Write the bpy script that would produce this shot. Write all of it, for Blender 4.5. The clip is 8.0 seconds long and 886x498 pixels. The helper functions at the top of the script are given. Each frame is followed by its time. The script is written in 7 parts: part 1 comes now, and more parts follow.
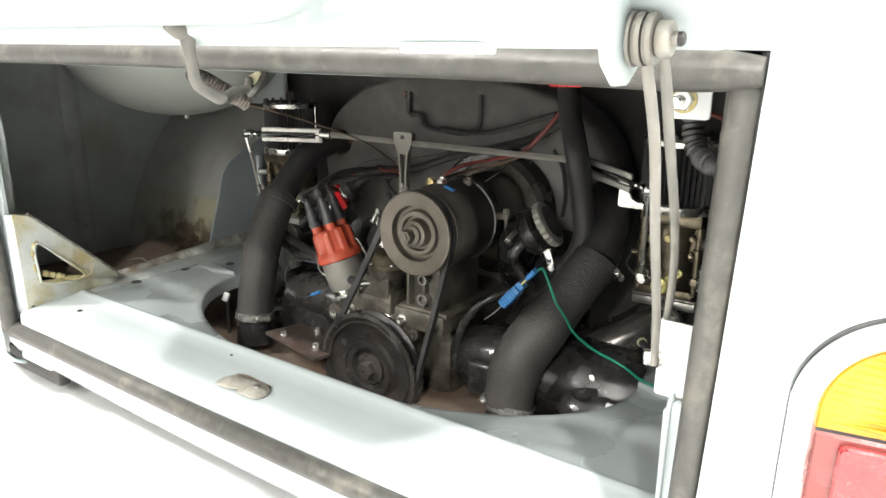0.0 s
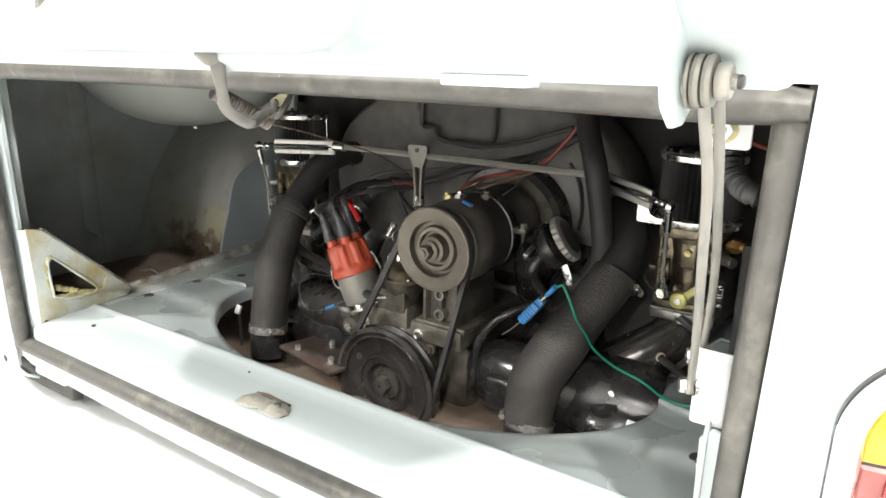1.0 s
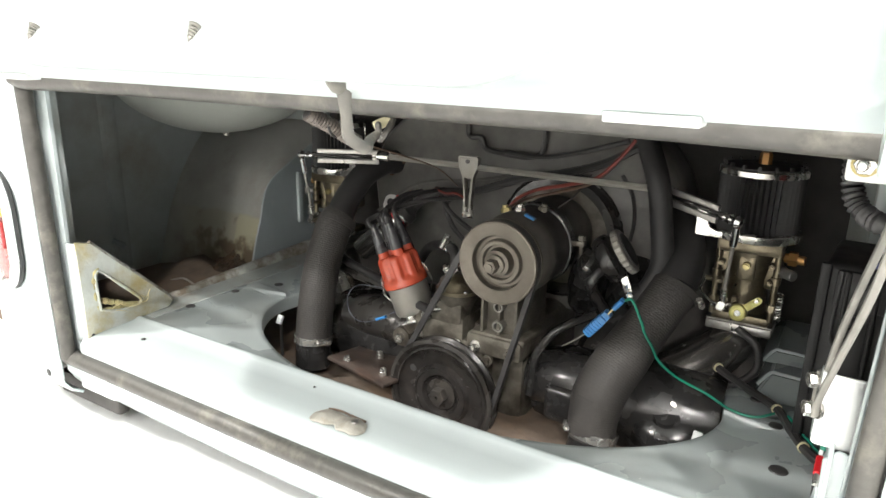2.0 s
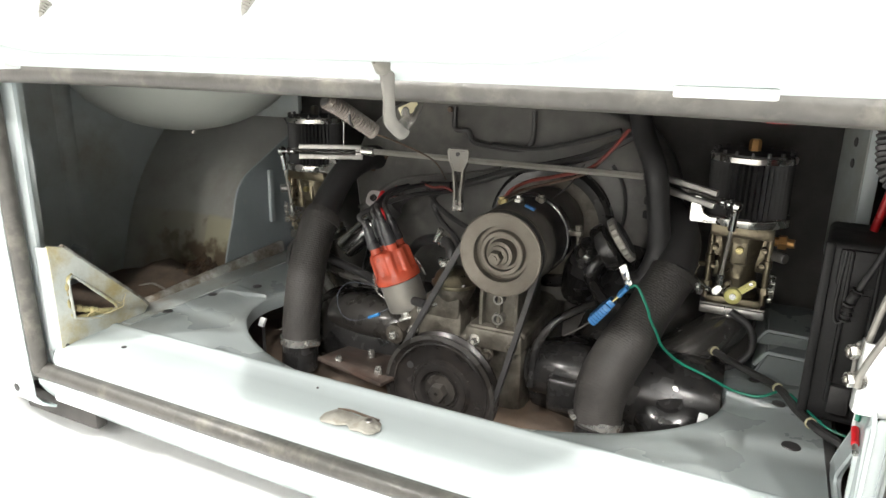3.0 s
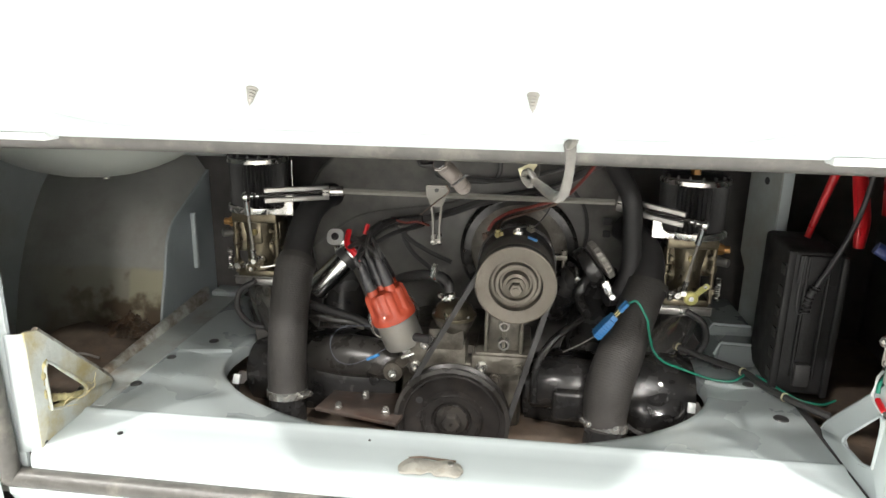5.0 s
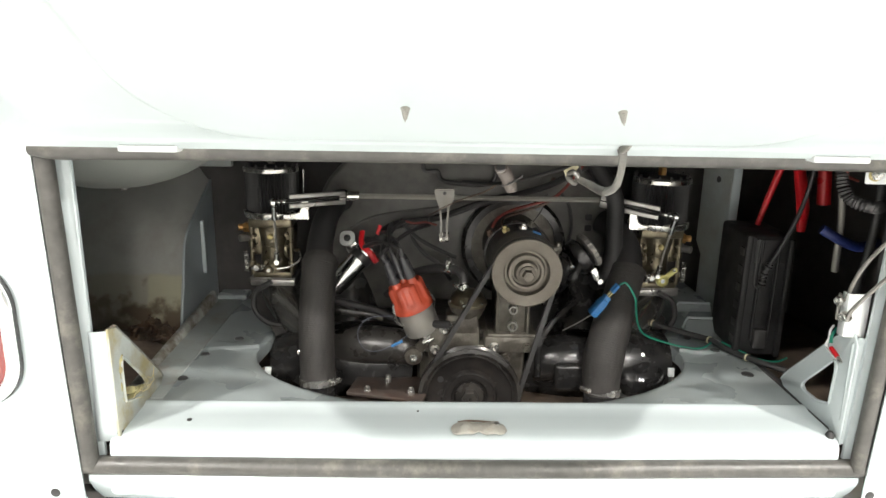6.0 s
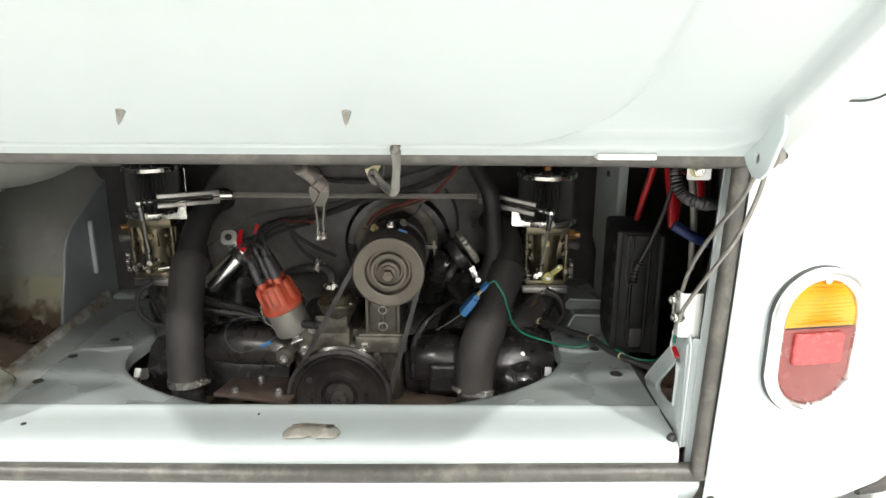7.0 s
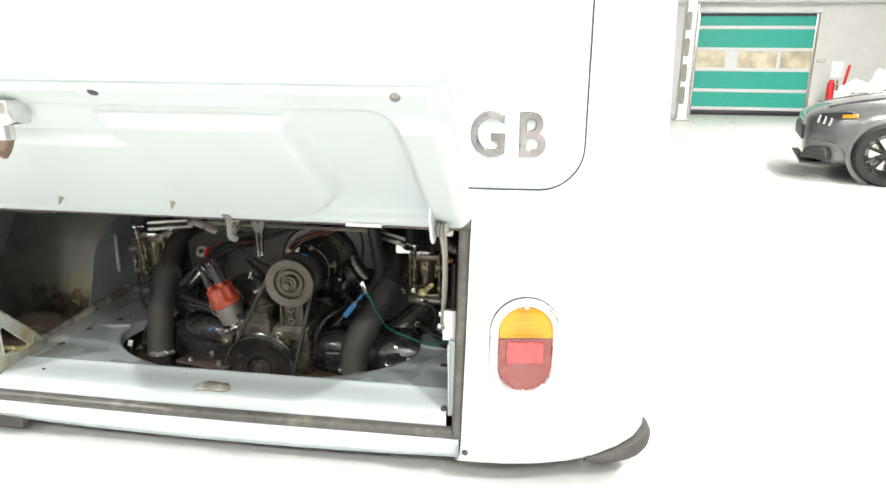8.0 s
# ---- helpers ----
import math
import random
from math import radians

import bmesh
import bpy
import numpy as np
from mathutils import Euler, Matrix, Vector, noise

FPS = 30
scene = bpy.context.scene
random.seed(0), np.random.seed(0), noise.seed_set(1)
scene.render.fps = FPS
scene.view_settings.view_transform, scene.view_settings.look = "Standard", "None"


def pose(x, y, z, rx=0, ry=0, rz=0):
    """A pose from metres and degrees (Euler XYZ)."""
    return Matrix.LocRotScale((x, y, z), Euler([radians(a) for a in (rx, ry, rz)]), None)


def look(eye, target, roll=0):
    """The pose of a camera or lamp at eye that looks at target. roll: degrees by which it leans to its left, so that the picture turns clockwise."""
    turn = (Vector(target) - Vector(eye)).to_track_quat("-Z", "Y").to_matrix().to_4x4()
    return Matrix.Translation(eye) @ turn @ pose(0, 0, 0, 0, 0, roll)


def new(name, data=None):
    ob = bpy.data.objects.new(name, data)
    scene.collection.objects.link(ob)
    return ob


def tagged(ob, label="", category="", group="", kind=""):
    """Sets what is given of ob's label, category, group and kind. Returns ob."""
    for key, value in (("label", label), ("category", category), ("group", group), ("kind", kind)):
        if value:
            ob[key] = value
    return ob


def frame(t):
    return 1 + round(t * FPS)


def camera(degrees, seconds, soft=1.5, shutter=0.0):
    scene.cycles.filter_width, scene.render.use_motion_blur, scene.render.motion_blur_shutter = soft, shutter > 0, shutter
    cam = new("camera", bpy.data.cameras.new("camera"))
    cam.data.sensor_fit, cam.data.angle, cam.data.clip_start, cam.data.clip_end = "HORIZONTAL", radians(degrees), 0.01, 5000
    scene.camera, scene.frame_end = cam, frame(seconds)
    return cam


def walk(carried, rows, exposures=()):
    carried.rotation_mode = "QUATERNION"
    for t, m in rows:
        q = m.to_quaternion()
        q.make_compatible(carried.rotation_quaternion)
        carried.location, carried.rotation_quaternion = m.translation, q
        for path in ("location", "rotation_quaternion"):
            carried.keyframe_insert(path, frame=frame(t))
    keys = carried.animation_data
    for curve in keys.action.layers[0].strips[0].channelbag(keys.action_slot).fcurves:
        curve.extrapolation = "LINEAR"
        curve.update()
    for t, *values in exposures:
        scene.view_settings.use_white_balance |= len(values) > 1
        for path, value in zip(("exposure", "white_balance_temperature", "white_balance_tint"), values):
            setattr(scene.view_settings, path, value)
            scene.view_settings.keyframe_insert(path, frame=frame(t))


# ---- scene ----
cam = camera(66.5, 8.0)
PATH = [
    (0, (0.645, -0.497, 1.068), (-0.413, 1.108, 0.517), 0.9),
    (0.5, (0.637, -0.496, 1.07), (-0.421, 1.11, 0.522), 0.8),
    (1, (0.615, -0.505, 1.088), (-0.438, 1.104, 0.537), 0.8),
    (1.5, (0.578, -0.529, 1.106), (-0.454, 1.09, 0.543), 0.9),
    (1.7, (0.552, -0.545, 1.114), (-0.47, 1.08, 0.55), 1.0),
    (2.8, (0.423, -0.607, 1.103), (-0.44, 1.108, 0.541), 1.2),
    (3, (0.421, -0.604, 1.094), (-0.409, 1.129, 0.54), 1.1),
    (3.2, (0.413, -0.623, 1.093), (-0.372, 1.134, 0.55), 1.1),
    (3.5, (0.398, -0.679, 1.115), (-0.317, 1.107, 0.568), 1.0),
    (4, (0.31, -0.732, 1.127), (-0.256, 1.105, 0.578), 1.0),
    (4.2, (0.262, -0.698, 1.117), (-0.236, 1.16, 0.571), 0.9),
    (4.5, (0.197, -0.663, 1.107), (-0.189, 1.225, 0.573), 0.9),
    (4.7, (0.161, -0.673, 1.123), (-0.149, 1.229, 0.588), 1.0),
    (5.8, (-0.071, -0.868, 1.168), (-0.067, 1.062, 0.643), 1.0),
    (6, (-0.08, -0.873, 1.16), (-0.031, 1.062, 0.655), 1.1),
    (6.5, (0.041, -0.863, 1.174), (0.101, 1.064, 0.642), 1.0),
    (7, (0.185, -0.854, 1.169), (0.195, 1.075, 0.642), 0.3),
    (7.5, (0.29, -0.956, 1.218), (0.241, 0.969, 0.678), 0.5),
    (7.7, (0.416, -1.069, 1.26), (0.285, 0.852, 0.72), 0.5),
    (7.9, (0.582, -1.19, 1.327), (0.363, 0.723, 0.786), 0.6),
    (8, (0.696, -1.254, 1.354), (0.423, 0.654, 0.82), 0.6),
]
EXPOSURES = [(0.0, -0.05, 6500, 10), (4.7, -0.05, 6500, 10), (6.0, -0.34, 6520, 10), (6.5, -0.59, 6540, 9), (7.0, -0.58, 6540, 9), (7.5, -0.62, 6540, 9), (8.0, -0.66, 6520, 9)]
walk(cam, [(t, look(eye, target, roll)) for t, eye, target, roll in PATH], EXPOSURES)

GROUND = 0.0          # height of the hall floor under the van

# ---- world and lamps ----
world = bpy.data.worlds.new("world")
world.use_nodes = True
world.node_tree.nodes["Background"].inputs[0].default_value = (0.8, 0.9, 1.0, 1)
world.node_tree.nodes["Background"].inputs[1].default_value = 0.15
scene.world = world


def lamp(x, y, z, sx, sy, watts, colour=(1.0, 0.97, 0.92)):
    data = bpy.data.lights.new("unseen_lamp", "AREA")
    data.shape, data.size, data.size_y, data.energy, data.color = "RECTANGLE", sx, sy, watts, colour
    ob = new("unseen_lamp", data)
    ob.location = (x, y, z)
    return ob


# x, y, watts, width, length of lamps added, unseen, under the hall's ceiling
# First two follow the lid's shadow edges; the rest brighten bay and hall.
LAMPS = [(-3.15, -2.6, 500, 0.08, 0.26), (2.8, -2.6, 500, 0.08, 0.26), (-2.6, -5.2, 500, 0.5, 0.15), (2.6, -5.2, 500, 0.5, 0.15), (-1.6, -10.8, 300, 0.35, 2.4), (2.6, -10.8, 1000, 0.35, 2.4),
         (5.5, 2.5, 950, 0.35, 2.4), (6.0, 7.5, 1000, 0.35, 2.4), (7.0, 12.5, 850, 0.35, 2.4), (-5.0, 6.0, 400, 0.35, 2.4)]
for lx, ly, watts, width, length in LAMPS:
    lamp(lx, ly, 4.9, width, length, watts)

# ---- materials ----
def mat(name, base, rough=0.5, metal=0.0, vary=0.12, scale=30.0, bump=0.0, bump_scale=200.0, dirt=None, dirt_amount=0.5, dirt_scale=6.0, dirt_from=0.5,
        coat=0.0, rough_vary=0.1, trans=0.0, random_tint=0.0):
    """A surface with fine grain, broad stains and a little relief, in object space."""
    m = bpy.data.materials.new(name)
    m.use_nodes = True
    nt = m.node_tree
    n, l = nt.nodes, nt.links
    p = n["Principled BSDF"]
    p.inputs["Metallic"].default_value = metal
    p.inputs["Coat Weight"].default_value = coat
    p.inputs["Transmission Weight"].default_value = trans
    co = n.new("ShaderNodeTexCoord")
    fine = n.new("ShaderNodeTexNoise")
    fine.inputs["Scale"].default_value, fine.inputs["Detail"].default_value = scale, 5
    l.new(co.outputs["Object"], fine.inputs["Vector"])
    ramp = n.new("ShaderNodeMapRange")
    ramp.inputs["From Min"].default_value, ramp.inputs["From Max"].default_value = 0.3, 0.7
    ramp.inputs["To Min"].default_value, ramp.inputs["To Max"].default_value = 1 - vary, 1 + vary
    l.new(fine.outputs["Fac"], ramp.inputs["Value"])
    tint = n.new("ShaderNodeVectorMath")
    tint.operation = "SCALE"
    tint.inputs[0].default_value = base
    l.new(ramp.outputs["Result"], tint.inputs["Scale"])
    colour = tint.outputs["Vector"]
    if dirt:
        broad = n.new("ShaderNodeTexNoise")
        broad.inputs["Scale"].default_value, broad.inputs["Detail"].default_value, broad.inputs["Roughness"].default_value = dirt_scale, 8, 0.65
        l.new(co.outputs["Object"], broad.inputs["Vector"])
        cut = n.new("ShaderNodeMapRange")
        cut.inputs["From Min"].default_value, cut.inputs["From Max"].default_value = dirt_from, dirt_from + 0.2
        cut.inputs["To Min"].default_value, cut.inputs["To Max"].default_value = 0.0, dirt_amount
        l.new(broad.outputs["Fac"], cut.inputs["Value"])
        mix = n.new("ShaderNodeMix")
        mix.data_type = "RGBA"
        l.new(cut.outputs["Result"], mix.inputs["Factor"])
        l.new(colour, mix.inputs[6])
        mix.inputs[7].default_value = (*dirt, 1)
        colour = mix.outputs[2]
    l.new(colour, p.inputs["Base Color"])
    rr = n.new("ShaderNodeMapRange")
    rr.inputs["From Min"].default_value, rr.inputs["From Max"].default_value = 0.3, 0.7
    rr.inputs["To Min"].default_value, rr.inputs["To Max"].default_value = max(0.02, rough - rough_vary), min(1.0, rough + rough_vary)
    l.new(fine.outputs["Fac"], rr.inputs["Value"])
    l.new(rr.outputs["Result"], p.inputs["Roughness"])
    if bump:
        grain = n.new("ShaderNodeTexNoise")
        grain.inputs["Scale"].default_value, grain.inputs["Detail"].default_value = bump_scale, 4
        l.new(co.outputs["Object"], grain.inputs["Vector"])
        b = n.new("ShaderNodeBump")
        b.inputs["Strength"].default_value, b.inputs["Distance"].default_value = bump, 0.002
        l.new(grain.outputs["Fac"], b.inputs["Height"])
        l.new(b.outputs["Normal"], p.inputs["Normal"])
    return m


PAINT = mat("pale_blue_paint", (0.66, 0.74, 0.75), 0.28, vary=0.004, scale=2.5, coat=0.35, rough_vary=0.0)
# Body paint's hue set darker, to stand for the bay's shade.
PAINT_BAY = mat("darkened_bay_paint", (0.49, 0.545, 0.552), 0.20, vary=0.035, scale=6, rough_vary=0.04, bump=0.02, bump_scale=14)
# Bay floor behind the fold: shade put into a darker, mottled paint.
FLOOR_SHADED = mat("shaded_mottled_bay_floor", (0.31, 0.345, 0.345), 0.30, vary=0.07, scale=7, rough_vary=0.10, bump=0.03, bump_scale=18, dirt=(0.24, 0.245, 0.225), dirt_amount=0.5, dirt_scale=6)
DUCT = mat("dull_duct_paint", (0.40, 0.42, 0.39), 0.55, vary=0.06, scale=8, dirt=(0.30, 0.28, 0.21), dirt_amount=0.5, dirt_scale=5)
# Bay paint darkened for the arch side's shade, with a paler mottle.
PAINT_SHADED = mat("shaded_pale_paint", (0.33, 0.375, 0.39), 0.42, vary=0.10, scale=9, bump=0.05, bump_scale=40, dirt=(0.42, 0.43, 0.41), dirt_amount=0.6, dirt_scale=16, dirt_from=0.56)
PAINT_OLD = mat("old_bay_paint", (0.36, 0.395, 0.39), 0.45, vary=0.10, scale=10, bump=0.08, bump_scale=60, dirt=(0.24, 0.225, 0.165), dirt_amount=0.75, dirt_scale=4.5, dirt_from=0.47)
GRIME = mat("grimy_steel", (0.115, 0.088, 0.068), 0.7, vary=0.3, scale=40, bump=0.4, bump_scale=120, dirt=(0.17, 0.11, 0.07), dirt_amount=0.7, dirt_scale=12)
RUBBER = mat("worn_foam_rubber", (0.072, 0.069, 0.063), 0.40, vary=0.2, scale=60, bump=0.25, bump_scale=120, dirt=(0.23, 0.215, 0.18), dirt_amount=0.5, dirt_scale=24, dirt_from=0.52)
HOSE = mat("paper_hose", (0.033, 0.030, 0.028), 0.66, vary=0.22, scale=40, bump=0.4, bump_scale=300, dirt=(0.056, 0.051, 0.046), dirt_amount=0.5, dirt_scale=14)
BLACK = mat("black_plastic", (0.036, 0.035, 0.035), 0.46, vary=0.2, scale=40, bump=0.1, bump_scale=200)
CASE_BLACK = mat("matt_black_case", (0.016, 0.0155, 0.016), 0.60, vary=0.2, scale=40, bump=0.1, bump_scale=200)
BLACK_GLOSS = mat("black_enamel", (0.018, 0.0175, 0.0175), 0.24, vary=0.3, scale=30, bump=0.5, bump_scale=28, dirt=(0.034, 0.030, 0.026), dirt_amount=0.8, dirt_scale=16)
DYNAMO = mat("grimy_dynamo_black", (0.050, 0.046, 0.041), 0.45, vary=0.3, scale=30, bump=0.3, bump_scale=80, dirt=(0.12, 0.105, 0.085), dirt_amount=0.6, dirt_scale=14)
SHROUD = mat("dusty_black_tin", (0.110, 0.107, 0.100), 0.42, vary=0.25, scale=24, bump=0.15, bump_scale=70, dirt=(0.205, 0.194, 0.175), dirt_amount=0.7, dirt_scale=9)
OIL_BLACK = mat("oil_blackened_tin", (0.028, 0.026, 0.024), 0.30, vary=0.3, scale=30, bump=0.4, bump_scale=50, dirt=(0.050, 0.042, 0.034), dirt_amount=0.6, dirt_scale=14)
CASE = mat("oily_magnesium_case", (0.125, 0.115, 0.095), 0.42, 0.35, vary=0.3, scale=45, bump=0.7, bump_scale=110, dirt=(0.040, 0.032, 0.025), dirt_amount=0.95, dirt_scale=16, dirt_from=0.44)
ALLOY = mat("cast_aluminium", (0.33, 0.322, 0.305), 0.36, 0.9, vary=0.14, scale=60, bump=0.2, bump_scale=260, dirt=(0.16, 0.145, 0.12), dirt_amount=0.6, dirt_scale=25)
ALLOY_GOLD = mat("stained_carburettor_alloy", (0.195, 0.168, 0.118), 0.36, 0.88, vary=0.2, scale=60, bump=0.4, bump_scale=200, dirt=(0.062, 0.050, 0.034), dirt_amount=0.75, dirt_scale=25)
PULLEY = mat("dull_pulley_steel", (0.120, 0.106, 0.086), 0.40, 0.45, vary=0.14, scale=50, bump=0.15, bump_scale=150, dirt=(0.07, 0.058, 0.046), dirt_amount=0.6, dirt_scale=20)
RUST_STEEL = mat("rusty_brown_steel", (0.13, 0.085, 0.060), 0.65, 0.2, vary=0.3, scale=50, bump=0.3, bump_scale=150, dirt=(0.05, 0.04, 0.035), dirt_amount=0.6, dirt_scale=18)
CHROME = mat("bright_chrome", (0.70, 0.70, 0.69), 0.18, 1.0, vary=0.03, scale=30, rough_vary=0.05)
ENAMEL = mat("worn_black_pulley_enamel", (0.022, 0.020, 0.019), 0.20, vary=0.3, scale=30, bump=0.08, bump_scale=60, dirt=(0.045, 0.036, 0.03), dirt_amount=0.6, dirt_scale=18)
COIL = mat("bright_coil_can", (0.86, 0.86, 0.84), 0.21, 1.0, vary=0.05, scale=40, dirt=(0.45, 0.43, 0.40), dirt_amount=0.3, dirt_scale=25, rough_vary=0.04)
BOOT = mat("black_rubber_boot", (0.040, 0.040, 0.043), 0.30, vary=0.2, scale=40, bump=0.1)
LEVER = mat("yellow_zinc_lever", (0.52, 0.49, 0.18), 0.35, 0.3, vary=0.1, scale=50, dirt=(0.22, 0.18, 0.07), dirt_amount=0.5, dirt_scale=30)
RUST_BANK = mat("flaking_brown_rust", (0.105, 0.068, 0.042), 0.8, vary=0.4, scale=70, bump=1.0, bump_scale=240, dirt=(0.045, 0.033, 0.024), dirt_amount=0.9, dirt_scale=30, dirt_from=0.45)
LUG = mat("satin_alloy_lug", (0.74, 0.74, 0.72), 0.42, 0.55, vary=0.05, scale=40)
RIM = mat("polished_lamp_rim", (0.90, 0.90, 0.89), 0.30, 0.9, vary=0.02, scale=30)
STRIKER = mat("dirty_grey_pressed_tin", (0.40, 0.385, 0.34), 0.6, 0.15, vary=0.15, scale=40, bump=0.3, bump_scale=160, dirt=(0.22, 0.18, 0.13), dirt_amount=0.7, dirt_scale=40)
# Body paint darkened for the lid's underside, which gets less light.
LID_INNER = mat("shaded_inner_lid_paint", (0.51, 0.566, 0.572), 0.34, vary=0.012, scale=3, rough_vary=0.04, dirt=(0.468, 0.518, 0.520), dirt_amount=0.4, dirt_scale=5)
STRIP_STAIN = mat("rust_stained_floor_paint", (0.31, 0.335, 0.325), 0.4, vary=0.08, scale=9, bump=0.06, bump_scale=60, dirt=(0.19, 0.145, 0.085), dirt_amount=0.75, dirt_scale=11, dirt_from=0.5)
COPPER = mat("copper_union", (0.46, 0.25, 0.09), 0.35, 0.6, vary=0.15, scale=50)
FOAM = mat("crumbling_yellow_foam", (0.46, 0.42, 0.22), 0.85, vary=0.3, scale=70, bump=1.0, bump_scale=120, dirt=(0.26, 0.20, 0.10), dirt_amount=0.8, dirt_scale=30)
STRAW = mat("pale_straw_fibre", (0.55, 0.47, 0.26), 0.7, vary=0.2, scale=60)
THIN_BLUE = mat("faded_blue_grey_wire", (0.085, 0.095, 0.125), 0.5, vary=0.1, scale=40)
ZINC = mat("zinc_plate", (0.64, 0.63, 0.60), 0.24, 0.9, vary=0.1, scale=60, dirt=(0.32, 0.29, 0.24), dirt_amount=0.45, dirt_scale=30)
STAINED = mat("yellow_stained_paint", (0.47, 0.50, 0.47), 0.5, vary=0.10, scale=25, bump=0.5, bump_scale=90, dirt=(0.36, 0.30, 0.14), dirt_amount=0.95, dirt_scale=12, dirt_from=0.44)
CRUST = mat("brown_crusted_joint", (0.36, 0.37, 0.34), 0.75, vary=0.2, scale=60, bump=0.8, bump_scale=140, dirt=(0.13, 0.10, 0.07), dirt_amount=0.95, dirt_scale=22, dirt_from=0.42)
SLEEVE = mat("brown_corrugated_sleeve", (0.105, 0.088, 0.076), 0.42, vary=0.15, scale=60, bump=0.1, dirt=(0.17, 0.15, 0.13), dirt_amount=0.5, dirt_scale=40)
DIRTY_TIN = mat("bent_dirty_tin", (0.31, 0.30, 0.275), 0.45, 0.35, vary=0.12, scale=40, bump=0.2, bump_scale=120, dirt=(0.20, 0.16, 0.11), dirt_amount=0.6, dirt_scale=24)
BRASS = mat("yellow_passivated_zinc", (0.42, 0.36, 0.17), 0.38, 0.7, vary=0.12, scale=50, dirt=(0.24, 0.18, 0.08), dirt_amount=0.4, dirt_scale=30)
RED_CAP = mat("red_distributor_plastic", (0.52, 0.085, 0.045), 0.17, vary=0.12, scale=40, bump=0.05, dirt=(0.20, 0.03, 0.02), dirt_amount=0.35, dirt_scale=30)
RED = mat("red_plastic", (0.55, 0.012, 0.018), 0.35, vary=0.1, scale=30)
RED_WIRE = mat("red_wire", (0.17, 0.030, 0.022), 0.45, vary=0.15, scale=40)
BLUE = mat("blue_connector_plastic", (0.03, 0.17, 0.42), 0.4, vary=0.12, scale=50)
BLUE_DARK = mat("dark_blue_tape", (0.012, 0.022, 0.11), 0.45, vary=0.1, scale=40)
PEWTER = mat("dark_chrome_letters", (0.30, 0.285, 0.28), 0.24, 1.0, vary=0.25, scale=22)
YELLOW = mat("yellow_plastic", (0.75, 0.50, 0.02), 0.4, vary=0.1, scale=10)
DARK_RUST = mat("dark_rusty_steel", (0.045, 0.033, 0.027), 0.6, 0.2, vary=0.3, scale=50, bump=0.3, bump_scale=150, dirt=(0.11, 0.06, 0.04), dirt_amount=0.5, dirt_scale=18)
GREEN = mat("green_wire", (0.01, 0.20, 0.13), 0.4, vary=0.1, scale=40)
WHITE = mat("white_plastic", (0.72, 0.74, 0.74), 0.4, vary=0.05, scale=30)
BAR_STEEL = mat("dull_bar_steel", (0.36, 0.35, 0.31), 0.34, 0.45, vary=0.08, scale=60, rough_vary=0.05)
ELBOW = mat("dark_plated_elbow", (0.30, 0.29, 0.275), 0.20, 0.9, vary=0.14, scale=40, bump=0.12, bump_scale=60, dirt=(0.12, 0.11, 0.09), dirt_amount=0.6, dirt_scale=18)
TAPE = mat("grey_cloth_tape", (0.18, 0.173, 0.16), 0.75, vary=0.18, scale=60, bump=0.3, bump_scale=240, dirt=(0.2, 0.19, 0.17), dirt_amount=0.5, dirt_scale=30)
YELLOW_TAG = mat("yellowed_tag", (0.62, 0.58, 0.38), 0.6, vary=0.1, scale=40)
STAY = mat("grey_stay_steel", (0.24, 0.23, 0.21), 0.5, 0.35, vary=0.15, scale=40, bump=0.15, dirt=(0.15, 0.13, 0.1), dirt_amount=0.4, dirt_scale=20)
AMBER = mat("amber_lens", (0.70, 0.27, 0.004), 0.15, vary=0.05, scale=30, coat=0.5)
RED_LENS = mat("red_lens", (0.21, 0.050, 0.046), 0.24, vary=0.06, scale=30, coat=0.5)
RED_REFLEX = mat("red_reflector", (0.46, 0.060, 0.065), 0.25, vary=0.12, scale=90, bump=0.3, bump_scale=400, coat=0.5)
# Underbody black, also used where bay surfaces lie in shade.
UNDER_SHADE = mat("black_underbody_and_shade", (0.062, 0.058, 0.055), 0.75, vary=0.3, scale=30, bump=0.4, bump_scale=90)
TYRE = mat("tyre_rubber", (0.02, 0.02, 0.02), 0.75, vary=0.2, scale=40)
CAR_PAINT = mat("grey_metallic_paint", (0.15, 0.157, 0.160), 0.20, 0.55, vary=0.01, scale=5, coat=1.0, rough_vary=0.0)
CONCRETE = mat("pale_sealed_floor", (0.60, 0.60, 0.59), 0.35, vary=0.02, scale=3, bump=0.03, bump_scale=40, dirt=(0.54, 0.53, 0.52), dirt_amount=0.3, dirt_scale=0.7)
WALLS = mat("hall_wall_paint", (0.70, 0.70, 0.69), 0.7, vary=0.04, scale=4, dirt=(0.50, 0.50, 0.48), dirt_amount=0.3, dirt_scale=0.6)
TEAL = mat("teal_door_fabric", (0.03, 0.40, 0.31), 0.5, vary=0.06, scale=6)
GLASS_FAR = mat("clear_door_panel", (0.62, 0.56, 0.42), 0.25, vary=0.35, scale=2.2)
SEAM = mat("dark_seam_rubber", (0.030, 0.030, 0.030), 0.5, vary=0.1, scale=30)
WINDOW = mat("dark_glass", (0.02, 0.022, 0.025), 0.05, vary=0.1, scale=5)



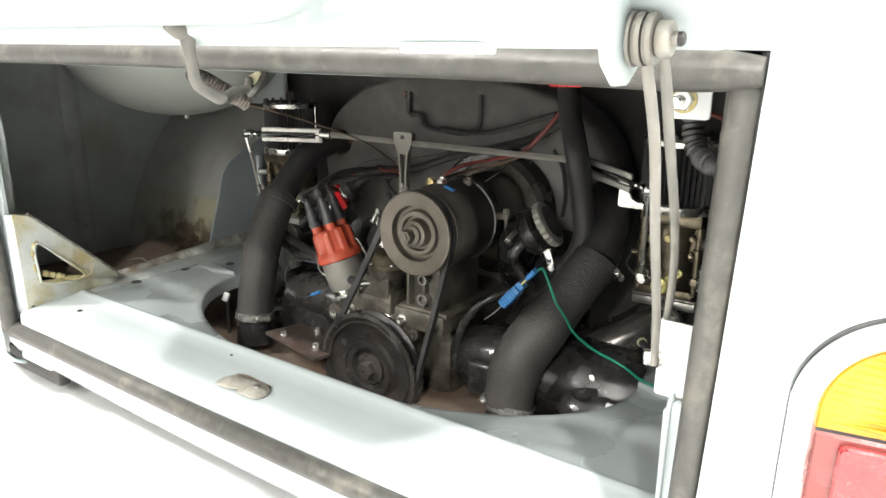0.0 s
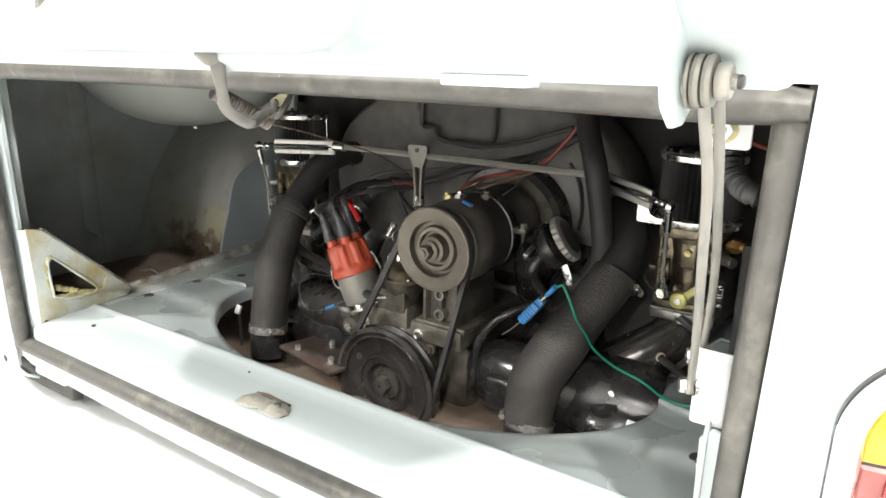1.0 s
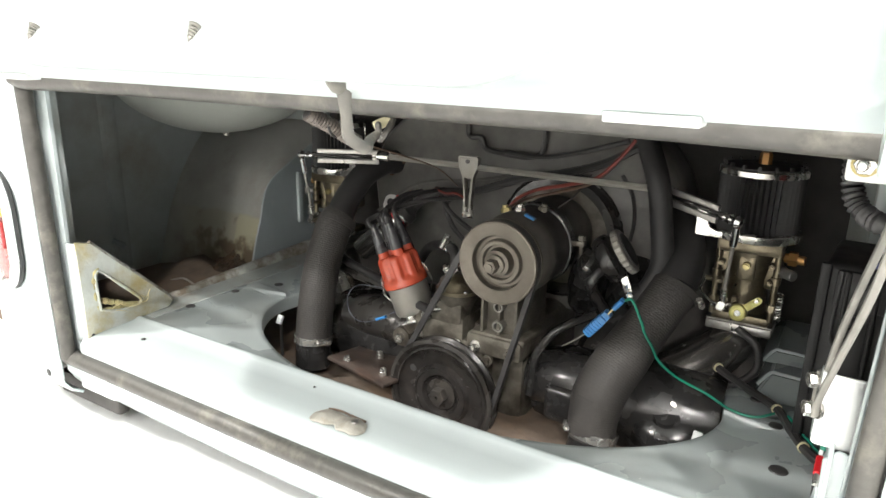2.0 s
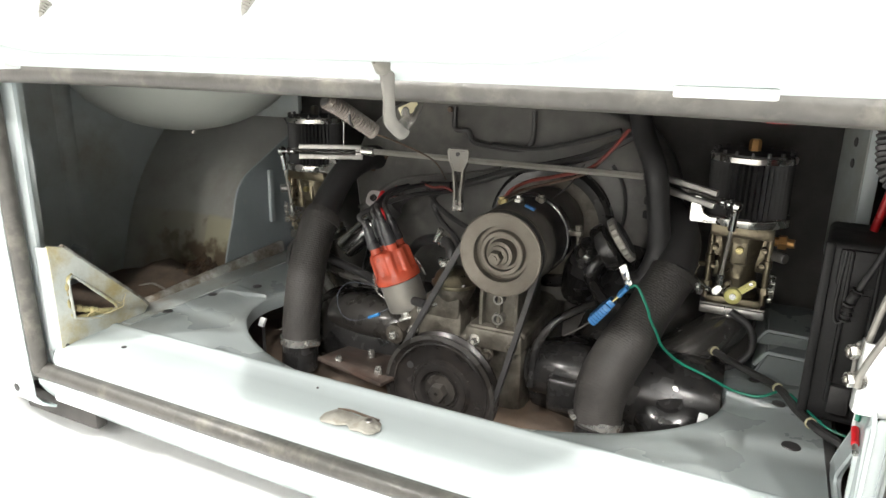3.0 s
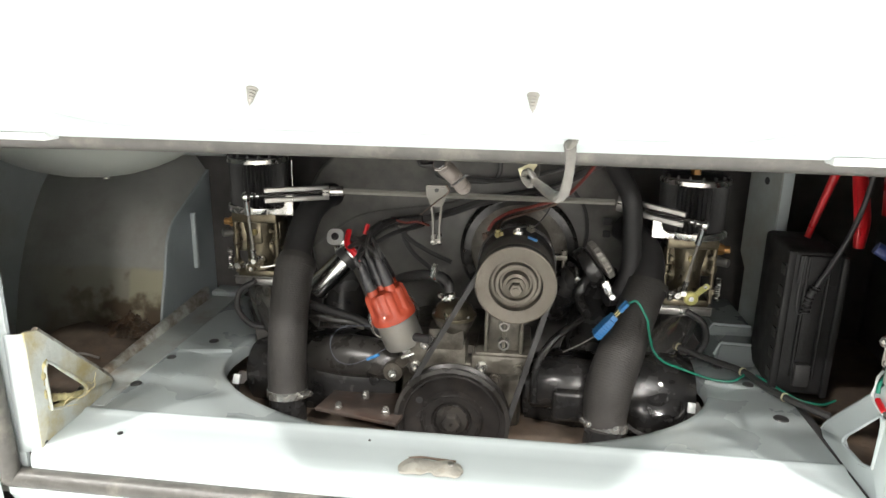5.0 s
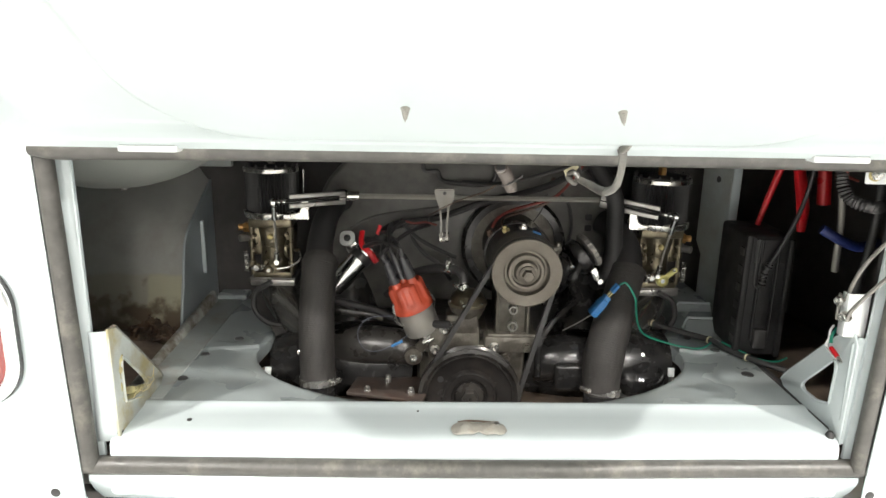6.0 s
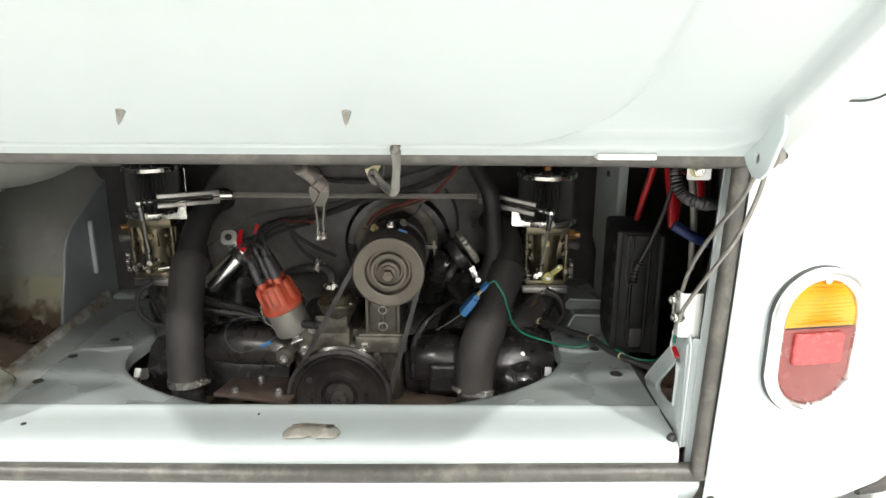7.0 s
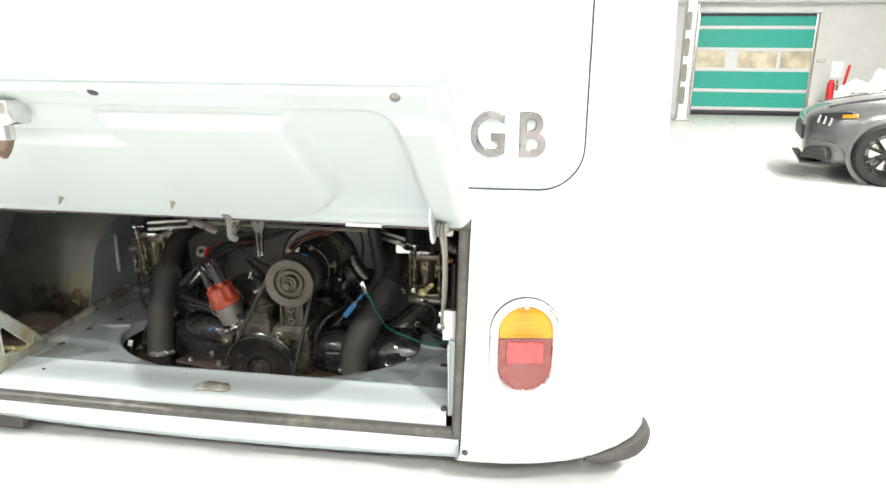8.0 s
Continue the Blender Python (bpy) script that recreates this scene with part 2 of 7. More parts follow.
def stained_arch():
    """Grey wheel arch paint: a pale yellowed band along its foot, its lit inner end painted paler still, with brown
    rust blotches.
    """
    m = mat("stained_arch_paint", (0.35, 0.352, 0.33), 0.5, vary=0.10, scale=12, bump=0.10, bump_scale=80, dirt=(0.25, 0.23, 0.195), dirt_amount=0.6, dirt_scale=7)
    n, l = m.node_tree.nodes, m.node_tree.links
    p = n["Principled BSDF"]
    colour = p.inputs["Base Color"].links[0].from_socket
    co = n.new("ShaderNodeTexCoord")
    axes = n.new("ShaderNodeSeparateXYZ")
    l.new(co.outputs["Object"], axes.inputs[0])

    def wavy(socket, scale, amount):
        t = n.new("ShaderNodeTexNoise")
        t.inputs["Scale"].default_value, t.inputs["Detail"].default_value = scale, 6
        l.new(co.outputs["Object"], t.inputs["Vector"])
        a = n.new("ShaderNodeMath")
        a.operation = "MULTIPLY_ADD"
        l.new(t.outputs["Fac"], a.inputs[0])
        a.inputs[1].default_value = amount
        l.new(socket, a.inputs[2])
        return a.outputs[0]

    def ramp(socket, a, b, top=1.0):
        r = n.new("ShaderNodeMapRange")
        r.interpolation_type = "SMOOTHSTEP"
        r.inputs["From Min"].default_value, r.inputs["From Max"].default_value, r.inputs["To Max"].default_value = a, b, top
        l.new(socket, r.inputs["Value"])
        return r.outputs["Result"]

    def times(a, b):
        t = n.new("ShaderNodeMath")
        t.operation = "MULTIPLY"
        l.new(a, t.inputs[0])
        l.new(b, t.inputs[1])
        return t.outputs[0]

    def over(base, fac, tone):
        x = n.new("ShaderNodeMix")
        x.data_type = "RGBA"
        l.new(fac, x.inputs["Factor"])
        l.new(base, x.inputs[6])
        x.inputs[7].default_value = (*tone, 1)
        return x.outputs[2]
    band = ramp(wavy(axes.outputs[2], 14, 0.02), 0.768 - GROUND, 0.758 - GROUND)
    colour = over(colour, times(band, ramp(wavy(axes.outputs[0], 9, 0.1), -0.86, -0.70, 0.55)), (0.33, 0.305, 0.215))
    # Light on the band's inner end is put into a paler colour.
    colour = over(colour, times(band, ramp(wavy(axes.outputs[0], 30, 0.01), -0.640, -0.632, 0.8)), (0.42, 0.40, 0.28))
    blotch = ramp(wavy(axes.outputs[2], 26, 0.20), 0.820 - GROUND, 0.770 - GROUND)
    colour = over(colour, times(blotch, ramp(wavy(axes.outputs[0], 11, 0.25), -0.72, -0.56, 0.95)), (0.105, 0.074, 0.046))
    l.new(colour, p.inputs["Base Color"])
    return m


PAINT_ARCH = stained_arch()

# ---- mesh helpers ----
def part(name, bm, material, parent=None, label="", sharp=40, at=None):
    """Links a bmesh as one mesh object, under a thing or under a part."""
    bmesh.ops.recalc_face_normals(bm, faces=bm.faces)
    me = bpy.data.meshes.new(name)
    bm.to_mesh(me)
    bm.free()
    me.shade_smooth()
    me.set_sharp_from_angle(angle=radians(sharp))
    me.materials.append(material)
    ob = new(name, me)
    if parent:
        ob.parent = parent
    if at is not None:
        ob.matrix_local = at
    if label:
        tagged(ob, label)
    return ob


def thing(name, label, category, group="", kind="", at=None):
    ob = new(name)
    ob.empty_display_size = 0.05
    if at is not None:
        ob.matrix_world = at
    return tagged(ob, label, category, group, kind)


def merged(*meshes):
    out = bmesh.new()
    for bm in meshes:
        me = bpy.data.meshes.new("tmp")
        bm.to_mesh(me)
        bm.free()
        out.from_mesh(me)
        bpy.data.meshes.remove(me)
    return out


def moved(bm, m):
    bmesh.ops.transform(bm, matrix=m, verts=bm.verts)
    return bm


def box(x0, x1, y0, y1, z0, z1, bevel=0.0, segments=2):
    bm = bmesh.new()
    bmesh.ops.create_cube(bm, size=1.0)
    for v in bm.verts:
        v.co = Vector(((x0 + x1) / 2 + v.co.x * (x1 - x0), (y0 + y1) / 2 + v.co.y * (y1 - y0), (z0 + z1) / 2 + v.co.z * (z1 - z0)))
    if bevel:
        bmesh.ops.bevel(bm, geom=bm.edges[:], offset=bevel, segments=segments, affect="EDGES", profile=0.5)
    return bm


def axis_frame(p0, p1):
    """A matrix at p0 whose z axis points to p1."""
    way = Vector(p1) - Vector(p0)
    return Matrix.Translation(p0) @ way.to_track_quat("Z", "Y").to_matrix().to_4x4(), way.length


def lathe(profile, p0=(0, 0, 0), p1=(0, 0, 1), seg=32, closed=False):
    """Revolves (radius, height) pairs round the axis from p0 towards p1; heights are in metres from p0."""
    m, _ = axis_frame(p0, p1)
    bm = bmesh.new()
    rings = []
    for r, h in profile:
        if r < 1e-6:
            rings.append([bm.verts.new(m @ Vector((0, 0, h)))])
        else:
            rings.append([bm.verts.new(m @ Vector((r * math.cos(a), r * math.sin(a), h))) for a in (2 * math.pi * k / seg for k in range(seg))])
    pairs = list(zip(rings, rings[1:])) + ([(rings[-1], rings[0])] if closed else [])
    for a, b in pairs:
        for k in range(seg):
            quad = [a[k % len(a)], a[(k + 1) % seg % len(a)], b[(k + 1) % seg % len(b)], b[k % len(b)]]
            quad = list(dict.fromkeys(quad))
            if len(quad) > 2:
                bm.faces.new(quad)
    return bm


def rod(p0, p1, r, seg=16, r1=None, edge=0.0):
    length = (Vector(p1) - Vector(p0)).length
    r1 = r if r1 is None else r1
    e = min(edge, r * 0.5, r1 * 0.5)
    prof = [(0, 0), (r - e, 0), (r, e), (r1, length - e), (r1 - e, length), (0, length)] if e else [(0, 0), (r, 0), (r1, length), (0, length)]
    return lathe(prof, p0, p1, seg)


def hexnut(p0, p1, r, hole=0.45):
    length = (Vector(p1) - Vector(p0)).length
    return lathe([(0, length * 0.6), (r * hole, length * 0.6), (r * hole, length), (r * 0.9, length), (r, length * 0.85), (r, 0), (0, 0)], p0, p1, 6)


def curve_points(points, steps=8):
    """A smooth run through the points (Catmull-Rom)."""
    p = [Vector(q) for q in points]
    p = [2 * p[0] - p[1]] + p + [2 * p[-1] - p[-2]]
    out = []
    for i in range(1, len(p) - 2):
        for k in range(steps):
            t = k / steps
            a, b, c, d = p[i - 1:i + 3]
            out.append(0.5 * (2 * b + (c - a) * t + (2 * a - 5 * b + 4 * c - d) * t * t + (3 * b - a - 3 * c + d) * t ** 3))
    out.append(p[-2])
    return out


def tube(points, r, seg=10, steps=8, ribs=0.0, pitch=0.006, caps=True, flat=1.0, smooth=True):
    """A round section swept along the points; r is a radius or a list of radii along the run. ribs: height of the rings every pitch metres."""
    run = curve_points(points, steps) if smooth else [Vector(q) for q in points]
    radii = r if isinstance(r, (list, tuple)) else [r]
    if ribs:
        dense, step = [run[0]], pitch / 4
        for a, b in zip(run, run[1:]):
            k = max(1, int((b - a).length / step))
            dense += [a.lerp(b, j / k) for j in range(1, k + 1)]
        run = dense
    bm = bmesh.new()
    n = len(run)
    normal, rings, along = None, [], 0.0
    for i, p in enumerate(run):
        t = (run[min(i + 1, n - 1)] - run[max(i - 1, 0)]).normalized()
        if normal is None:
            normal = t.orthogonal().normalized()
        normal = (normal - t * normal.dot(t)).normalized()
        side = t.cross(normal)
        if i:
            along += (p - run[i - 1]).length
        f = i / (n - 1) * (len(radii) - 1)
        k = min(int(f), len(radii) - 2) if len(radii) > 1 else 0
        rad = radii[0] if len(radii) == 1 else radii[k] + (radii[k + 1] - radii[k]) * (f - k)
        rad += ribs * math.sin(2 * math.pi * along / pitch) if ribs else 0.0
        rings.append([bm.verts.new(p + rad * (math.cos(a) * normal + flat * math.sin(a) * side)) for a in (2 * math.pi * j / seg for j in range(seg))])
    for a, b in zip(rings, rings[1:]):
        for k in range(seg):
            bm.faces.new([a[k], a[(k + 1) % seg], b[(k + 1) % seg], b[k]])
    if caps:
        bm.faces.new(rings[0])
        bm.faces.new(rings[-1])
    return bm


def plate(outline, thick, m=Matrix(), holes=None, bevel=0.0):
    """A flat plate: outline in its own x, y; thick along z. holes: an inner outline with as many points as the outer one."""
    bm = bmesh.new()
    lo = [bm.verts.new((x, y, 0)) for x, y in outline]
    hi = [bm.verts.new((x, y, thick)) for x, y in outline]
    n = len(outline)
    for k in range(n):
        bm.faces.new([lo[k], lo[(k + 1) % n], hi[(k + 1) % n], hi[k]])
    if holes:
        li = [bm.verts.new((x, y, 0)) for x, y in holes]
        ui = [bm.verts.new((x, y, thick)) for x, y in holes]
        for k in range(n):
            j = (k + 1) % n
            bm.faces.new([li[k], li[j], ui[j], ui[k]])
            bm.faces.new([lo[k], lo[j], li[j], li[k]])
            bm.faces.new([hi[k], hi[j], ui[j], ui[k]])
    else:
        bm.faces.new(lo)
        bm.faces.new(hi)
    bmesh.ops.recalc_face_normals(bm, faces=bm.faces)
    if bevel:
        bmesh.ops.bevel(bm, geom=bm.edges[:], offset=bevel, segments=1, affect="EDGES")
    return moved(bm, m)


def rounded(w, h, r, n=6, cx=0.0, cy=0.0):
    """The outline of a rectangle with round corners."""
    out = []
    for k, (sx, sy) in enumerate(((1, 1), (-1, 1), (-1, -1), (1, -1))):
        for j in range(n + 1):
            a = math.pi / 2 * (k + j / n)
            out.append((cx + sx * (w / 2 - r) + r * math.cos(a), cy + sy * (h / 2 - r) + r * math.sin(a)))
    return out


def circle(r, n=24, cx=0.0, cy=0.0, turn=0.0):
    return [(cx + r * math.cos(turn + 2 * math.pi * k / n), cy + r * math.sin(turn + 2 * math.pi * k / n)) for k in range(n)]


def grid_mesh(rows, skip=None):
    """A skin over rows of points."""
    bm = bmesh.new()
    v = [[bm.verts.new(p) for p in row] for row in rows]
    for i in range(len(v) - 1):
        for j in range(len(v[0]) - 1):
            if not (skip and skip(i, j)):
                bm.faces.new([v[i][j], v[i][j + 1], v[i + 1][j + 1], v[i + 1][j]])
    return bm


def thicken(ob, t, offset=-1.0):
    md = ob.modifiers.new("thickness", "SOLIDIFY")
    md.thickness, md.offset = t, offset
    return ob


FRONT = Matrix.Rotation(radians(90), 4, "X")      # turns a plate's x, y into the world's x, z, facing the rear of the van
def front(x, y, z):
    return Matrix.Translation((x, y, z)) @ FRONT


# ---- the hall ----
def slab(name, x0, x1, y0, y1, z0, z1, material, label, category):
    return tagged(part(name, box(x0, x1, y0, y1, z0, z1), material), label, category, kind="structure")


WALL_Y = 18.95
slab("floor", -14, 20, -14, WALL_Y, GROUND - 0.2, GROUND, CONCRETE, "pale glossy sealed workshop floor", "floor")
slab("wall_south", -14, 20, -14.2, -14, GROUND, 5.6, WALLS, "plain pale workshop wall", "wall")
slab("wall_west", -14.2, -14, -14, WALL_Y, GROUND, 5.6, WALLS, "plain pale workshop wall", "wall")
slab("wall_east", 20, 20.2, -14, WALL_Y, GROUND, 5.6, WALLS, "plain pale workshop wall", "wall")
slab("ceiling", -14, 20, -14, WALL_Y, 5.6, 5.8, WALLS, "plain white workshop ceiling", "ceiling")
DX0, DX1, DZ1 = 4.74, 7.88, 2.84
wall_far = slab("wall_north", -14, DX0, WALL_Y, WALL_Y + 0.2, GROUND, 5.6, WALLS, "pale workshop wall with a roller door", "wall")
part("wall_panel", box(DX1, 20, WALL_Y, WALL_Y + 0.2, GROUND, 5.6), WALLS, wall_far)
part("lintel", box(DX0, DX1, WALL_Y, WALL_Y + 0.2, DZ1, 5.6), WALLS, wall_far)


def roller_door():
    door = thing("door_1", "teal fabric roller door with white bars and a clear strip", "door", kind="structure")
    y = WALL_Y + 0.06
    z0 = GROUND
    part("bottom_seal", box(DX0 + 0.08, DX1 - 0.08, y, y + 0.06, z0, z0 + 0.10, 0.01), BLACK, door, "black rubber bottom seal")
    levels = [0.15, 0.64, 1.20, 1.74, 2.31, 2.62]
    for k, z in enumerate(levels[:-1]):
        part("panel", box(DX0 + 0.08, DX1 - 0.08, y, y + 0.03, z0 + z, z0 + levels[k + 1]), GLASS_FAR if k == 2 else TEAL, door,
             "clear window strip" if k == 2 else "")
        part("bar", box(DX0 + 0.06, DX1 - 0.06, y - 0.02, y, z0 + z - 0.02, z0 + z + 0.07, 0.01), WHITE, door)
    for x, w in ((DX0 + 0.86, 0.32), (DX0 + 2.20, 0.09)):
        part("window_frame", box(x, x + w, y - 0.01, y, z0 + 1.27, z0 + 1.74), WHITE, door)
    for x in (DX0, DX1 - 0.08):
        part("guide", box(x, x + 0.08, y - 0.06, y + 0.06, z0, DZ1, 0.01), ZINC, door)
    part("roll_cover", box(DX0, DX1, y - 0.16, y + 0.06, DZ1 - 0.14, DZ1, 0.02), WHITE, door)


roller_door()
wall_sign = tagged(part("wall_sign", box(7.94, 8.16, WALL_Y - 0.04, WALL_Y, 1.44, 1.54, 0.01), ZINC), "small grey sign on the workshop wall", "sign")
part("sign_face", box(7.97, 8.13, WALL_Y - 0.048, WALL_Y - 0.04, 1.46, 1.52), WHITE, wall_sign)
trim_beam = tagged(part("trim_beam", box(-14, 20, WALL_Y - 0.25, WALL_Y, 2.96, 3.18, 0.01), WHITE), "white rail along the workshop wall", "beam", kind="structure")


def column():
    """White post with dark slots, standing off the far wall."""
    post = thing("column", "white workshop post with dark slots", "column", kind="structure")
    part("shaft", box(3.98, 4.22, 16.40, 16.65, GROUND, 5.6, 0.02), WHITE, post)
    part("edge_strip", box(4.22, 4.25, 16.38, 16.67, GROUND, 5.6), ZINC, post)
    for z in (0.62, 1.15, 1.75, 2.35):
        part("slot", plate(rounded(0.12, 0.42, 0.05), 0.01, front(4.05, 16.4, z)), STAY, post)
    part("base", box(3.94, 4.29, 16.35, 16.70, GROUND, GROUND + 0.06, 0.01), ZINC, post)


column()


def spoked_wheel(parent, m, r, width, spokes, rim_material):
    wheel = part("wheel", lathe([(r * 0.70, -width * 0.36), (r * 0.74, -width * 0.5), (r * 0.93, -width * 0.5), (r, -width * 0.34), (r, width * 0.34), (r * 0.93, width * 0.5),
                                 (r * 0.74, width * 0.5), (r * 0.70, width * 0.36)], (0, 0, 0), (0, 0, 1), 40, closed=True), TYRE, parent, "black low-profile tyre", at=m)
    part("rim", lathe([(r * 0.70, width * 0.5), (r * 0.74, width * 0.48), (r * 0.72, -width * 0.4), (r * 0.66, -width * 0.4), (r * 0.64, width * 0.3), (r * 0.70, width * 0.5)], seg=40), rim_material, wheel)
    part("hub", lathe([(0, width * 0.36), (r * 0.10, width * 0.36), (r * 0.15, width * 0.30), (r * 0.15, 0), (0, 0)], seg=20), rim_material, wheel)
    part("brake_disc", lathe([(0, -0.02), (r * 0.52, -0.02), (r * 0.52, 0.0), (0, 0.0)], seg=32), ZINC, wheel)
    for k in range(spokes):
        for s in (-1, 1):
            a = 2 * math.pi * k / spokes + s * 0.15
            p0 = Vector((math.cos(a - s * 0.05) * r * 0.12, math.sin(a - s * 0.05) * r * 0.12, width * 0.24))
            p1 = Vector((math.cos(a + s * 0.10) * r * 0.67, math.sin(a + s * 0.10) * r * 0.67, width * 0.36))
            part("spoke", tube([p0, p0.lerp(p1, 0.5) + Vector((0, 0, width * 0.04)), p1], r * 0.055, 6, 3), rim_material, wheel)
    return wheel


def sports_car():
    """Low grey coupe that stands side-on behind the van. Its own x runs from nose to tail."""
    car = thing("sports_car", "dark grey metallic sports coupe parked on the workshop floor", "car",
                at=pose(3.99, 8.47, GROUND, 0, 0, -15))
    # stations: along, underside, sill, shoulder, bonnet edge, crown; and half widths at them
    st = [(0.10, 0.34, 0.38, 0.58, 0.70, 0.74, 0.52), (0.14, 0.24, 0.31, 0.61, 0.76, 0.80, 0.70), (0.30, 0.17, 0.28, 0.66, 0.83, 0.88, 0.87), (0.58, 0.16, 0.26, 0.72, 0.90, 0.95, 0.95),
          (0.95, 0.16, 0.26, 0.76, 0.96, 1.01, 0.96), (1.40, 0.16, 0.26, 0.78, 1.00, 1.07, 0.94), (1.75, 0.16, 0.26, 0.79, 1.02, 1.12, 0.93), (2.35, 0.16, 0.26, 0.82, 1.00, 1.36, 0.92),
          (3.00, 0.16, 0.26, 0.84, 1.02, 1.37, 0.93), (3.90, 0.18, 0.28, 0.88, 1.04, 1.10, 0.95), (4.60, 0.24, 0.34, 0.80, 1.00, 1.02, 0.88), (4.75, 0.34, 0.40, 0.70, 0.86, 0.88, 0.78)]
    rows = []
    for x, zb, zs, zm, ze, zc, w in st:
        rows.append([(x, s * w * f, z) for s, f, z in
                     [(-1, 0.2, zb), (-1, 0.93, zb), (-1, 0.99, zs), (-1, 1.0, zm), (-1, 0.93, ze), (-1, 0.70, zc * 0.98 + 0.0), (-1, 0.3, zc), (1, 0.3, zc), (1, 0.70, zc * 0.98), (1, 0.93, ze),
                      (1, 1.0, zm), (1, 0.99, zs), (1, 0.93, zb), (1, 0.2, zb)]])
    bm = grid_mesh(rows)
    bm.verts.ensure_lookup_table()
    n = len(rows[0])
    bm.faces.new([bm.verts[k] for k in range(n)])
    body = part("body", bm, CAR_PAINT, car, sharp=50)
    md = body.modifiers.new("round", "SUBSURF")
    md.levels = md.render_levels = 2
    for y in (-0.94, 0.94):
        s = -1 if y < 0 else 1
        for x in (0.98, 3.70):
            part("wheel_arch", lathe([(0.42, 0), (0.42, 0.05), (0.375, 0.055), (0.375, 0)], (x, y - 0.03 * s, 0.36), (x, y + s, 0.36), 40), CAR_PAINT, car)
            # Black disc stands for the shade inside the wheel arch.
            part("arch_shade", lathe([(0, 0.0), (0.40, 0.0), (0.40, 0.03), (0, 0.03)], (x, y - 0.035 * s, 0.36), (x, y + s, 0.36), 40), BLACK, car)
            spoked_wheel(car, Matrix.Translation((x, y + 0.02 * s, 0.36)) @ Euler((radians(90 if s < 0 else -90), 0, 0)).to_matrix().to_4x4(), 0.36, 0.26, 5, BLACK_GLOSS)
        part("headlight", moved(box(0.08, 0.42, -0.035, 0.03, -0.035, 0.045, 0.015), pose(0.18, y * 0.86, 0.755, 0, -6, 17 * s)), WINDOW, car, "clear headlight with bright bars")
        part("side_marker", moved(box(0.30, 0.46, -0.03, 0.03, -0.020, 0.024, 0.008), pose(0.18, y * 0.90, 0.755, 0, -4, 13 * s)), AMBER, car, "amber side marker")
        for k in range(3):
            part("lamp_bar", moved(box(0.06 + 0.065 * k, 0.085 + 0.065 * k, -0.045, 0.05, -0.045, 0.05, 0.006), pose(0.18, y * 0.86, 0.755, 0, 14, 17 * s)), CHROME, car, "bright lamp bar")
        part("window", moved(box(1.9, 3.3, -0.01, 0.01, 1.02, 1.27, 0.01), pose(0, y * 0.86, 0, 14 * s, 0, 0)), WINDOW, car)
        part("mirror", moved(box(-0.08, 0.08, -0.10, 0.10, -0.06, 0.06, 0.03), pose(1.95, y * 1.08, 1.02)), CAR_PAINT, car)
    part("grille", moved(box(-0.03, 0.03, -0.55, 0.55, -0.10, 0.08, 0.02), pose(0.12, 0, 0.56)), BLACK, car, "black front grille")
    part("splitter", moved(box(-0.04, 0.45, -0.80, 0.80, -0.014, 0.014, 0.010), pose(0.14, 0, 0.20)), BLACK, car, "black front splitter")
    for y in (-0.6, 0.6):
        s = -1 if y < 0 else 1
        part("intake", moved(plate([(-0.17, -0.075), (-0.13, 0.055), (0.13, 0.075), (0.19, -0.07)], 0.10, FRONT, bevel=0.012), pose(0.285, s * 0.80, 0.335, 0, 0, -38 * -s)), BLACK, car, "dark corner intake")
        part("bumper_crease", tube([(0.20, s * 0.79, 0.47), (0.40, s * 0.925, 0.46), (0.53, s * 0.95, 0.36), (0.60, s * 0.94, 0.20)], 0.012, 8, 6), CAR_PAINT, car)
        part("bonnet_crease", tube([(0.34, s * 0.60, 0.875), (0.75, s * 0.62, 0.965), (1.30, s * 0.62, 1.035)], 0.010, 8, 6), CAR_PAINT, car)


sports_car()


def fire_point():
    ob = thing("fire_point", "red and white fire extinguisher point by the wall", "extinguisher", at=pose(7.98, 17.6, GROUND))
    part("stand", box(-0.02, 0.30, -0.1, 0.1, 0, 0.75, 0.02), WHITE, ob)
    part("cylinder", lathe([(0, 0.0), (0.08, 0.0), (0.09, 0.05), (0.09, 0.90), (0.06, 0.99), (0.03, 1.02), (0, 1.02)], (-0.09, 0, 0), (-0.09, 0, 1), 20), RED, ob)
    part("board", box(-0.08, 0.20, 0.16, 0.2, 1.06, 1.46, 0.01), WHITE, ob)
    part("pipe", rod((0.17, 0, 0.6), (0.28, 0, 1.38), 0.035, 10), RED, ob)
    part("post", box(0.1, 0.14, 0.16, 0.2, 0, 1.0), ZINC, ob)


fire_point()


def workbench():
    """Low steel bench behind the car."""
    ob = thing("workbench", "low steel workbench with wrapped white bundles on it", "workbench", at=pose(5.75, 11.6, GROUND))
    part("top", box(0, 2.4, -0.35, 0.35, 0.66, 0.71, 0.01), ZINC, ob)
    for x in (0.06, 2.34):
        for y in (-0.3, 0.3):
            part("leg", box(x - 0.03, x + 0.03, y - 0.03, y + 0.03, 0, 0.66), ZINC, ob)
    part("rail", box(0.06, 2.34, -0.02, 0.02, 0.18, 0.22), ZINC, ob)


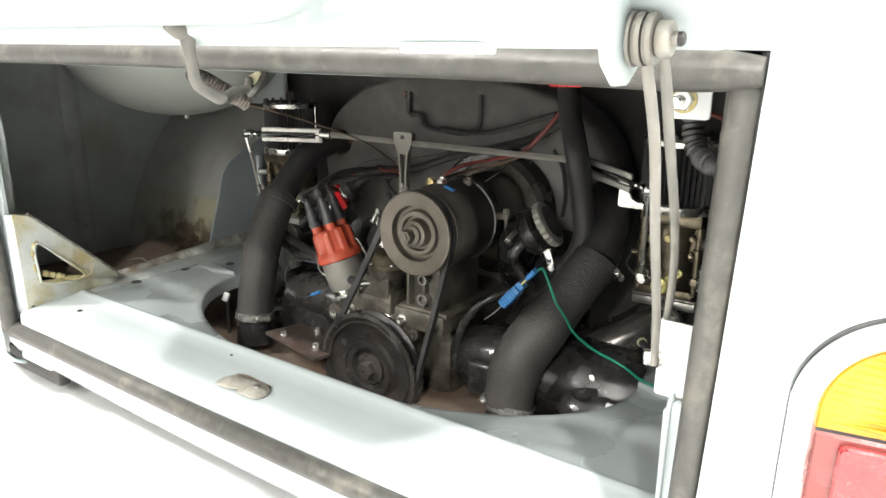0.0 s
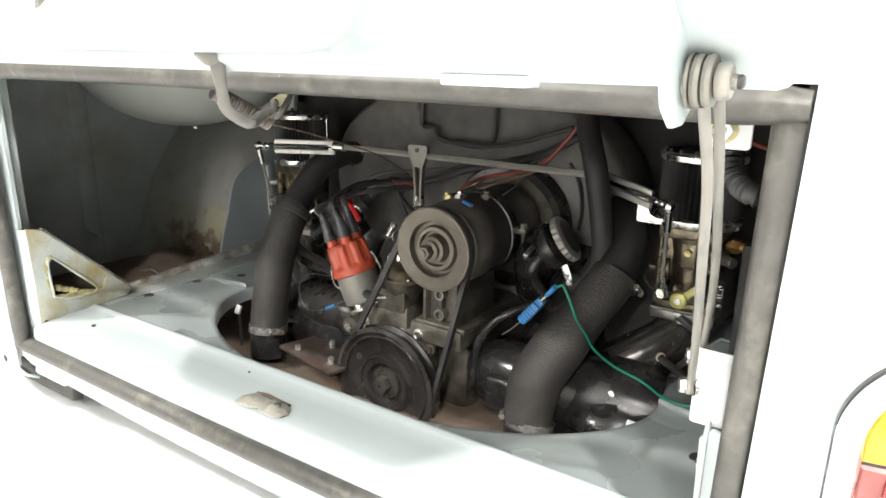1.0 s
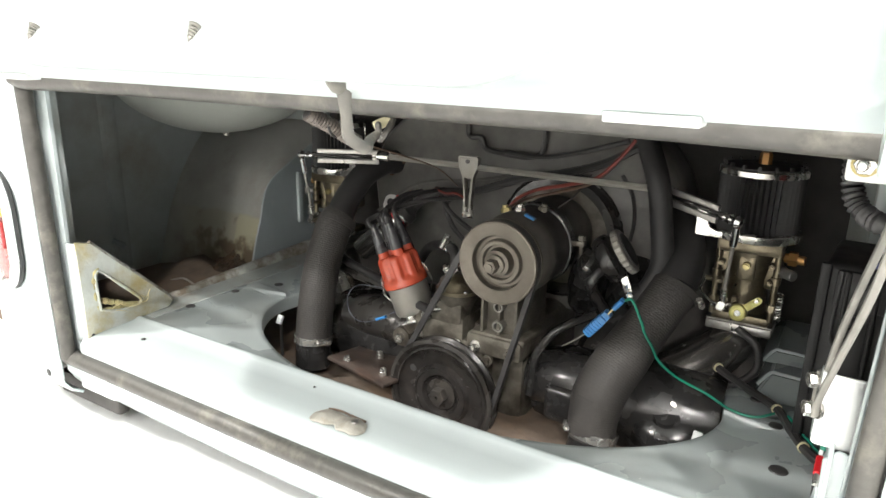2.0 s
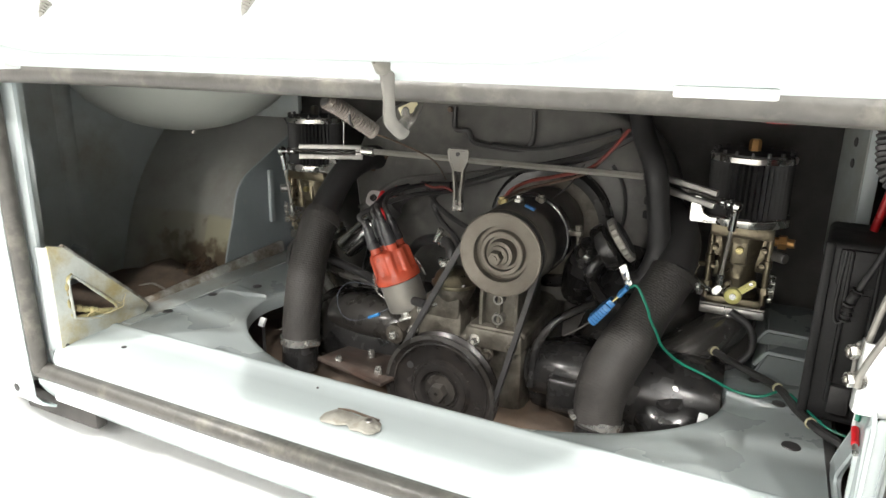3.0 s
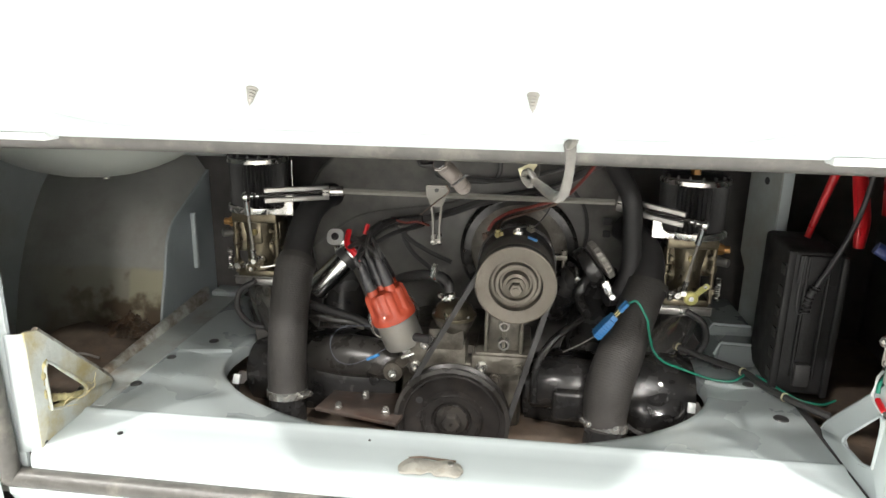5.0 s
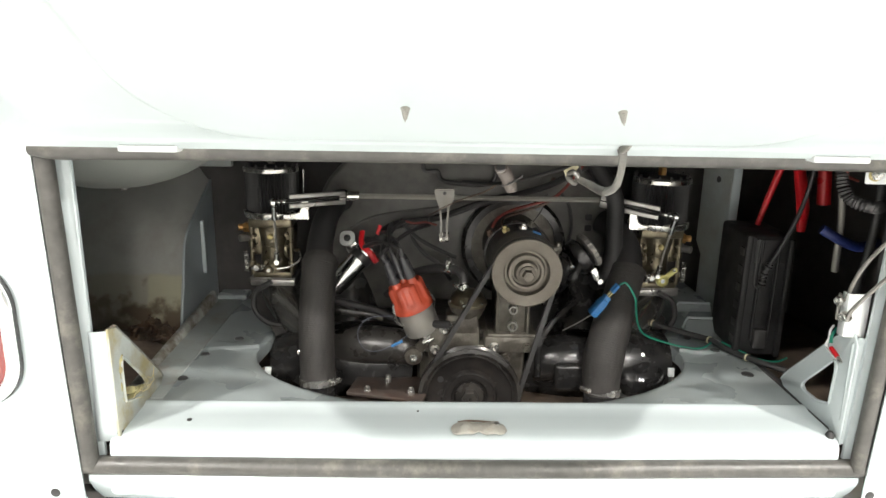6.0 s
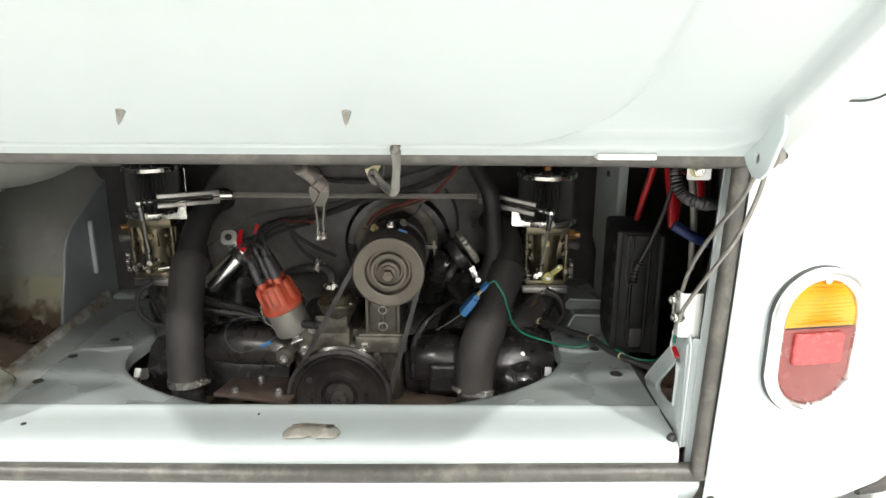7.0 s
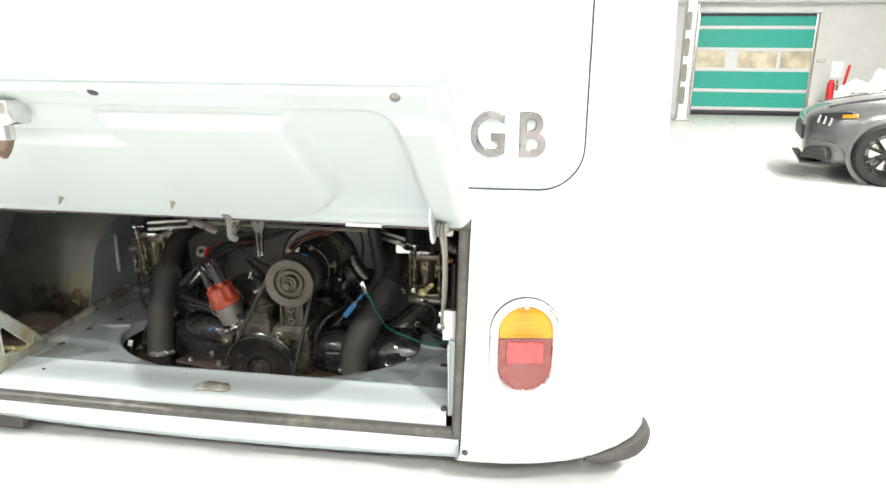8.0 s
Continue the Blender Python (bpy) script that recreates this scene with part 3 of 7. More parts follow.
workbench()
rng = random.Random(5)
for k in range(5):
    x, w, h = 6.0 + 0.45 * k, rng.uniform(0.12, 0.20), rng.uniform(0.10, 0.22)
    crate = thing("parts_box", "small plastic parts box on the workbench", "box", "boxes on the workbench", at=pose(x, 11.38 + rng.uniform(-0.05, 0.05), GROUND + 0.71, 0, 0, rng.uniform(-30, 30)))
    part("tub", box(-w / 2, w / 2, -w / 2, w / 2, 0, h, 0.015), (WHITE, BLACK, YELLOW)[k % 3], crate)
    part("lid", box(-w / 2 - 0.01, w / 2 + 0.01, -w / 2 - 0.01, w / 2 + 0.01, h, h + 0.03, 0.008), (ZINC, WHITE, BLUE)[k % 3], crate)
for k in range(5):
    w, h = rng.uniform(0.18, 0.26), (0.20, 0.30, 0.24, 0.34, 0.22)[k]
    bundle = thing("wrapped_bundle", "bundle wrapped in shiny white plastic on the workbench", "bundle", "bundles on the workbench", at=pose(6.05 + 0.42 * k, 11.70, GROUND + 0.71))
    bm = bmesh.new()
    bmesh.ops.create_icosphere(bm, subdivisions=3, radius=1.0)
    for v in bm.verts:
        f = 1 + 0.35 * noise.noise(v.co * 2.2 + Vector((k * 7.0, 0, 0)))
        v.co = Vector((v.co.x * w * f, v.co.y * 0.18 * f, max(0.0, h + v.co.z * h * f)))
    part("wrap", bm, WHITE, bundle, sharp=25)
    part("strap", tube([(-w * 0.9, -0.16, h * 0.4), (0, -0.20, h * 0.9), (w * 0.9, -0.16, h * 0.5)], 0.012, 6, 6), (BLUE_DARK, BLACK)[k % 2], bundle, "dark strap")


def boom():
    """Black jib on the wall with a yellow hose drum hanging from it."""
    ob = thing("wall_jib", "black steel jib arm on the workshop wall", "jib")
    part("arm", moved(box(0, 2.0, -0.05, 0.05, -0.05, 0.05, 0.01), pose(8.87, 16.8, 2.74, 0, -4, 0)), BLACK, ob)
    part("bracket", box(10.72, 10.9, 16.7, WALL_Y, 2.74, 3.15, 0.02), BLACK, ob)
    part("cable", tube([(8.92, 16.8, 2.70), (9.15, 16.8, 2.2), (9.55, 16.8, 1.5), (10.0, 16.8, 0.8)], 0.012, 6, 8), BLACK, ob)
    part("hanger", rod((9.83, 16.8, 2.05), (9.83, 16.8, 2.80), 0.012, 8), ZINC, ob)
    reel = thing("hose_reel", "yellow hose reel hanging from the jib", "reel", at=pose(9.83, 16.8, 1.95))
    part("drum", lathe([(0, -0.12), (0.22, -0.12), (0.25, -0.10), (0.16, -0.07), (0.16, 0.07), (0.25, 0.10), (0.22, 0.12), (0, 0.12)], (0, 0, 0), (0, -1, 0), 24), YELLOW, reel)
    part("hose", tube([(0.12, 0, -0.1), (0.14, 0, -0.35), (0.16, 0, -0.6)], 0.05, 10, 6), YELLOW, reel)


boom()

# ---- the van ----
HW = 0.945           # half width of the body
REAR = -0.02         # the rear skin
OPEN_X, OPEN_Z0, OPEN_Z1 = 0.573, 0.596, 1.074
van = thing("camper_van", "pale blue vintage camper van with its engine lid open", "van", at=pose(0, 0, GROUND) )
VAN = van.matrix_world.inverted()


def vpart(name, bm, material, label="", parent=None, sharp=40):
    """A part of the van, or a piece of such a part, modelled in world metres."""
    if parent is None:
        moved(bm, VAN)
        return part(name, bm, material, van, label, sharp)
    ob = part(name, moved(bm, VAN), material, parent, label, sharp)
    return ob


def body_profile():
    r = 0.17
    pts = []
    for k in range(9):
        a = math.pi / 2 * k / 8
        pts.append((HW - 0.36 + 0.36 * math.cos(a), REAR + r - r * math.sin(a)))
    side = [(HW, 3.9), (HW, 2.6), (HW, 1.25), (HW, 0.5)] + pts
    flat = [(x, REAR) for x in (OPEN_X, 0.2, -0.2, -OPEN_X)]
    return side + flat + [(-x, y) for x, y in reversed(side)]


def rear_skin():
    """Outer skin with the engine opening, a little narrower below; the lower edge sweeps up round the corners."""
    prof = body_profile()
    zs = [(0.545, 0.022), (0.552, 0.008), (0.566, 0.0), (OPEN_Z0, 0.0), (0.8, -0.001), (OPEN_Z1, 0.0), (1.128, 0.0), (1.5, 0.01), (1.95, 0.06), (2.12, 0.16)]
    rows = []
    for z, inset in zs:
        row = []
        for x, y in prof:
            narrow = 0.012 * (1.074 - z) / 0.478 if abs(abs(x) - OPEN_X) < 1e-6 and z < 1.08 else 0.0
            sweep = 0.0
            if y > REAR + 1e-6 and z < 0.7:
                sweep = 0.045 * min(1.0, (y - REAR) / 0.17) ** 1.3 * (0.7 - z) / 0.155
            row.append((x * (1 - inset / HW) - math.copysign(narrow, x), y + (inset if y < 1 else 0), z + sweep))
        rows.append(row)
    xs = [p[0] for p in prof]

    def skip(i, j):
        inside = min(xs[j], xs[j + 1]) > -OPEN_X - 1e-4 and max(xs[j], xs[j + 1]) < OPEN_X + 1e-4 and abs(prof[j][1] - REAR) < 1e-6
        return inside and zs[i + 1][0] <= OPEN_Z1 + 1e-4
    ob = vpart("rear_skin", grid_mesh(rows, skip), PAINT, "pale blue painted rear bodywork")
    thicken(ob, 0.004, 1.0)
    vpart("roof", grid_mesh([[(-0.75, 0.16, 2.12), (0.75, 0.16, 2.12)], [(-0.75, 3.9, 2.16), (0.75, 3.9, 2.16)]]), PAINT)
    vpart("nose", box(-HW, HW, 3.9, 3.94, 0.5, 2.1, 0.01), PAINT)
    vpart("underbody", box(-0.80, 0.80, 0.62, 3.85, 0.42, 0.50, 0.02), UNDER_SHADE, "black underbody")


rear_skin()


def valance():
    """Panel under the engine opening, with its fixing bolts."""
    prof = [(-0.012, 0.597), (-0.012, 0.587), (-0.002, 0.565), (0.014, 0.540), (0.030, 0.519)]
    rows = [[(x, y, z + 0.009 * (abs(x) / 0.556) ** 2 * (0.6 - z) / 0.058) for x in np.linspace(-0.556, 0.556, 17)] for y, z in prof]
    ob = vpart("valance", grid_mesh(rows), PAINT, "pale blue valance below the engine opening")
    thicken(ob, 0.003, 1.0)
    for x in (-0.50, 0.50):
        vpart("embossed_pad", plate(rounded(0.10, 0.020, 0.009), 0.004, Matrix.Translation((x - 0.02 if x > 0 else x + 0.02, -0.0045, 0.572)) @ Matrix.Rotation(radians(-30), 4, "X") @ FRONT, bevel=0.001), PAINT, "", ob)
        vpart("bolt", lathe([(0.010, 0), (0.010, 0.002), (0.006, 0.0025), (0.006, 0.007), (0, 0.008)], (x, -0.006, 0.572), (x, -1, 0.05), 14), PAINT, "", ob)
    for x in (-0.60, 0.570):
        vpart("drain_hole", lathe([(0, 0.0005), (0.006, 0.0005), (0.007, 0)], (x, REAR - 0.0045, 0.575), (x, -1, 0.575), 12), BLACK)
    vpart("dark_piece", box(-0.66, -0.487, 0.022, 0.045, 0.503, 0.546, 0.006), UNDER_SHADE, "dark piece under the quarter panel")
    # Bumper is unseen; its white body hides the shaded ground under the van.
    sect = [(-0.150, 0.484), (-0.172, 0.478), (-0.184, 0.462), (-0.186, 0.43), (-0.180, 0.40), (-0.165, 0.385), (-0.10, 0.38), (0.10, 0.40), (0.20, 0.42), (0.21, 0.478), (0.20, 0.484)]
    rows = [[(x, y * (1 - 0.25 * (abs(x) / 0.93) ** 6), z) for y, z in sect + sect[:1]] for x in np.linspace(-0.93, 0.93, 31)]
    vpart("bumper", grid_mesh(rows), WHITE, "white bumper added to hide the dark ground below the valance", sharp=60)
    # dark end of the wheel well that shows under the swept corner
    for s in (-1, 1):
        arc = [(s * (HW - 0.36 + 0.348 * math.cos(t)), REAR + 0.17 + 0.158 * math.sin(t), 0.548) for t in (math.radians(a) for a in range(-48, 21, 6))]
        vpart("wheel_well_end", tube(arc, [0.004, 0.018, 0.026, 0.030, 0.030], 12, 3, flat=1.4), UNDER_SHADE, "dark wheel well edge under the body corner")


valance()


def seal():
    """Foam strip round the opening."""
    x0, x1, zb, zt = 0.549, 0.559, 0.610, 1.061
    vpart("seal_bottom", tube([(-x0 - 0.012, -0.008, zb), (0, -0.010, zb - 0.003), (x0 + 0.012, -0.008, zb)], 0.0135, 12, 10, flat=0.8), RUBBER, "worn grey foam rubber seal")
    for s in (-1, 1):
        side = vpart("seal_side", tube([(s * (x0 + 0.003), -0.012, zb), (s * ((x0 + x1) / 2 + 0.003), -0.014, 0.84), (s * (x1 + 0.002), -0.016, zt + 0.01)], 0.0125, 12, 10, flat=0.85), RUBBER, "worn grey foam rubber seal")
        # Thin black tube drawn along the seal's outer edge.
        vpart("seal_edge_line", tube([(s * (x0 + 0.0150), -0.012, zb - 0.004), (s * ((x0 + x1) / 2 + 0.0140), -0.015, 0.84), (s * (x1 + 0.0115), -0.018, zt + 0.012)], 0.0034, 8, 8), BLACK, "black line along the outer edge", side)
    vpart("seal_top", tube([(-x1 - 0.012, -0.024, zt), (-0.3, -0.028, zt + 0.004), (0.3, -0.028, zt + 0.004), (x1 + 0.012, -0.024, zt)], [0.010, 0.0155] + [0.0165] * 26 + [0.0155, 0.010], 12, 12, flat=0.85), RUBBER, "worn grey foam rubber seal")
    for s in (-1, 1):
        fl = grid_mesh([[(s * 0.541, 0.006, 0.6), (s * 0.580, -0.006, 0.59)], [(s * (0.541 if s < 0 else 0.551), 0.006, 1.06), (s * 0.590, -0.006, 1.08)]])
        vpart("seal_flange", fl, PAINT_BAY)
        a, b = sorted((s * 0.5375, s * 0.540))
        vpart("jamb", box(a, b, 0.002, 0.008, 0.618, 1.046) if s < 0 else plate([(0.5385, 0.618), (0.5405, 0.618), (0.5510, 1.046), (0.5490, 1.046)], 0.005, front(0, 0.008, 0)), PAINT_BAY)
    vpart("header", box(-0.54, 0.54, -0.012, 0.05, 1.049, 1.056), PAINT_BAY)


seal()

CUT = (0.008, 0.335, 0.405, 0.230)


def bay_floor():
    """Floor of the engine bay: a flat front panel with a rolled lip, and behind its fold a panel dished towards the cut-out, which is round at the front and flares to the firewall."""
    cx, cy, a, b = CUT
    n = 120
    fx0, fx1, fy0, fy1, z = -0.527, 0.527, 0.102, 0.64, 0.652
    bm = bmesh.new()

    def rim(j):
        """Place j on the edge of the cut-out, and the side it lies on: 0 in the round front and at the firewall."""
        t = 2 * math.pi * j / n
        if math.sin(t) <= 1e-9:
            return cx + a * math.cos(t), cy + b * math.sin(t), 0
        u = t / math.pi
        if 0.4 < u < 0.6:
            return cx + 0.488 * (1 - (u - 0.4) / 0.1), fy1, 0
        side = 1 if u < 0.5 else -1
        y = cy + (fy1 - cy) * min(u, 1 - u) / 0.4
        return cx + side * float(np.interp(y, (0.335, 0.42, 0.524, 0.60, 0.64), (a, 0.393, 0.442, 0.484, 0.488))), y, side

    rings = []
    for f, dz in [(1.0, -0.036), (1.0, -0.014), (1.006, -0.0115), (1.03, -0.0105), (1.08, -0.009), (1.14, -0.005), (1.20, -0.001), (1.25, 0.0)]:
        ring = []
        for j in range(n):
            x, y, side = rim(j)
            if side:
                x += side * (f - 1) / 0.25 * min(0.25 * a, (fx1 - abs(x)) * 0.8)
            elif y < cy:
                x, y = cx + (x - cx) * f, cy + (y - cy) * (1 + (f - 1) * 1.5)
            low = dz if y > fy0 else max(dz, -0.004)
            ring.append(bm.verts.new((x, min(max(y, fy0), fy1), z + (low if f > 1.001 else dz))))
        rings.append(ring)
    outer = []
    for j in range(n):
        x, y, side = rim(j)
        if side:
            outer.append(bm.verts.new((side * fx1, y, z)))
            continue
        dx, dy = x - cx, y - cy
        k = min((fx1 - cx) / dx if dx > 1e-9 else 1e9, (fx0 - cx) / dx if dx < -1e-9 else 1e9, (fy1 - cy) / dy if dy > 1e-9 else 1e9, (fy0 - 0.0005 - cy) / dy if dy < -1e-9 else 1e9)
        outer.append(bm.verts.new((cx + dx * k, cy + dy * k, z)))
    rings.append(outer)
    back = [j for j in range(n) if rim(j)[1] >= fy1 - 1e-6]
    for p, q in zip(rings, rings[1:]):
        for j in range(n):
            if j not in back and (j + 1) % n not in back:
                bm.faces.new([p[j], p[(j + 1) % n], q[(j + 1) % n], q[j]])
    for x, y in ((fx0, fy0 - 0.0005), (fx1, fy0 - 0.0005)):
        c = bm.verts.new((x, y, z))
        left = min((v for v in outer if abs(v.co.x - x) < 1e-5), key=lambda v: abs(v.co.y - y))
        low = min((v for v in outer if abs(v.co.y - y) < 1e-5), key=lambda v: abs(v.co.x - x))
        bm.faces.new([c, left, low])
    floor = vpart("bay_floor", bm, FLOOR_SHADED, "pale blue engine bay floor, darkened for shade, with a round cut-out", sharp=50)
    lip = [(0.106, z - 0.006), (0.1045, z + 0.0010), (0.1005, z + 0.0042), (0.095, z + 0.0046), (0.089, z + 0.0026), (0.084, z + 0.0008), (0.060, z + 0.0005), (0.0285, z), (0.012, z - 0.0015), (0.002, z - 0.005), (-0.003, z - 0.012), (-0.005, z - 0.022), (-0.004, z - 0.040)]
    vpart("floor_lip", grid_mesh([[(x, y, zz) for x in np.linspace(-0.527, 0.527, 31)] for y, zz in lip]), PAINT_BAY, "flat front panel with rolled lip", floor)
    vpart("side_strip", box(-0.550, -0.495, 0.112, 0.60, z - 0.004, z + 0.0020, 0.001), STRIP_STAIN, "rust-stained strip beside the joint", floor)
    # drain and bolt holes, dark plugs
    for x, y, r in ((-0.489, 0.185, 0.009), (-0.483, 0.286, 0.008), (-0.442, 0.362, 0.009), (0.492, 0.219, 0.011), (0.446, 0.387, 0.008), (0.478, 0.326, 0.009), (-0.430, 0.045, 0.004), (-0.09, 0.075, 0.002)):
        vpart("floor_plug", lathe([(0, 0.0022), (r * 0.5, 0.0024), (r * 0.9, 0.0016), (r, 0.0002)], (x, y, z), (x, y, 1), 14), BLACK, "", floor)
    # strip of worn joint along the left edge
    for x, y in ((-0.520, 0.012), (0.520, 0.012)):
        vpart("corner_plug", lathe([(0.006, 0), (0.007, 0.004), (0.004, 0.010), (0, 0.011)], (x, y, z - 0.004), (x, y, 1), 12), BLACK, "", floor)
    ridge = []
    for k in range(61):
        y = 0.150 + 0.430 * k / 60
        top = 0.6575 + 0.045 * (y - 0.15)
        w = 0.0018 * noise.noise((y * 45, 0, 0)) + 0.0010 * noise.noise((y * 160, 3, 0))
        ridge.append([(-0.545, y, z + 0.001), (-0.549 + w, y, z + 0.0035), (-0.552 + w, y, top - 0.002 + w), (-0.555 + w, y, top + w), (-0.561 - w, y, top + 0.0005 - w), (-0.565, y, top - 0.004), (-0.567, y, 0.61)])
    vpart("edge_flange", grid_mesh(ridge), CRUST, "rust-stained joint along the floor edge", floor, sharp=60)
    vpart("edge_flange", moved(box(-0.006, 0.006, 0.03, 0.63, 0, 0.006, 0.002), pose(0.533, 0, 0.648)), BLACK, "dark joint along the floor edge", floor)
    return floor


bay_floor()


def bay_walls():
    # Firewall and right side wall are near black to stand for shade.
    vpart("firewall", box(-0.89, 0.82, 0.66, 0.68, 0.50, 1.13), UNDER_SHADE, "dark firewall behind the engine")
    vpart("bay_ceiling", box(-0.89, 0.82, 0.03, 0.68, 1.115, 1.135), UNDER_SHADE, "dark underside of the load floor")
    vpart("bay_side", box(-0.885, -0.870, 0.10, 0.66, 0.55, 1.115), PAINT_OLD, "dusty grey-blue side wall of the engine bay")
    vpart("bay_side", box(0.80, 0.815, 0.05, 0.66, 0.55, 1.115), UNDER_SHADE, "side wall set dark for the shade there")
    vpart("bay_corner", plate([(-0.555, 0.016), (-0.555, 0.028), (-0.79, 0.032), (-0.868, 0.102), (-0.884, 0.102), (-0.80, 0.018)], 0.515, Matrix.Translation((0, 0, 0.60))), PAINT_OLD)
    # Right corner in black: its shade is put into the colour.
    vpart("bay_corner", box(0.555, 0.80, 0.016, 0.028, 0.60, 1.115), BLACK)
    vpart("side_floor", box(-0.87, -0.555, 0.03, 0.66, 0.595, 0.61), GRIME, "grimy floor beside the wheel arch")
    vpart("side_floor", box(0.555, 0.80, 0.03, 0.66, 0.595, 0.61), GRIME, "grimy floor beside the wheel arch")
    vpart("wall_rib", plate([(0.288, 0.0), (0.294, 0.007), (0.308, 0.009), (0.322, 0.006), (0.330, 0.0)], 0.48, Matrix(((0, 1, 0, -0.871), (1, 0, 0, 0), (0, 0, 1, 0.62), (0, 0, 0, 1)))), PAINT_OLD)
    # wheel arch: nearly straight across, dropping a little towards its inner edge
    far = curve_points([(0, 0.400, 0.60), (0, 0.428, 0.695), (0, 0.448, 0.750), (0, 0.487, 0.824), (0, 0.552, 0.905), (0, 0.655, 0.985)], 5)
    edge = curve_points([(0, 0.400, 0.60), (0, 0.427, 0.695), (0, 0.445, 0.745), (0, 0.474, 0.822), (0, 0.556, 0.868), (0, 0.655, 0.914)], 5)
    rows = []
    for x, f in ((-0.572, 1.0), (-0.580, 0.86), (-0.592, 0.60), (-0.610, 0.32), (-0.635, 0.12), (-0.67, 0.0), (-0.74, 0.0), (-0.80, 0.0), (-0.872, 0.0)):
        rows.append([(x, p.y + (q.y - p.y) * f, p.z + (q.z - p.z) * f) for p, q in zip(far, edge)])
    vpart("wheel_arch", grid_mesh(rows), PAINT_ARCH, "dusty dark wheel arch with rust blotches at its foot", sharp=60)
    side = plate([(p.y, p.z) for p in edge] + [(0.655, 0.60)], 0.003, Matrix(((0, 0, 1, -0.5715), (1, 0, 0, 0), (0, 1, 0, 0), (0, 0, 0, 1))))
    flank = vpart("arch_side", side, PAINT_SHADED, "grey-blue inner side of the wheel arch")
    vpart("rolled_edge", tube([(-0.5705, p.y - 0.001, p.z + 0.001) for p in edge], 0.0028, 8, 2), PAINT_SHADED, "", flank)
    vpart("arch_stiffener", box(-0.5685, -0.5600, 0.556, 0.570, 0.725, 0.842, 0.0025), PAINT_BAY, "", flank)
    bank = []
    for i in range(57):
        u = i / 56
        x = -0.574 - 0.125 * u
        height = 0.050 * math.sin(math.pi * min(1.0, 0.18 + 0.82 * u)) ** 0.8 * (0.75 + 0.5 * noise.noise((u * 5, 0, 7)))
        row = []
        for j in range(21):
            v = j / 20
            q = Vector((x, 0.438 - 0.060 * v, 0.640 + height * (1 - v) ** 0.8))
            q += Vector((0.3, -0.6, 0.7)) * (0.010 * noise.noise(q * 70) + 0.006 * noise.noise(q * 190))
            row.append(q)
        bank.append(row)
    vpart("rust_bank", grid_mesh(bank), RUST_BANK, "flaking brown rust along the foot of the arch", sharp=25)
    mound = [[(-0.86 + 0.030 * i, 0.40 - 0.04 * j, 0.612 + 0.045 * math.sin(math.pi * i / 10) ** 2 * (1 - j / 7) ** 2 + 0.008 * noise.noise((i * 0.7, j * 0.9, 0))) for i in range(11)] for j in range(8)]
    vpart("dirt_mound", grid_mesh(mound), GRIME, "heap of brown dirt below the arch")
    vpart("dirt_streak", tube([(-0.70, 0.30, 0.628), (-0.67, 0.31, 0.636), (-0.63, 0.305, 0.632)], 0.0022, 6, 4), DIRTY_TIN)
    vpart("loose_scrap", moved(box(-0.015, 0.015, -0.004, 0.004, -0.006, 0.006, 0.002), pose(-0.845, 0.285, 0.69, 20, 30, 40)), PAINT_SHADED)
    vpart("side_wall_upper", box(-0.640, -0.502, 0.590, 0.605, 0.955, 1.11, 0.003), PAINT_OLD)
    # pale bulge of the air duct that hangs from the roof of the bay
    bm = bmesh.new()
    bmesh.ops.create_uvsphere(bm, u_segments=40, v_segments=20, radius=1.0)
    for v in bm.verts:
        v.co = Vector((min(max(-0.685 + v.co.x * 0.235, -0.868), 1), min(0.455 + v.co.y * 0.23, 0.655), min(1.090 + v.co.z * 0.158, 1.113)))
    vpart("air_duct", bm, DUCT, "smooth pale bulge of the air duct")
    vpart("duct_drain", lathe([(0, -0.006), (0.006, -0.006), (0.007, 0.004), (0, 0.006)], (-0.680, 0.462, 0.930), (-0.68, 0.462, 1.2), 10), ZINC)


bay_walls()


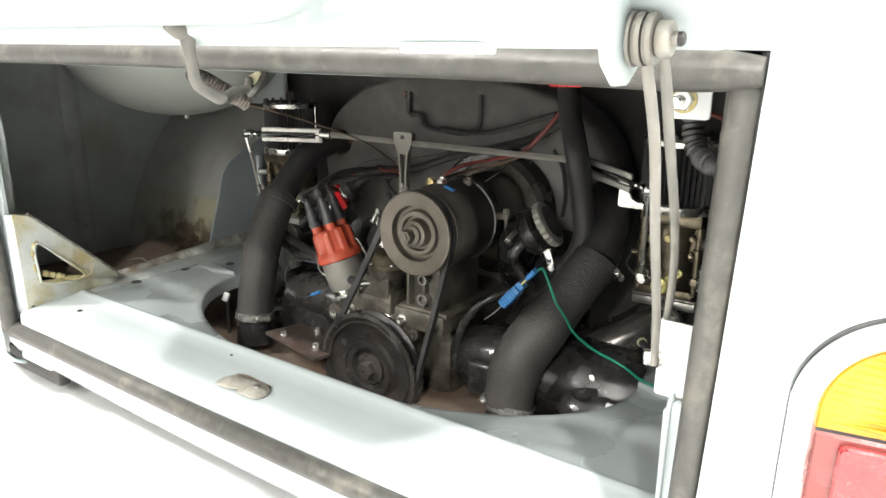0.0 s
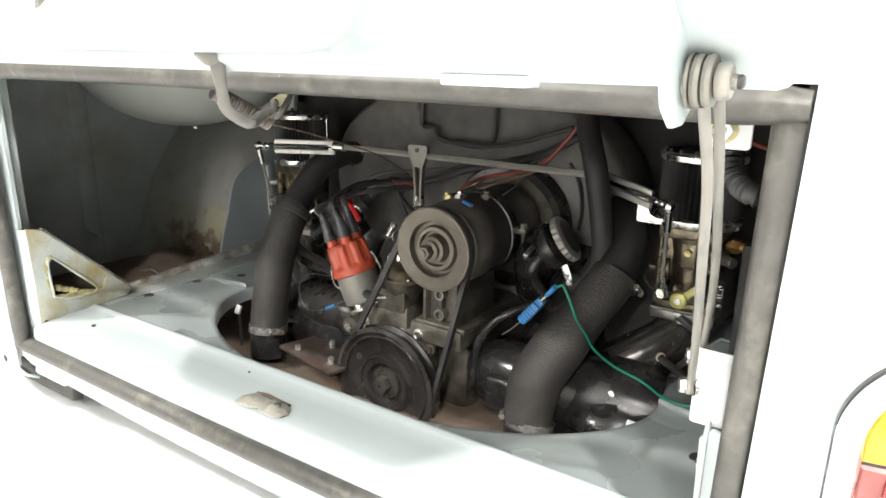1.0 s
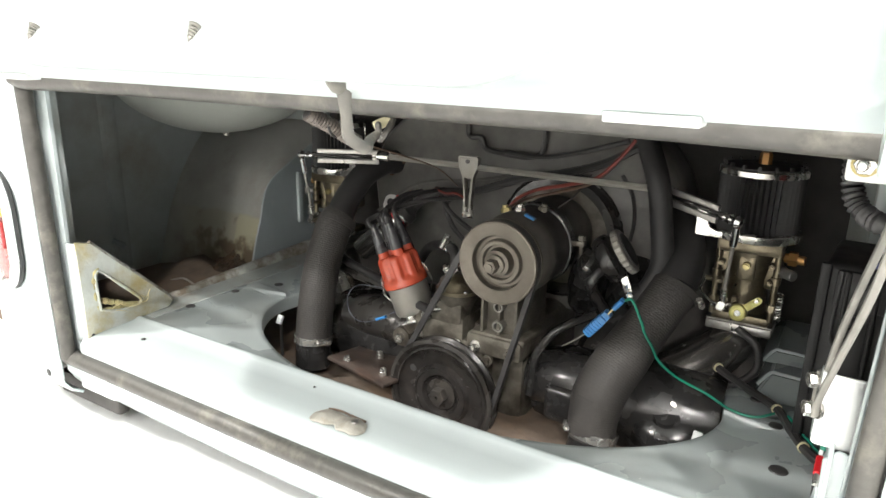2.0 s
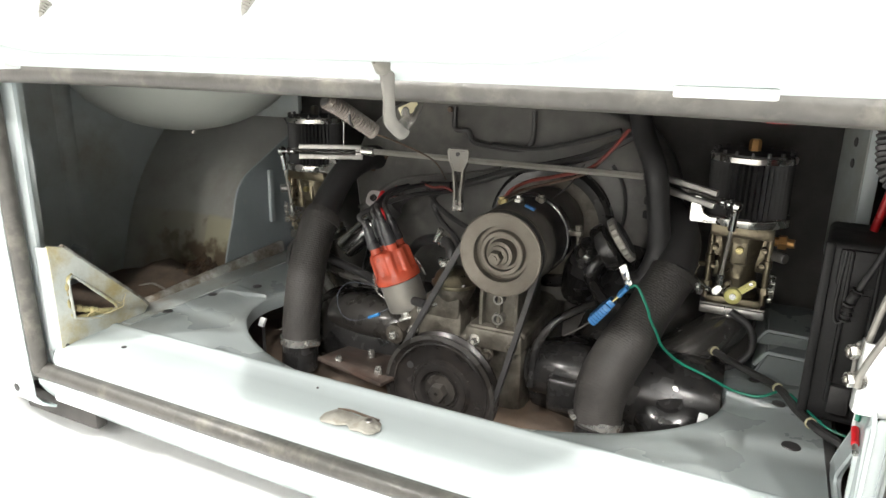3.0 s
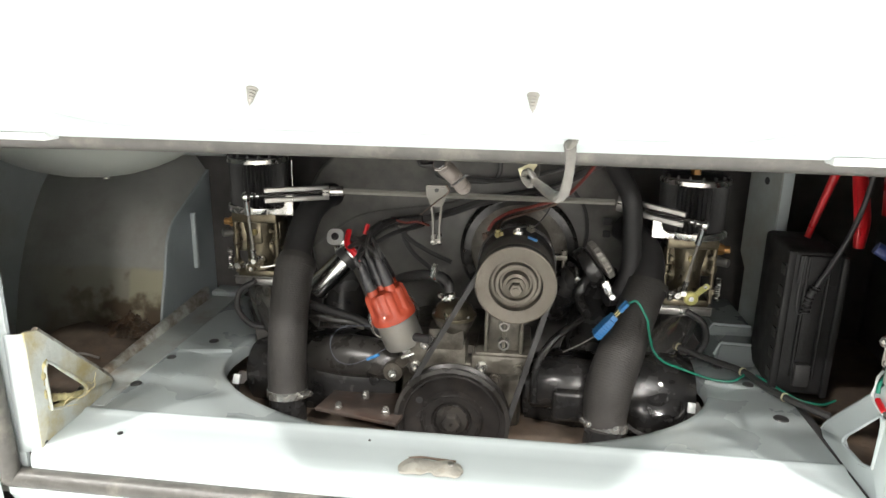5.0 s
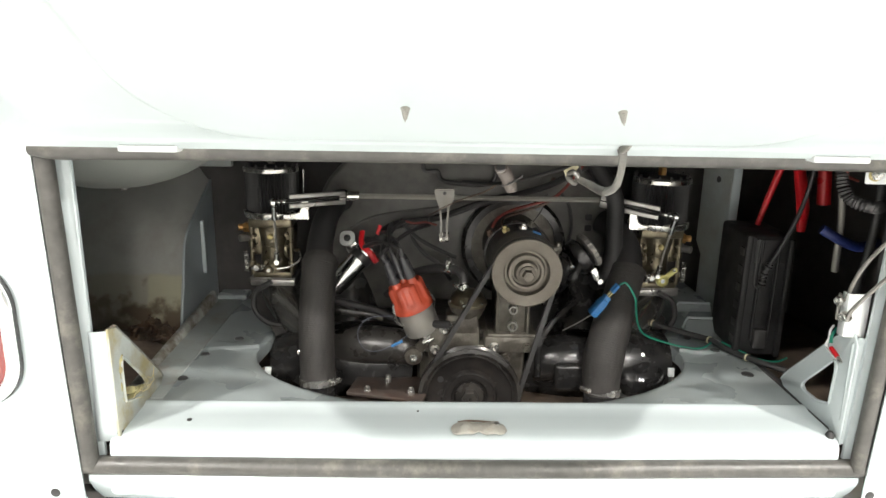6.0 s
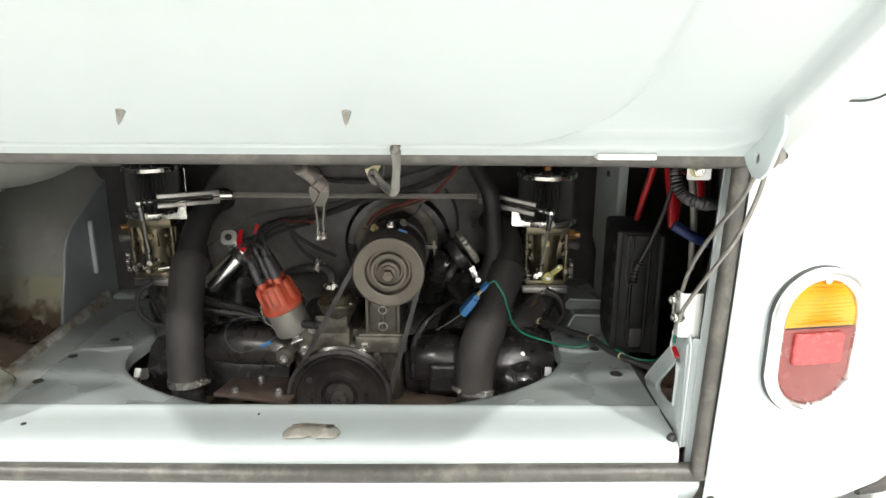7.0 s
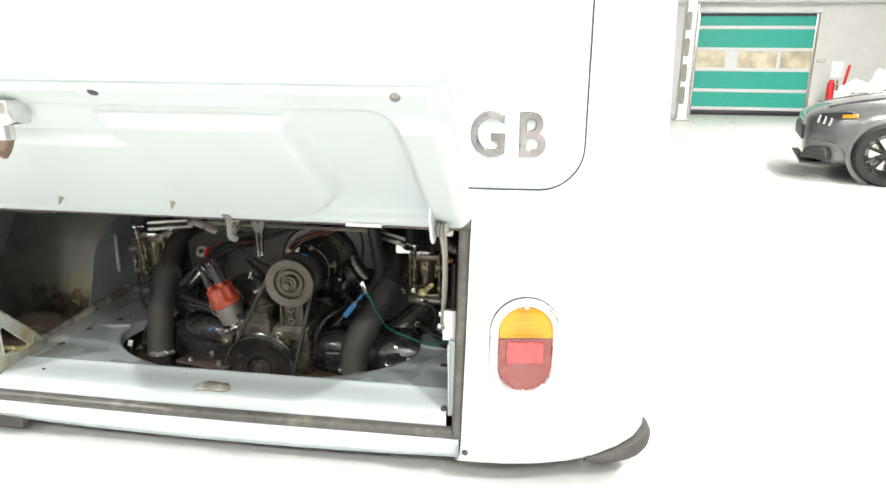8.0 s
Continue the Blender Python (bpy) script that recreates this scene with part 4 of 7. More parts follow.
def gusset(s):
    """Triangular brace with a rounded triangular hole, welded between the jamb and the floor."""
    outer = [(0.004, 0.640), (0.002, 0.798), (0.012, 0.812), (0.036, 0.806), (0.100, 0.744), (0.164, 0.682), (0.178, 0.664), (0.168, 0.655), (0.075, 0.652)]
    inner = [(0.040, 0.690), (0.037, 0.744), (0.041, 0.756), (0.050, 0.753), (0.077, 0.726), (0.108, 0.695), (0.114, 0.684), (0.106, 0.678), (0.068, 0.680)]
    GX = -0.516 if s < 0 else 0.531
    if s < 0:
        outer = outer[:2] + [(y - 0.010, z) for y, z in outer[2:]]
        inner = [(y - 0.010, z) for y, z in inner]
    m = Matrix(((0, 0, 1, GX - 0.002), (1, 0, 0, 0), (0, 1, 0, 0), (0, 0, 0, 1)))
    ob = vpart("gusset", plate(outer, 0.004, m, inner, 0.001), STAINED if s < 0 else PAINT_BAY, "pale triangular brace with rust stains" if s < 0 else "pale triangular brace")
    rim = [Vector((GX - s * 0.003, y, z)) for y, z in inner]
    vpart("hole_rim", tube(rim + [rim[0]], [0.002, 0.0030, 0.0018, 0.0032, 0.0024, 0.0028, 0.002], 6, 3), STAINED if s < 0 else PAINT_BAY, "", ob)
    fa = -0.546 if s < 0 else 0.526
    if s < 0:
        rows = []
        for k in range(9):
            z = 0.642 + 0.166 * k / 8
            rows.append([(x, y, z) for x, y in ((-0.545 + 0.004 * k / 8, 0.002), (-0.534, 0.002), (GX - 0.006, 0.005), (GX - 0.001, 0.010), (GX, 0.018))])
        thicken(vpart("front_flange", grid_mesh(rows), PAINT_BAY, "pale curved front of the brace", ob, sharp=70), 0.002)
    else:
        vpart("front_flange", moved(plate([(0.034, 0.0), (0.026, 0.162), (0.010, 0.166), (0.0, 0.155), (0.004, -0.004)], 0.004, FRONT, bevel=0.001), pose(fa, 0.012, 0.642)), PAINT_BAY, "", ob)
    rail = [Vector((GX + s * 0.002, y, z)) for y, z in outer[3:7]]
    vpart("flange", tube(rail, 0.0045, 6, 4), CRUST if s < 0 else PAINT_BAY, "", ob)
    return ob


brace = gusset(-1)
gusset(1)
# crumbling foam in the hole of the left brace, with loose fibres
lump_rng = random.Random(11)
for path, thick in (([(0.036, 0.692), (0.034, 0.72), (0.036, 0.748), (0.046, 0.762)], 0.0045), ([(0.040, 0.688), (0.060, 0.684), (0.085, 0.682), (0.110, 0.680)], 0.0050), ([(0.046, 0.704), (0.062, 0.696), (0.080, 0.690)], 0.0055)):
    run = [Vector((-0.517 + lump_rng.uniform(-0.003, 0.002), y - 0.010, z)) for y, z in path]
    vpart("foam_lump", tube(run, [thick * lump_rng.uniform(0.45, 1.3) for k in range(17)], 9, 6), FOAM, "crumbling yellow foam in the hole", brace, sharp=60)
for k in range(6):
    y, z = lump_rng.uniform(0.04, 0.105), lump_rng.uniform(0.676, 0.70)
    vpart("fibre", tube([(-0.510, y, z), (-0.506 + lump_rng.uniform(-0.002, 0.004), y + lump_rng.uniform(0.006, 0.014), z + lump_rng.uniform(-0.006, 0.008)), (-0.507, y + lump_rng.uniform(0.016, 0.03), z + lump_rng.uniform(-0.008, 0.012))], 0.0006, 5, 4), STRAW, "", brace)


def striker():
    """Dirty pressed striker plate on the floor lip: two low lobes and a notch between them at the front."""
    rows = []
    for j in range(15):
        v = j / 14
        row = []
        for i in range(61):
            u = i / 60
            end = math.sqrt(max(0.0, 1 - (abs(2 * u - 1)) ** 7))
            notch = math.exp(-((u - 0.50) / 0.085) ** 2)
            y0, y1 = 0.019 - 0.018 * end + 0.009 * notch, 0.019 + 0.017 * end
            lobes = math.exp(-((u - 0.27) / 0.17) ** 2) + math.exp(-((u - 0.76) / 0.17) ** 2)
            z = 0.6538 + (0.0075 * lobes + 0.0025) * math.sin(math.pi * min(1.0, 0.08 + 0.86 * v)) ** 0.7 * end
            z += 0.0010 * noise.noise((u * 11, v * 4, 1)) + 0.0006 * noise.noise((u * 31, v * 12, 5))
            row.append((-0.041 + 0.082 * u, y0 + (y1 - y0) * v, z))
        rows.append(row)
    plate_ob = vpart("striker", grid_mesh(rows), STRIKER, "dirty pressed striker plate with two lobes", sharp=50)
    thicken(plate_ob, 0.0018)
    # Dark strip drawn for the shade in the crevice behind the plate.
    vpart("crevice_strip", tube([(-0.030, 0.0365, 0.6560), (-0.012, 0.0375, 0.6580), (0.008, 0.0370, 0.6570), (0.031, 0.0365, 0.6560)], 0.0016, 6, 6), GRIME, "dark strip standing for the shaded crevice at its back", plate_ob)
    vpart("rivet", lathe([(0.0050, 0), (0.0042, 0.0015), (0.002, 0.0022), (0, 0.002)], (0.026, 0.020, 0.6625), (0.026, 0.020, 1), 14), ALLOY, "", plate_ob)


striker()


def tail_light(s):
    """Upright oval lamp: black gasket, chrome rim, amber and red lens, reflector."""
    cx, cz, w, h = s * 0.682, 0.816, 0.116, 0.188
    base = Matrix.Translation((cx, REAR + 0.005, cz)) @ Matrix.Rotation(radians(9 * s), 4, "Z") @ FRONT
    lamp_ob = vpart("tail_light", plate(rounded(w + 0.022, h + 0.022, 0.068, 12), 0.011, base, bevel=0.003), BLACK, "upright oval tail lamp with chrome rim")
    base = base @ Matrix.Translation((0, 0, 0.005))
    rim = [base @ Vector((x, y, 0.006)) for x, y in rounded(w + 0.004, h + 0.004, 0.061, 12)]
    vpart("chrome_rim", tube(rim + [rim[0]], 0.0088, 10, 2), RIM, "chrome rim", lamp_ob)

    def lens(z0, z1, name, material, label):
        line = [(x, y) for x, y in rounded(w - 0.010, h - 0.010, 0.055, 16) if z0 - 1e-6 <= y <= z1 + 1e-6]
        lo, hi = max(z0, -(h - 0.010) / 2), min(z1, (h - 0.010) / 2)
        xr = (w - 0.010) / 2
        if z0 > -0.09:
            line = [(xr, z0)] + line + [(-xr, z0)]
        if z1 < 0.09:
            line = line + [(-xr, z1), (xr, z1)] if z0 < -0.09 else line
        line.sort(key=lambda p: math.atan2(p[1] - (lo + hi) / 2, p[0]))
        bm = bmesh.new()
        c = (0, (lo + hi) / 2)
        rings = []
        for f, d in ((1.0, 0.002), (1.0, 0.005), (0.94, 0.008), (0.6, 0.0105), (0.25, 0.0115)):
            ring = []
            for x, y in line:
                yy = y if (z0 > -0.09 and abs(y - z0) < 1e-6) or (z1 < 0.09 and abs(y - z1) < 1e-6) else c[1] + (y - c[1]) * f
                ring.append(bm.verts.new((x * f, yy if f == 1.0 else c[1] + (y - c[1]) * f, d)))
            rings.append(ring)
        for p, q in zip(rings, rings[1:]):
            for k in range(len(p)):
                bm.faces.new([p[k], p[(k + 1) % len(p)], q[(k + 1) % len(q)], q[k]])
        bm.faces.new(rings[-1])
        return vpart(name, moved(bm, base), material, label, lamp_ob, sharp=25)

    lens(0.022, 0.2, "amber_lens", AMBER, "ribbed amber indicator lens")
    lens(-0.2, 0.0215, "red_lens", RED_LENS, "dark red brake and tail lens")
    for k in range(11):
        z = 0.030 + 0.0052 * k
        half = 0.045 if z < 0.055 else 0.045 - (z - 0.055) * 0.8
        vpart("lens_rib", tube([base @ Vector((-half, z, 0.0078)), base @ Vector((0, z, 0.0120)), base @ Vector((half, z, 0.0078))], 0.0012, 5, 3), AMBER, "", lamp_ob)
    vpart("reflector", plate(rounded(0.072, 0.044, 0.005), 0.006, base @ Matrix.Translation((-0.001 * s, -0.006, 0.0085)), bevel=0.0015), RED_REFLEX, "bright red square reflector", lamp_ob)
    for dz in (0.0885, -0.0885):
        vpart("screw", lathe([(0.0055, 0.0), (0.005, 0.006), (0.002, 0.0075), (0, 0.006)], base @ Vector((0, dz, 0.006)), base @ Vector((0, dz, 1)), 12), CHROME, "", lamp_ob)


tail_light(1)
tail_light(-1)


def tailgate():
    """Lower edge of the big rear door, with its seam and the country letters."""
    GX1, GR = 0.772, 0.075
    def line(grow):
        x, z0, z1, r = GX1 + grow, 1.132 - grow, 1.92, GR + grow
        pts = [(-x, z1), (-x, 1.6)]
        pts += [(-x + r - r * math.cos(a), z0 + r - r * math.sin(a)) for a in (math.pi / 2 * k / 10 for k in range(11))]
        pts += [(-0.64 + 0.04 * k, z0) for k in range(33)]
        pts += [(x - r + r * math.sin(a), z0 + r - r * math.cos(a)) for a in (math.pi / 2 * k / 10 for k in range(11))]
        return pts + [(x, 1.6), (x, z1)]
    def skin(x, z):
        """The rear skin, which leans in and follows the rounded body corners."""
        u = max(0.0, (abs(x) - (HW - 0.36)) / 0.36)
        return REAR - 0.004 + max(0.0, z - 1.128) * 0.0262 + 0.17 * (1 - math.sqrt(max(0.0, 1 - u * u)))
    def foot(x):
        u = max(0.0, abs(x) - (GX1 - GR))
        return 1.132 + GR - math.sqrt(max(0.0, GR * GR - u * u))
    vpart("tailgate_seal", tube([(x, skin(x, z) - 0.0005, z) for x, z in line(0.003)], 0.0015, 6, 2, smooth=False), SEAM, "dark seam round the tailgate")
    xs = [x for x in np.linspace(-GX1, GX1, 121)]
    rows = []
    for k in range(14):
        row = []
        for i, x in enumerate(xs):
            low = foot(x)
            z = low + (0.0, 0.002)[k] if k < 2 else low + 0.002 + (1.92 - low) * (k - 1) / 12
            row.append((x, skin(x, z) + (0.004 if k == 0 or i in (0, len(xs) - 1) else -0.004), z))
        rows.append(row)
    gate = vpart("tailgate", grid_mesh(rows), PAINT, "white tailgate above the engine lid", sharp=50)
    for ch, x, turn in (("G", 0.566, 0.5), ("B", 0.651, 6.0)):
        cu = bpy.data.curves.new("letter", "FONT")
        cu.body, cu.size, cu.extrude, cu.bevel_depth, cu.offset = ch, 0.1110, 0.0034, 0.0020, 0.0
        cu.bevel_resolution = 3
        tmp = new("letter", cu)
        me = bpy.data.meshes.new_from_object(tmp.evaluated_get(bpy.context.evaluated_depsgraph_get()))
        bpy.data.objects.remove(tmp)
        bm = bmesh.new()
        bm.from_mesh(me)
        bpy.data.meshes.remove(me)
        moved(bm, Matrix.Translation((x, skin(x, 1.21) - 0.0085, 1.1925)) @ Matrix.Rotation(radians(turn), 4, "Z") @ FRONT @ Matrix.Diagonal((0.85, 1, 1, 1)))
        vpart("letter", bm, PEWTER, "chrome letter " + ch, gate)


tailgate()


def engine_lid():
    """Lid hinged along the top of the opening, standing out and up. v runs from hinge to tip, w is the depth towards the inside."""
    h0 = Vector((0, -0.100, 1.088))
    d, inn = Vector((0, -0.849, 0.529)), Vector((0, -0.529, -0.849))
    half, length = 0.587, 0.452

    def at(x, v, w):
        return Vector((x, 0, 0)) + h0 + d * v + inn * w

    def depth(x, v):
        ax = abs(x)
        def step(a, b, t):
            t = min(1, max(0, (t - a) / (b - a)))
            return t * t * (3 - 2 * t)
        # raised middle pressing with round lower corners
        corner = 0.0
        if ax > 0.24 and v < 0.16:
            corner = math.hypot((ax - 0.24) / 0.14, (0.16 - v) / 0.14)
        else:
            corner = max((ax - 0.24) / 0.14, (0.16 - v) / 0.14)
        mid = 1 - step(0.86, 1.06, corner)
        pocket = step(0.315, 0.345, v) * (1 - step(0.10, 0.135, ax))
        mid *= (1 - step(0.375, 0.395, v)) * (1 - pocket)
        qx, qv = ax - (0.516 - 0.040), abs(v - 0.210) - (0.186 - 0.040)
        rim = max(step(-0.006, 0.006, math.hypot(max(qx, 0), max(qv, 0)) + min(max(qx, qv), 0) - 0.040), 0.55 * pocket)
        edge = max(step(0.562, half, ax), step(length - 0.016, length, v))
        return max(0.024 * mid, (0.018 - 0.014 * step(0.36, 0.40, v)) * rim) - 0.022 * edge

    nx, nv = 232, 150
    rows = [[at(x, v, depth(x, v)) for x in np.linspace(-half, half, nx + 1)] for v in np.linspace(0, length, nv + 1)]
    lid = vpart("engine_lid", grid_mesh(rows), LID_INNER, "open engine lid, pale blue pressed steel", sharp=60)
    outer = [[at(x, v, -0.0042 - 0.026 * math.sin(math.pi * v / length) * (1 - (abs(x) / half) ** 12)) for x in np.linspace(-half, half, 13)] for v in np.linspace(0, length, 13)]
    vpart("outer_skin", grid_mesh(outer), PAINT, "", lid, sharp=60)
    # latch with hook
    vpart("latch", merged(box(-0.026, 0.026, -0.474, -0.430, 1.270, 1.302, 0.004), rod((0.0, -0.452, 1.272), (0.0, -0.452, 1.248), 0.012, 14, edge=0.002)), CHROME, "zinc lid latch with hook", lid)
    vpart("latch_hook", tube([(0.004, -0.452, 1.262), (0.004, -0.458, 1.246), (0.002, -0.462, 1.234), (-0.006, -0.452, 1.226)], [0.008, 0.009, 0.008, 0.004], 8, 5, flat=0.5), RUST_STEEL, "", lid)
    # points of two self-tapping screws
    for x, y, z in ((-0.101, -0.2445, 1.1155), (0.101, -0.2445, 1.1155)):
        base = Vector((x, y, z)) - inn * 0.014
        prof = [(0.0046, 0.0)]
        for k in range(5):
            prof += [(0.0044 - 0.0005 * k, 0.0012 + 0.0022 * k), (0.0030 - 0.0004 * k, 0.0023 + 0.0022 * k)]
        prof += [(0, 0.0145)]
        vpart("screw_point", lathe(prof, base, base + inn, 10), DIRTY_TIN, "", lid)
    for x, v in ((0.144, 0.432), (-0.144, 0.432), (-0.528, 0.435)):
        vpart("vent_hole", lathe([(0, 0.001), (0.006, 0.001), (0.007, 0)], at(x, v, depth(x, v)), at(x, v, 1), 12), BLACK, "", lid)
    vpart("rubber_stop", lathe([(0.006, 0), (0.0065, 0.003), (0.005, 0.006), (0, 0.007)], at(0.526, 0.434, 0.002), at(0.526, 0.434, 1), 12), TAPE, "", lid)
    # hinge leaves
    for s in (-1, 1):
        a, b = sorted((s * 0.357, s * 0.422))
        vpart("hinge_leaf", box(a, b, -0.118, -0.098, 1.0690, 1.0765, 0.0015), WHITE, "white painted hinge leaf", lid)
    # tab for the lid stay
    m = Matrix(((0, 0, 1, 0.519), (1, 0, 0, -0.008), (0, 1, 0, 0.006), (0, 0, 0, 1)))
    tab = [(-0.178, 1.130), (-0.092, 1.088), (-0.095, 1.078), (-0.112, 1.058), (-0.128, 1.048), (-0.146, 1.048), (-0.162, 1.058), (-0.185, 1.100)]
    hole = [(-0.1365, 1.0745), (-0.131, 1.0735), (-0.129, 1.071), (-0.129, 1.068), (-0.132, 1.065), (-0.136, 1.064), (-0.140, 1.067), (-0.140, 1.072)]
    vpart("stay_tab", plate(tab, 0.004, m, hole, 0.001), PAINT, "pale tab for the lid stay", lid)


engine_lid()


def wheels():
    for x in (-0.66, 0.66):
        for y in (0.95, 3.2):
            vpart("wheel", lathe([(0.0, -0.06), (0.20, -0.07), (0.20, -0.085), (0.30, -0.085), (0.325, -0.06), (0.325, 0.06), (0.30, 0.085), (0.20, 0.085), (0.20, 0.07), (0.0, 0.06)],
                                 (x, y, GROUND + 0.325), (x + 1, y, GROUND + 0.325), 32), TYRE, "black tyre under the van")


wheels()


# ---- the engine and its fittings ----
def worm_clamp(parent, p0, p1, r, screw_way, name="hose_clamp", width=0.011, band_material=None):
    """Perforated steel band round the axis p0-p1 at p0, with its screw housing on the side screw_way."""
    axis = (Vector(p1) - Vector(p0)).normalized()
    p0 = Vector(p0)
    q = p0 + axis * width
    band = part(name, lathe([(r, 0), (r + 0.0012, 0.0005), (r + 0.0012, width - 0.0005), (r, width), (r - 0.001, width * 0.5)], p0, q, 28, closed=True), band_material or ZINC, parent, "bright steel worm clamp" if band_material is None else "dull black worm clamp")
    side = Vector(screw_way)
    side = (side - axis * side.dot(axis)).normalized()
    tang = axis.cross(side)
    c = p0 + axis * width * 0.5 + side * (r + 0.005)
    part("clamp_screw", merged(rod(c - tang * 0.009, c + tang * 0.009, 0.0048, 10, edge=0.001), hexnut(c + tang * 0.009, c + tang * 0.016, 0.0052)), ZINC, band)
    return band


def fan_shroud():
    ob = thing("fan_shroud", "dusty black sheet metal fan housing at the back of the bay", "engine part")
    line = [(-0.262, 0.66), (-0.296, 0.76), (-0.308, 0.86), (-0.300, 0.915), (-0.279, 0.953), (-0.240, 0.987), (-0.192, 1.014), (-0.120, 1.031), (-0.030, 1.036), (0.054, 1.035), (0.130, 1.024),
            (0.209, 1.000), (0.250, 0.970), (0.280, 0.930), (0.298, 0.88), (0.300, 0.80), (0.270, 0.68)]
    part("housing", plate(line, 0.12, front(0, 0.625, 0), bevel=0.010), SHROUD, ob, sharp=50)
    part("fan_ring", lathe([(0.088, 0), (0.104, 0.0), (0.108, 0.006), (0.108, 0.022), (0.101, 0.030), (0.088, 0.030)], (0.100, 0.506, 0.815), (0.100, 0, 0.815), 44, closed=True), BLACK_GLOSS, ob, "glossy black fan mounting ring")
    part("backing_plate", lathe([(0, 0), (0.09, 0), (0.088, 0.012), (0, 0.014)], (0.100, 0.506, 0.815), (0.100, 0, 0.815), 36), CASE, ob)
    part("seam", tube([(-0.296, 0.504, 0.80), (-0.20, 0.503, 0.865), (-0.06, 0.502, 0.89), (0.0, 0.502, 0.905)], 0.003, 6, 8), SHROUD, ob)
    part("side_vane", tube([(0.195, 0.503, 0.925), (0.215, 0.500, 0.895), (0.222, 0.499, 0.855), (0.218, 0.500, 0.82)], 0.0035, 6, 8), BLACK, ob)
    for z in (0.851, 0.874):
        part("slot", plate(rounded(0.014, 0.013, 0.003), 0.002, front(0.257, 0.500, z)), CASE_BLACK, ob)
    for x, z in ((-0.262, 0.880), (-0.235, 0.905), (0.18, 0.95), (-0.10, 1.0), (0.24, 0.79), (-0.26, 0.76)):
        part("bolt", lathe([(0.006, 0), (0.006, 0.002), (0.0045, 0.0055), (0, 0.006)], (x, 0.505, z), (x, 0, z), 6), RUST_STEEL, ob)
    part("top_flange", tube([(-0.088, 0.498, 1.005), (-0.086, 0.496, 0.968), (-0.060, 0.494, 0.966), (-0.050, 0.494, 0.948), (-0.015, 0.494, 0.942), (0.035, 0.494, 0.940), (0.058, 0.495, 0.955), (0.060, 0.496, 1.006)], 0.0045, 8, 6), BLACK, ob, "bent black bracket on the housing")
    # tin elbows that lead the air to the cylinders
    part("air_outlet", tube([(-0.235, 0.56, 0.80), (-0.235, 0.53, 0.72), (-0.23, 0.50, 0.64)], [0.045, 0.05, 0.06], 20, 8, flat=0.8), BLACK_GLOSS, ob)
    part("air_outlet", tube([(0.245, 0.50, 0.78), (0.245, 0.45, 0.72), (0.24, 0.41, 0.65)], [0.045, 0.055, 0.07], 20, 8, flat=0.8), BLACK_GLOSS, ob)


fan_shroud()


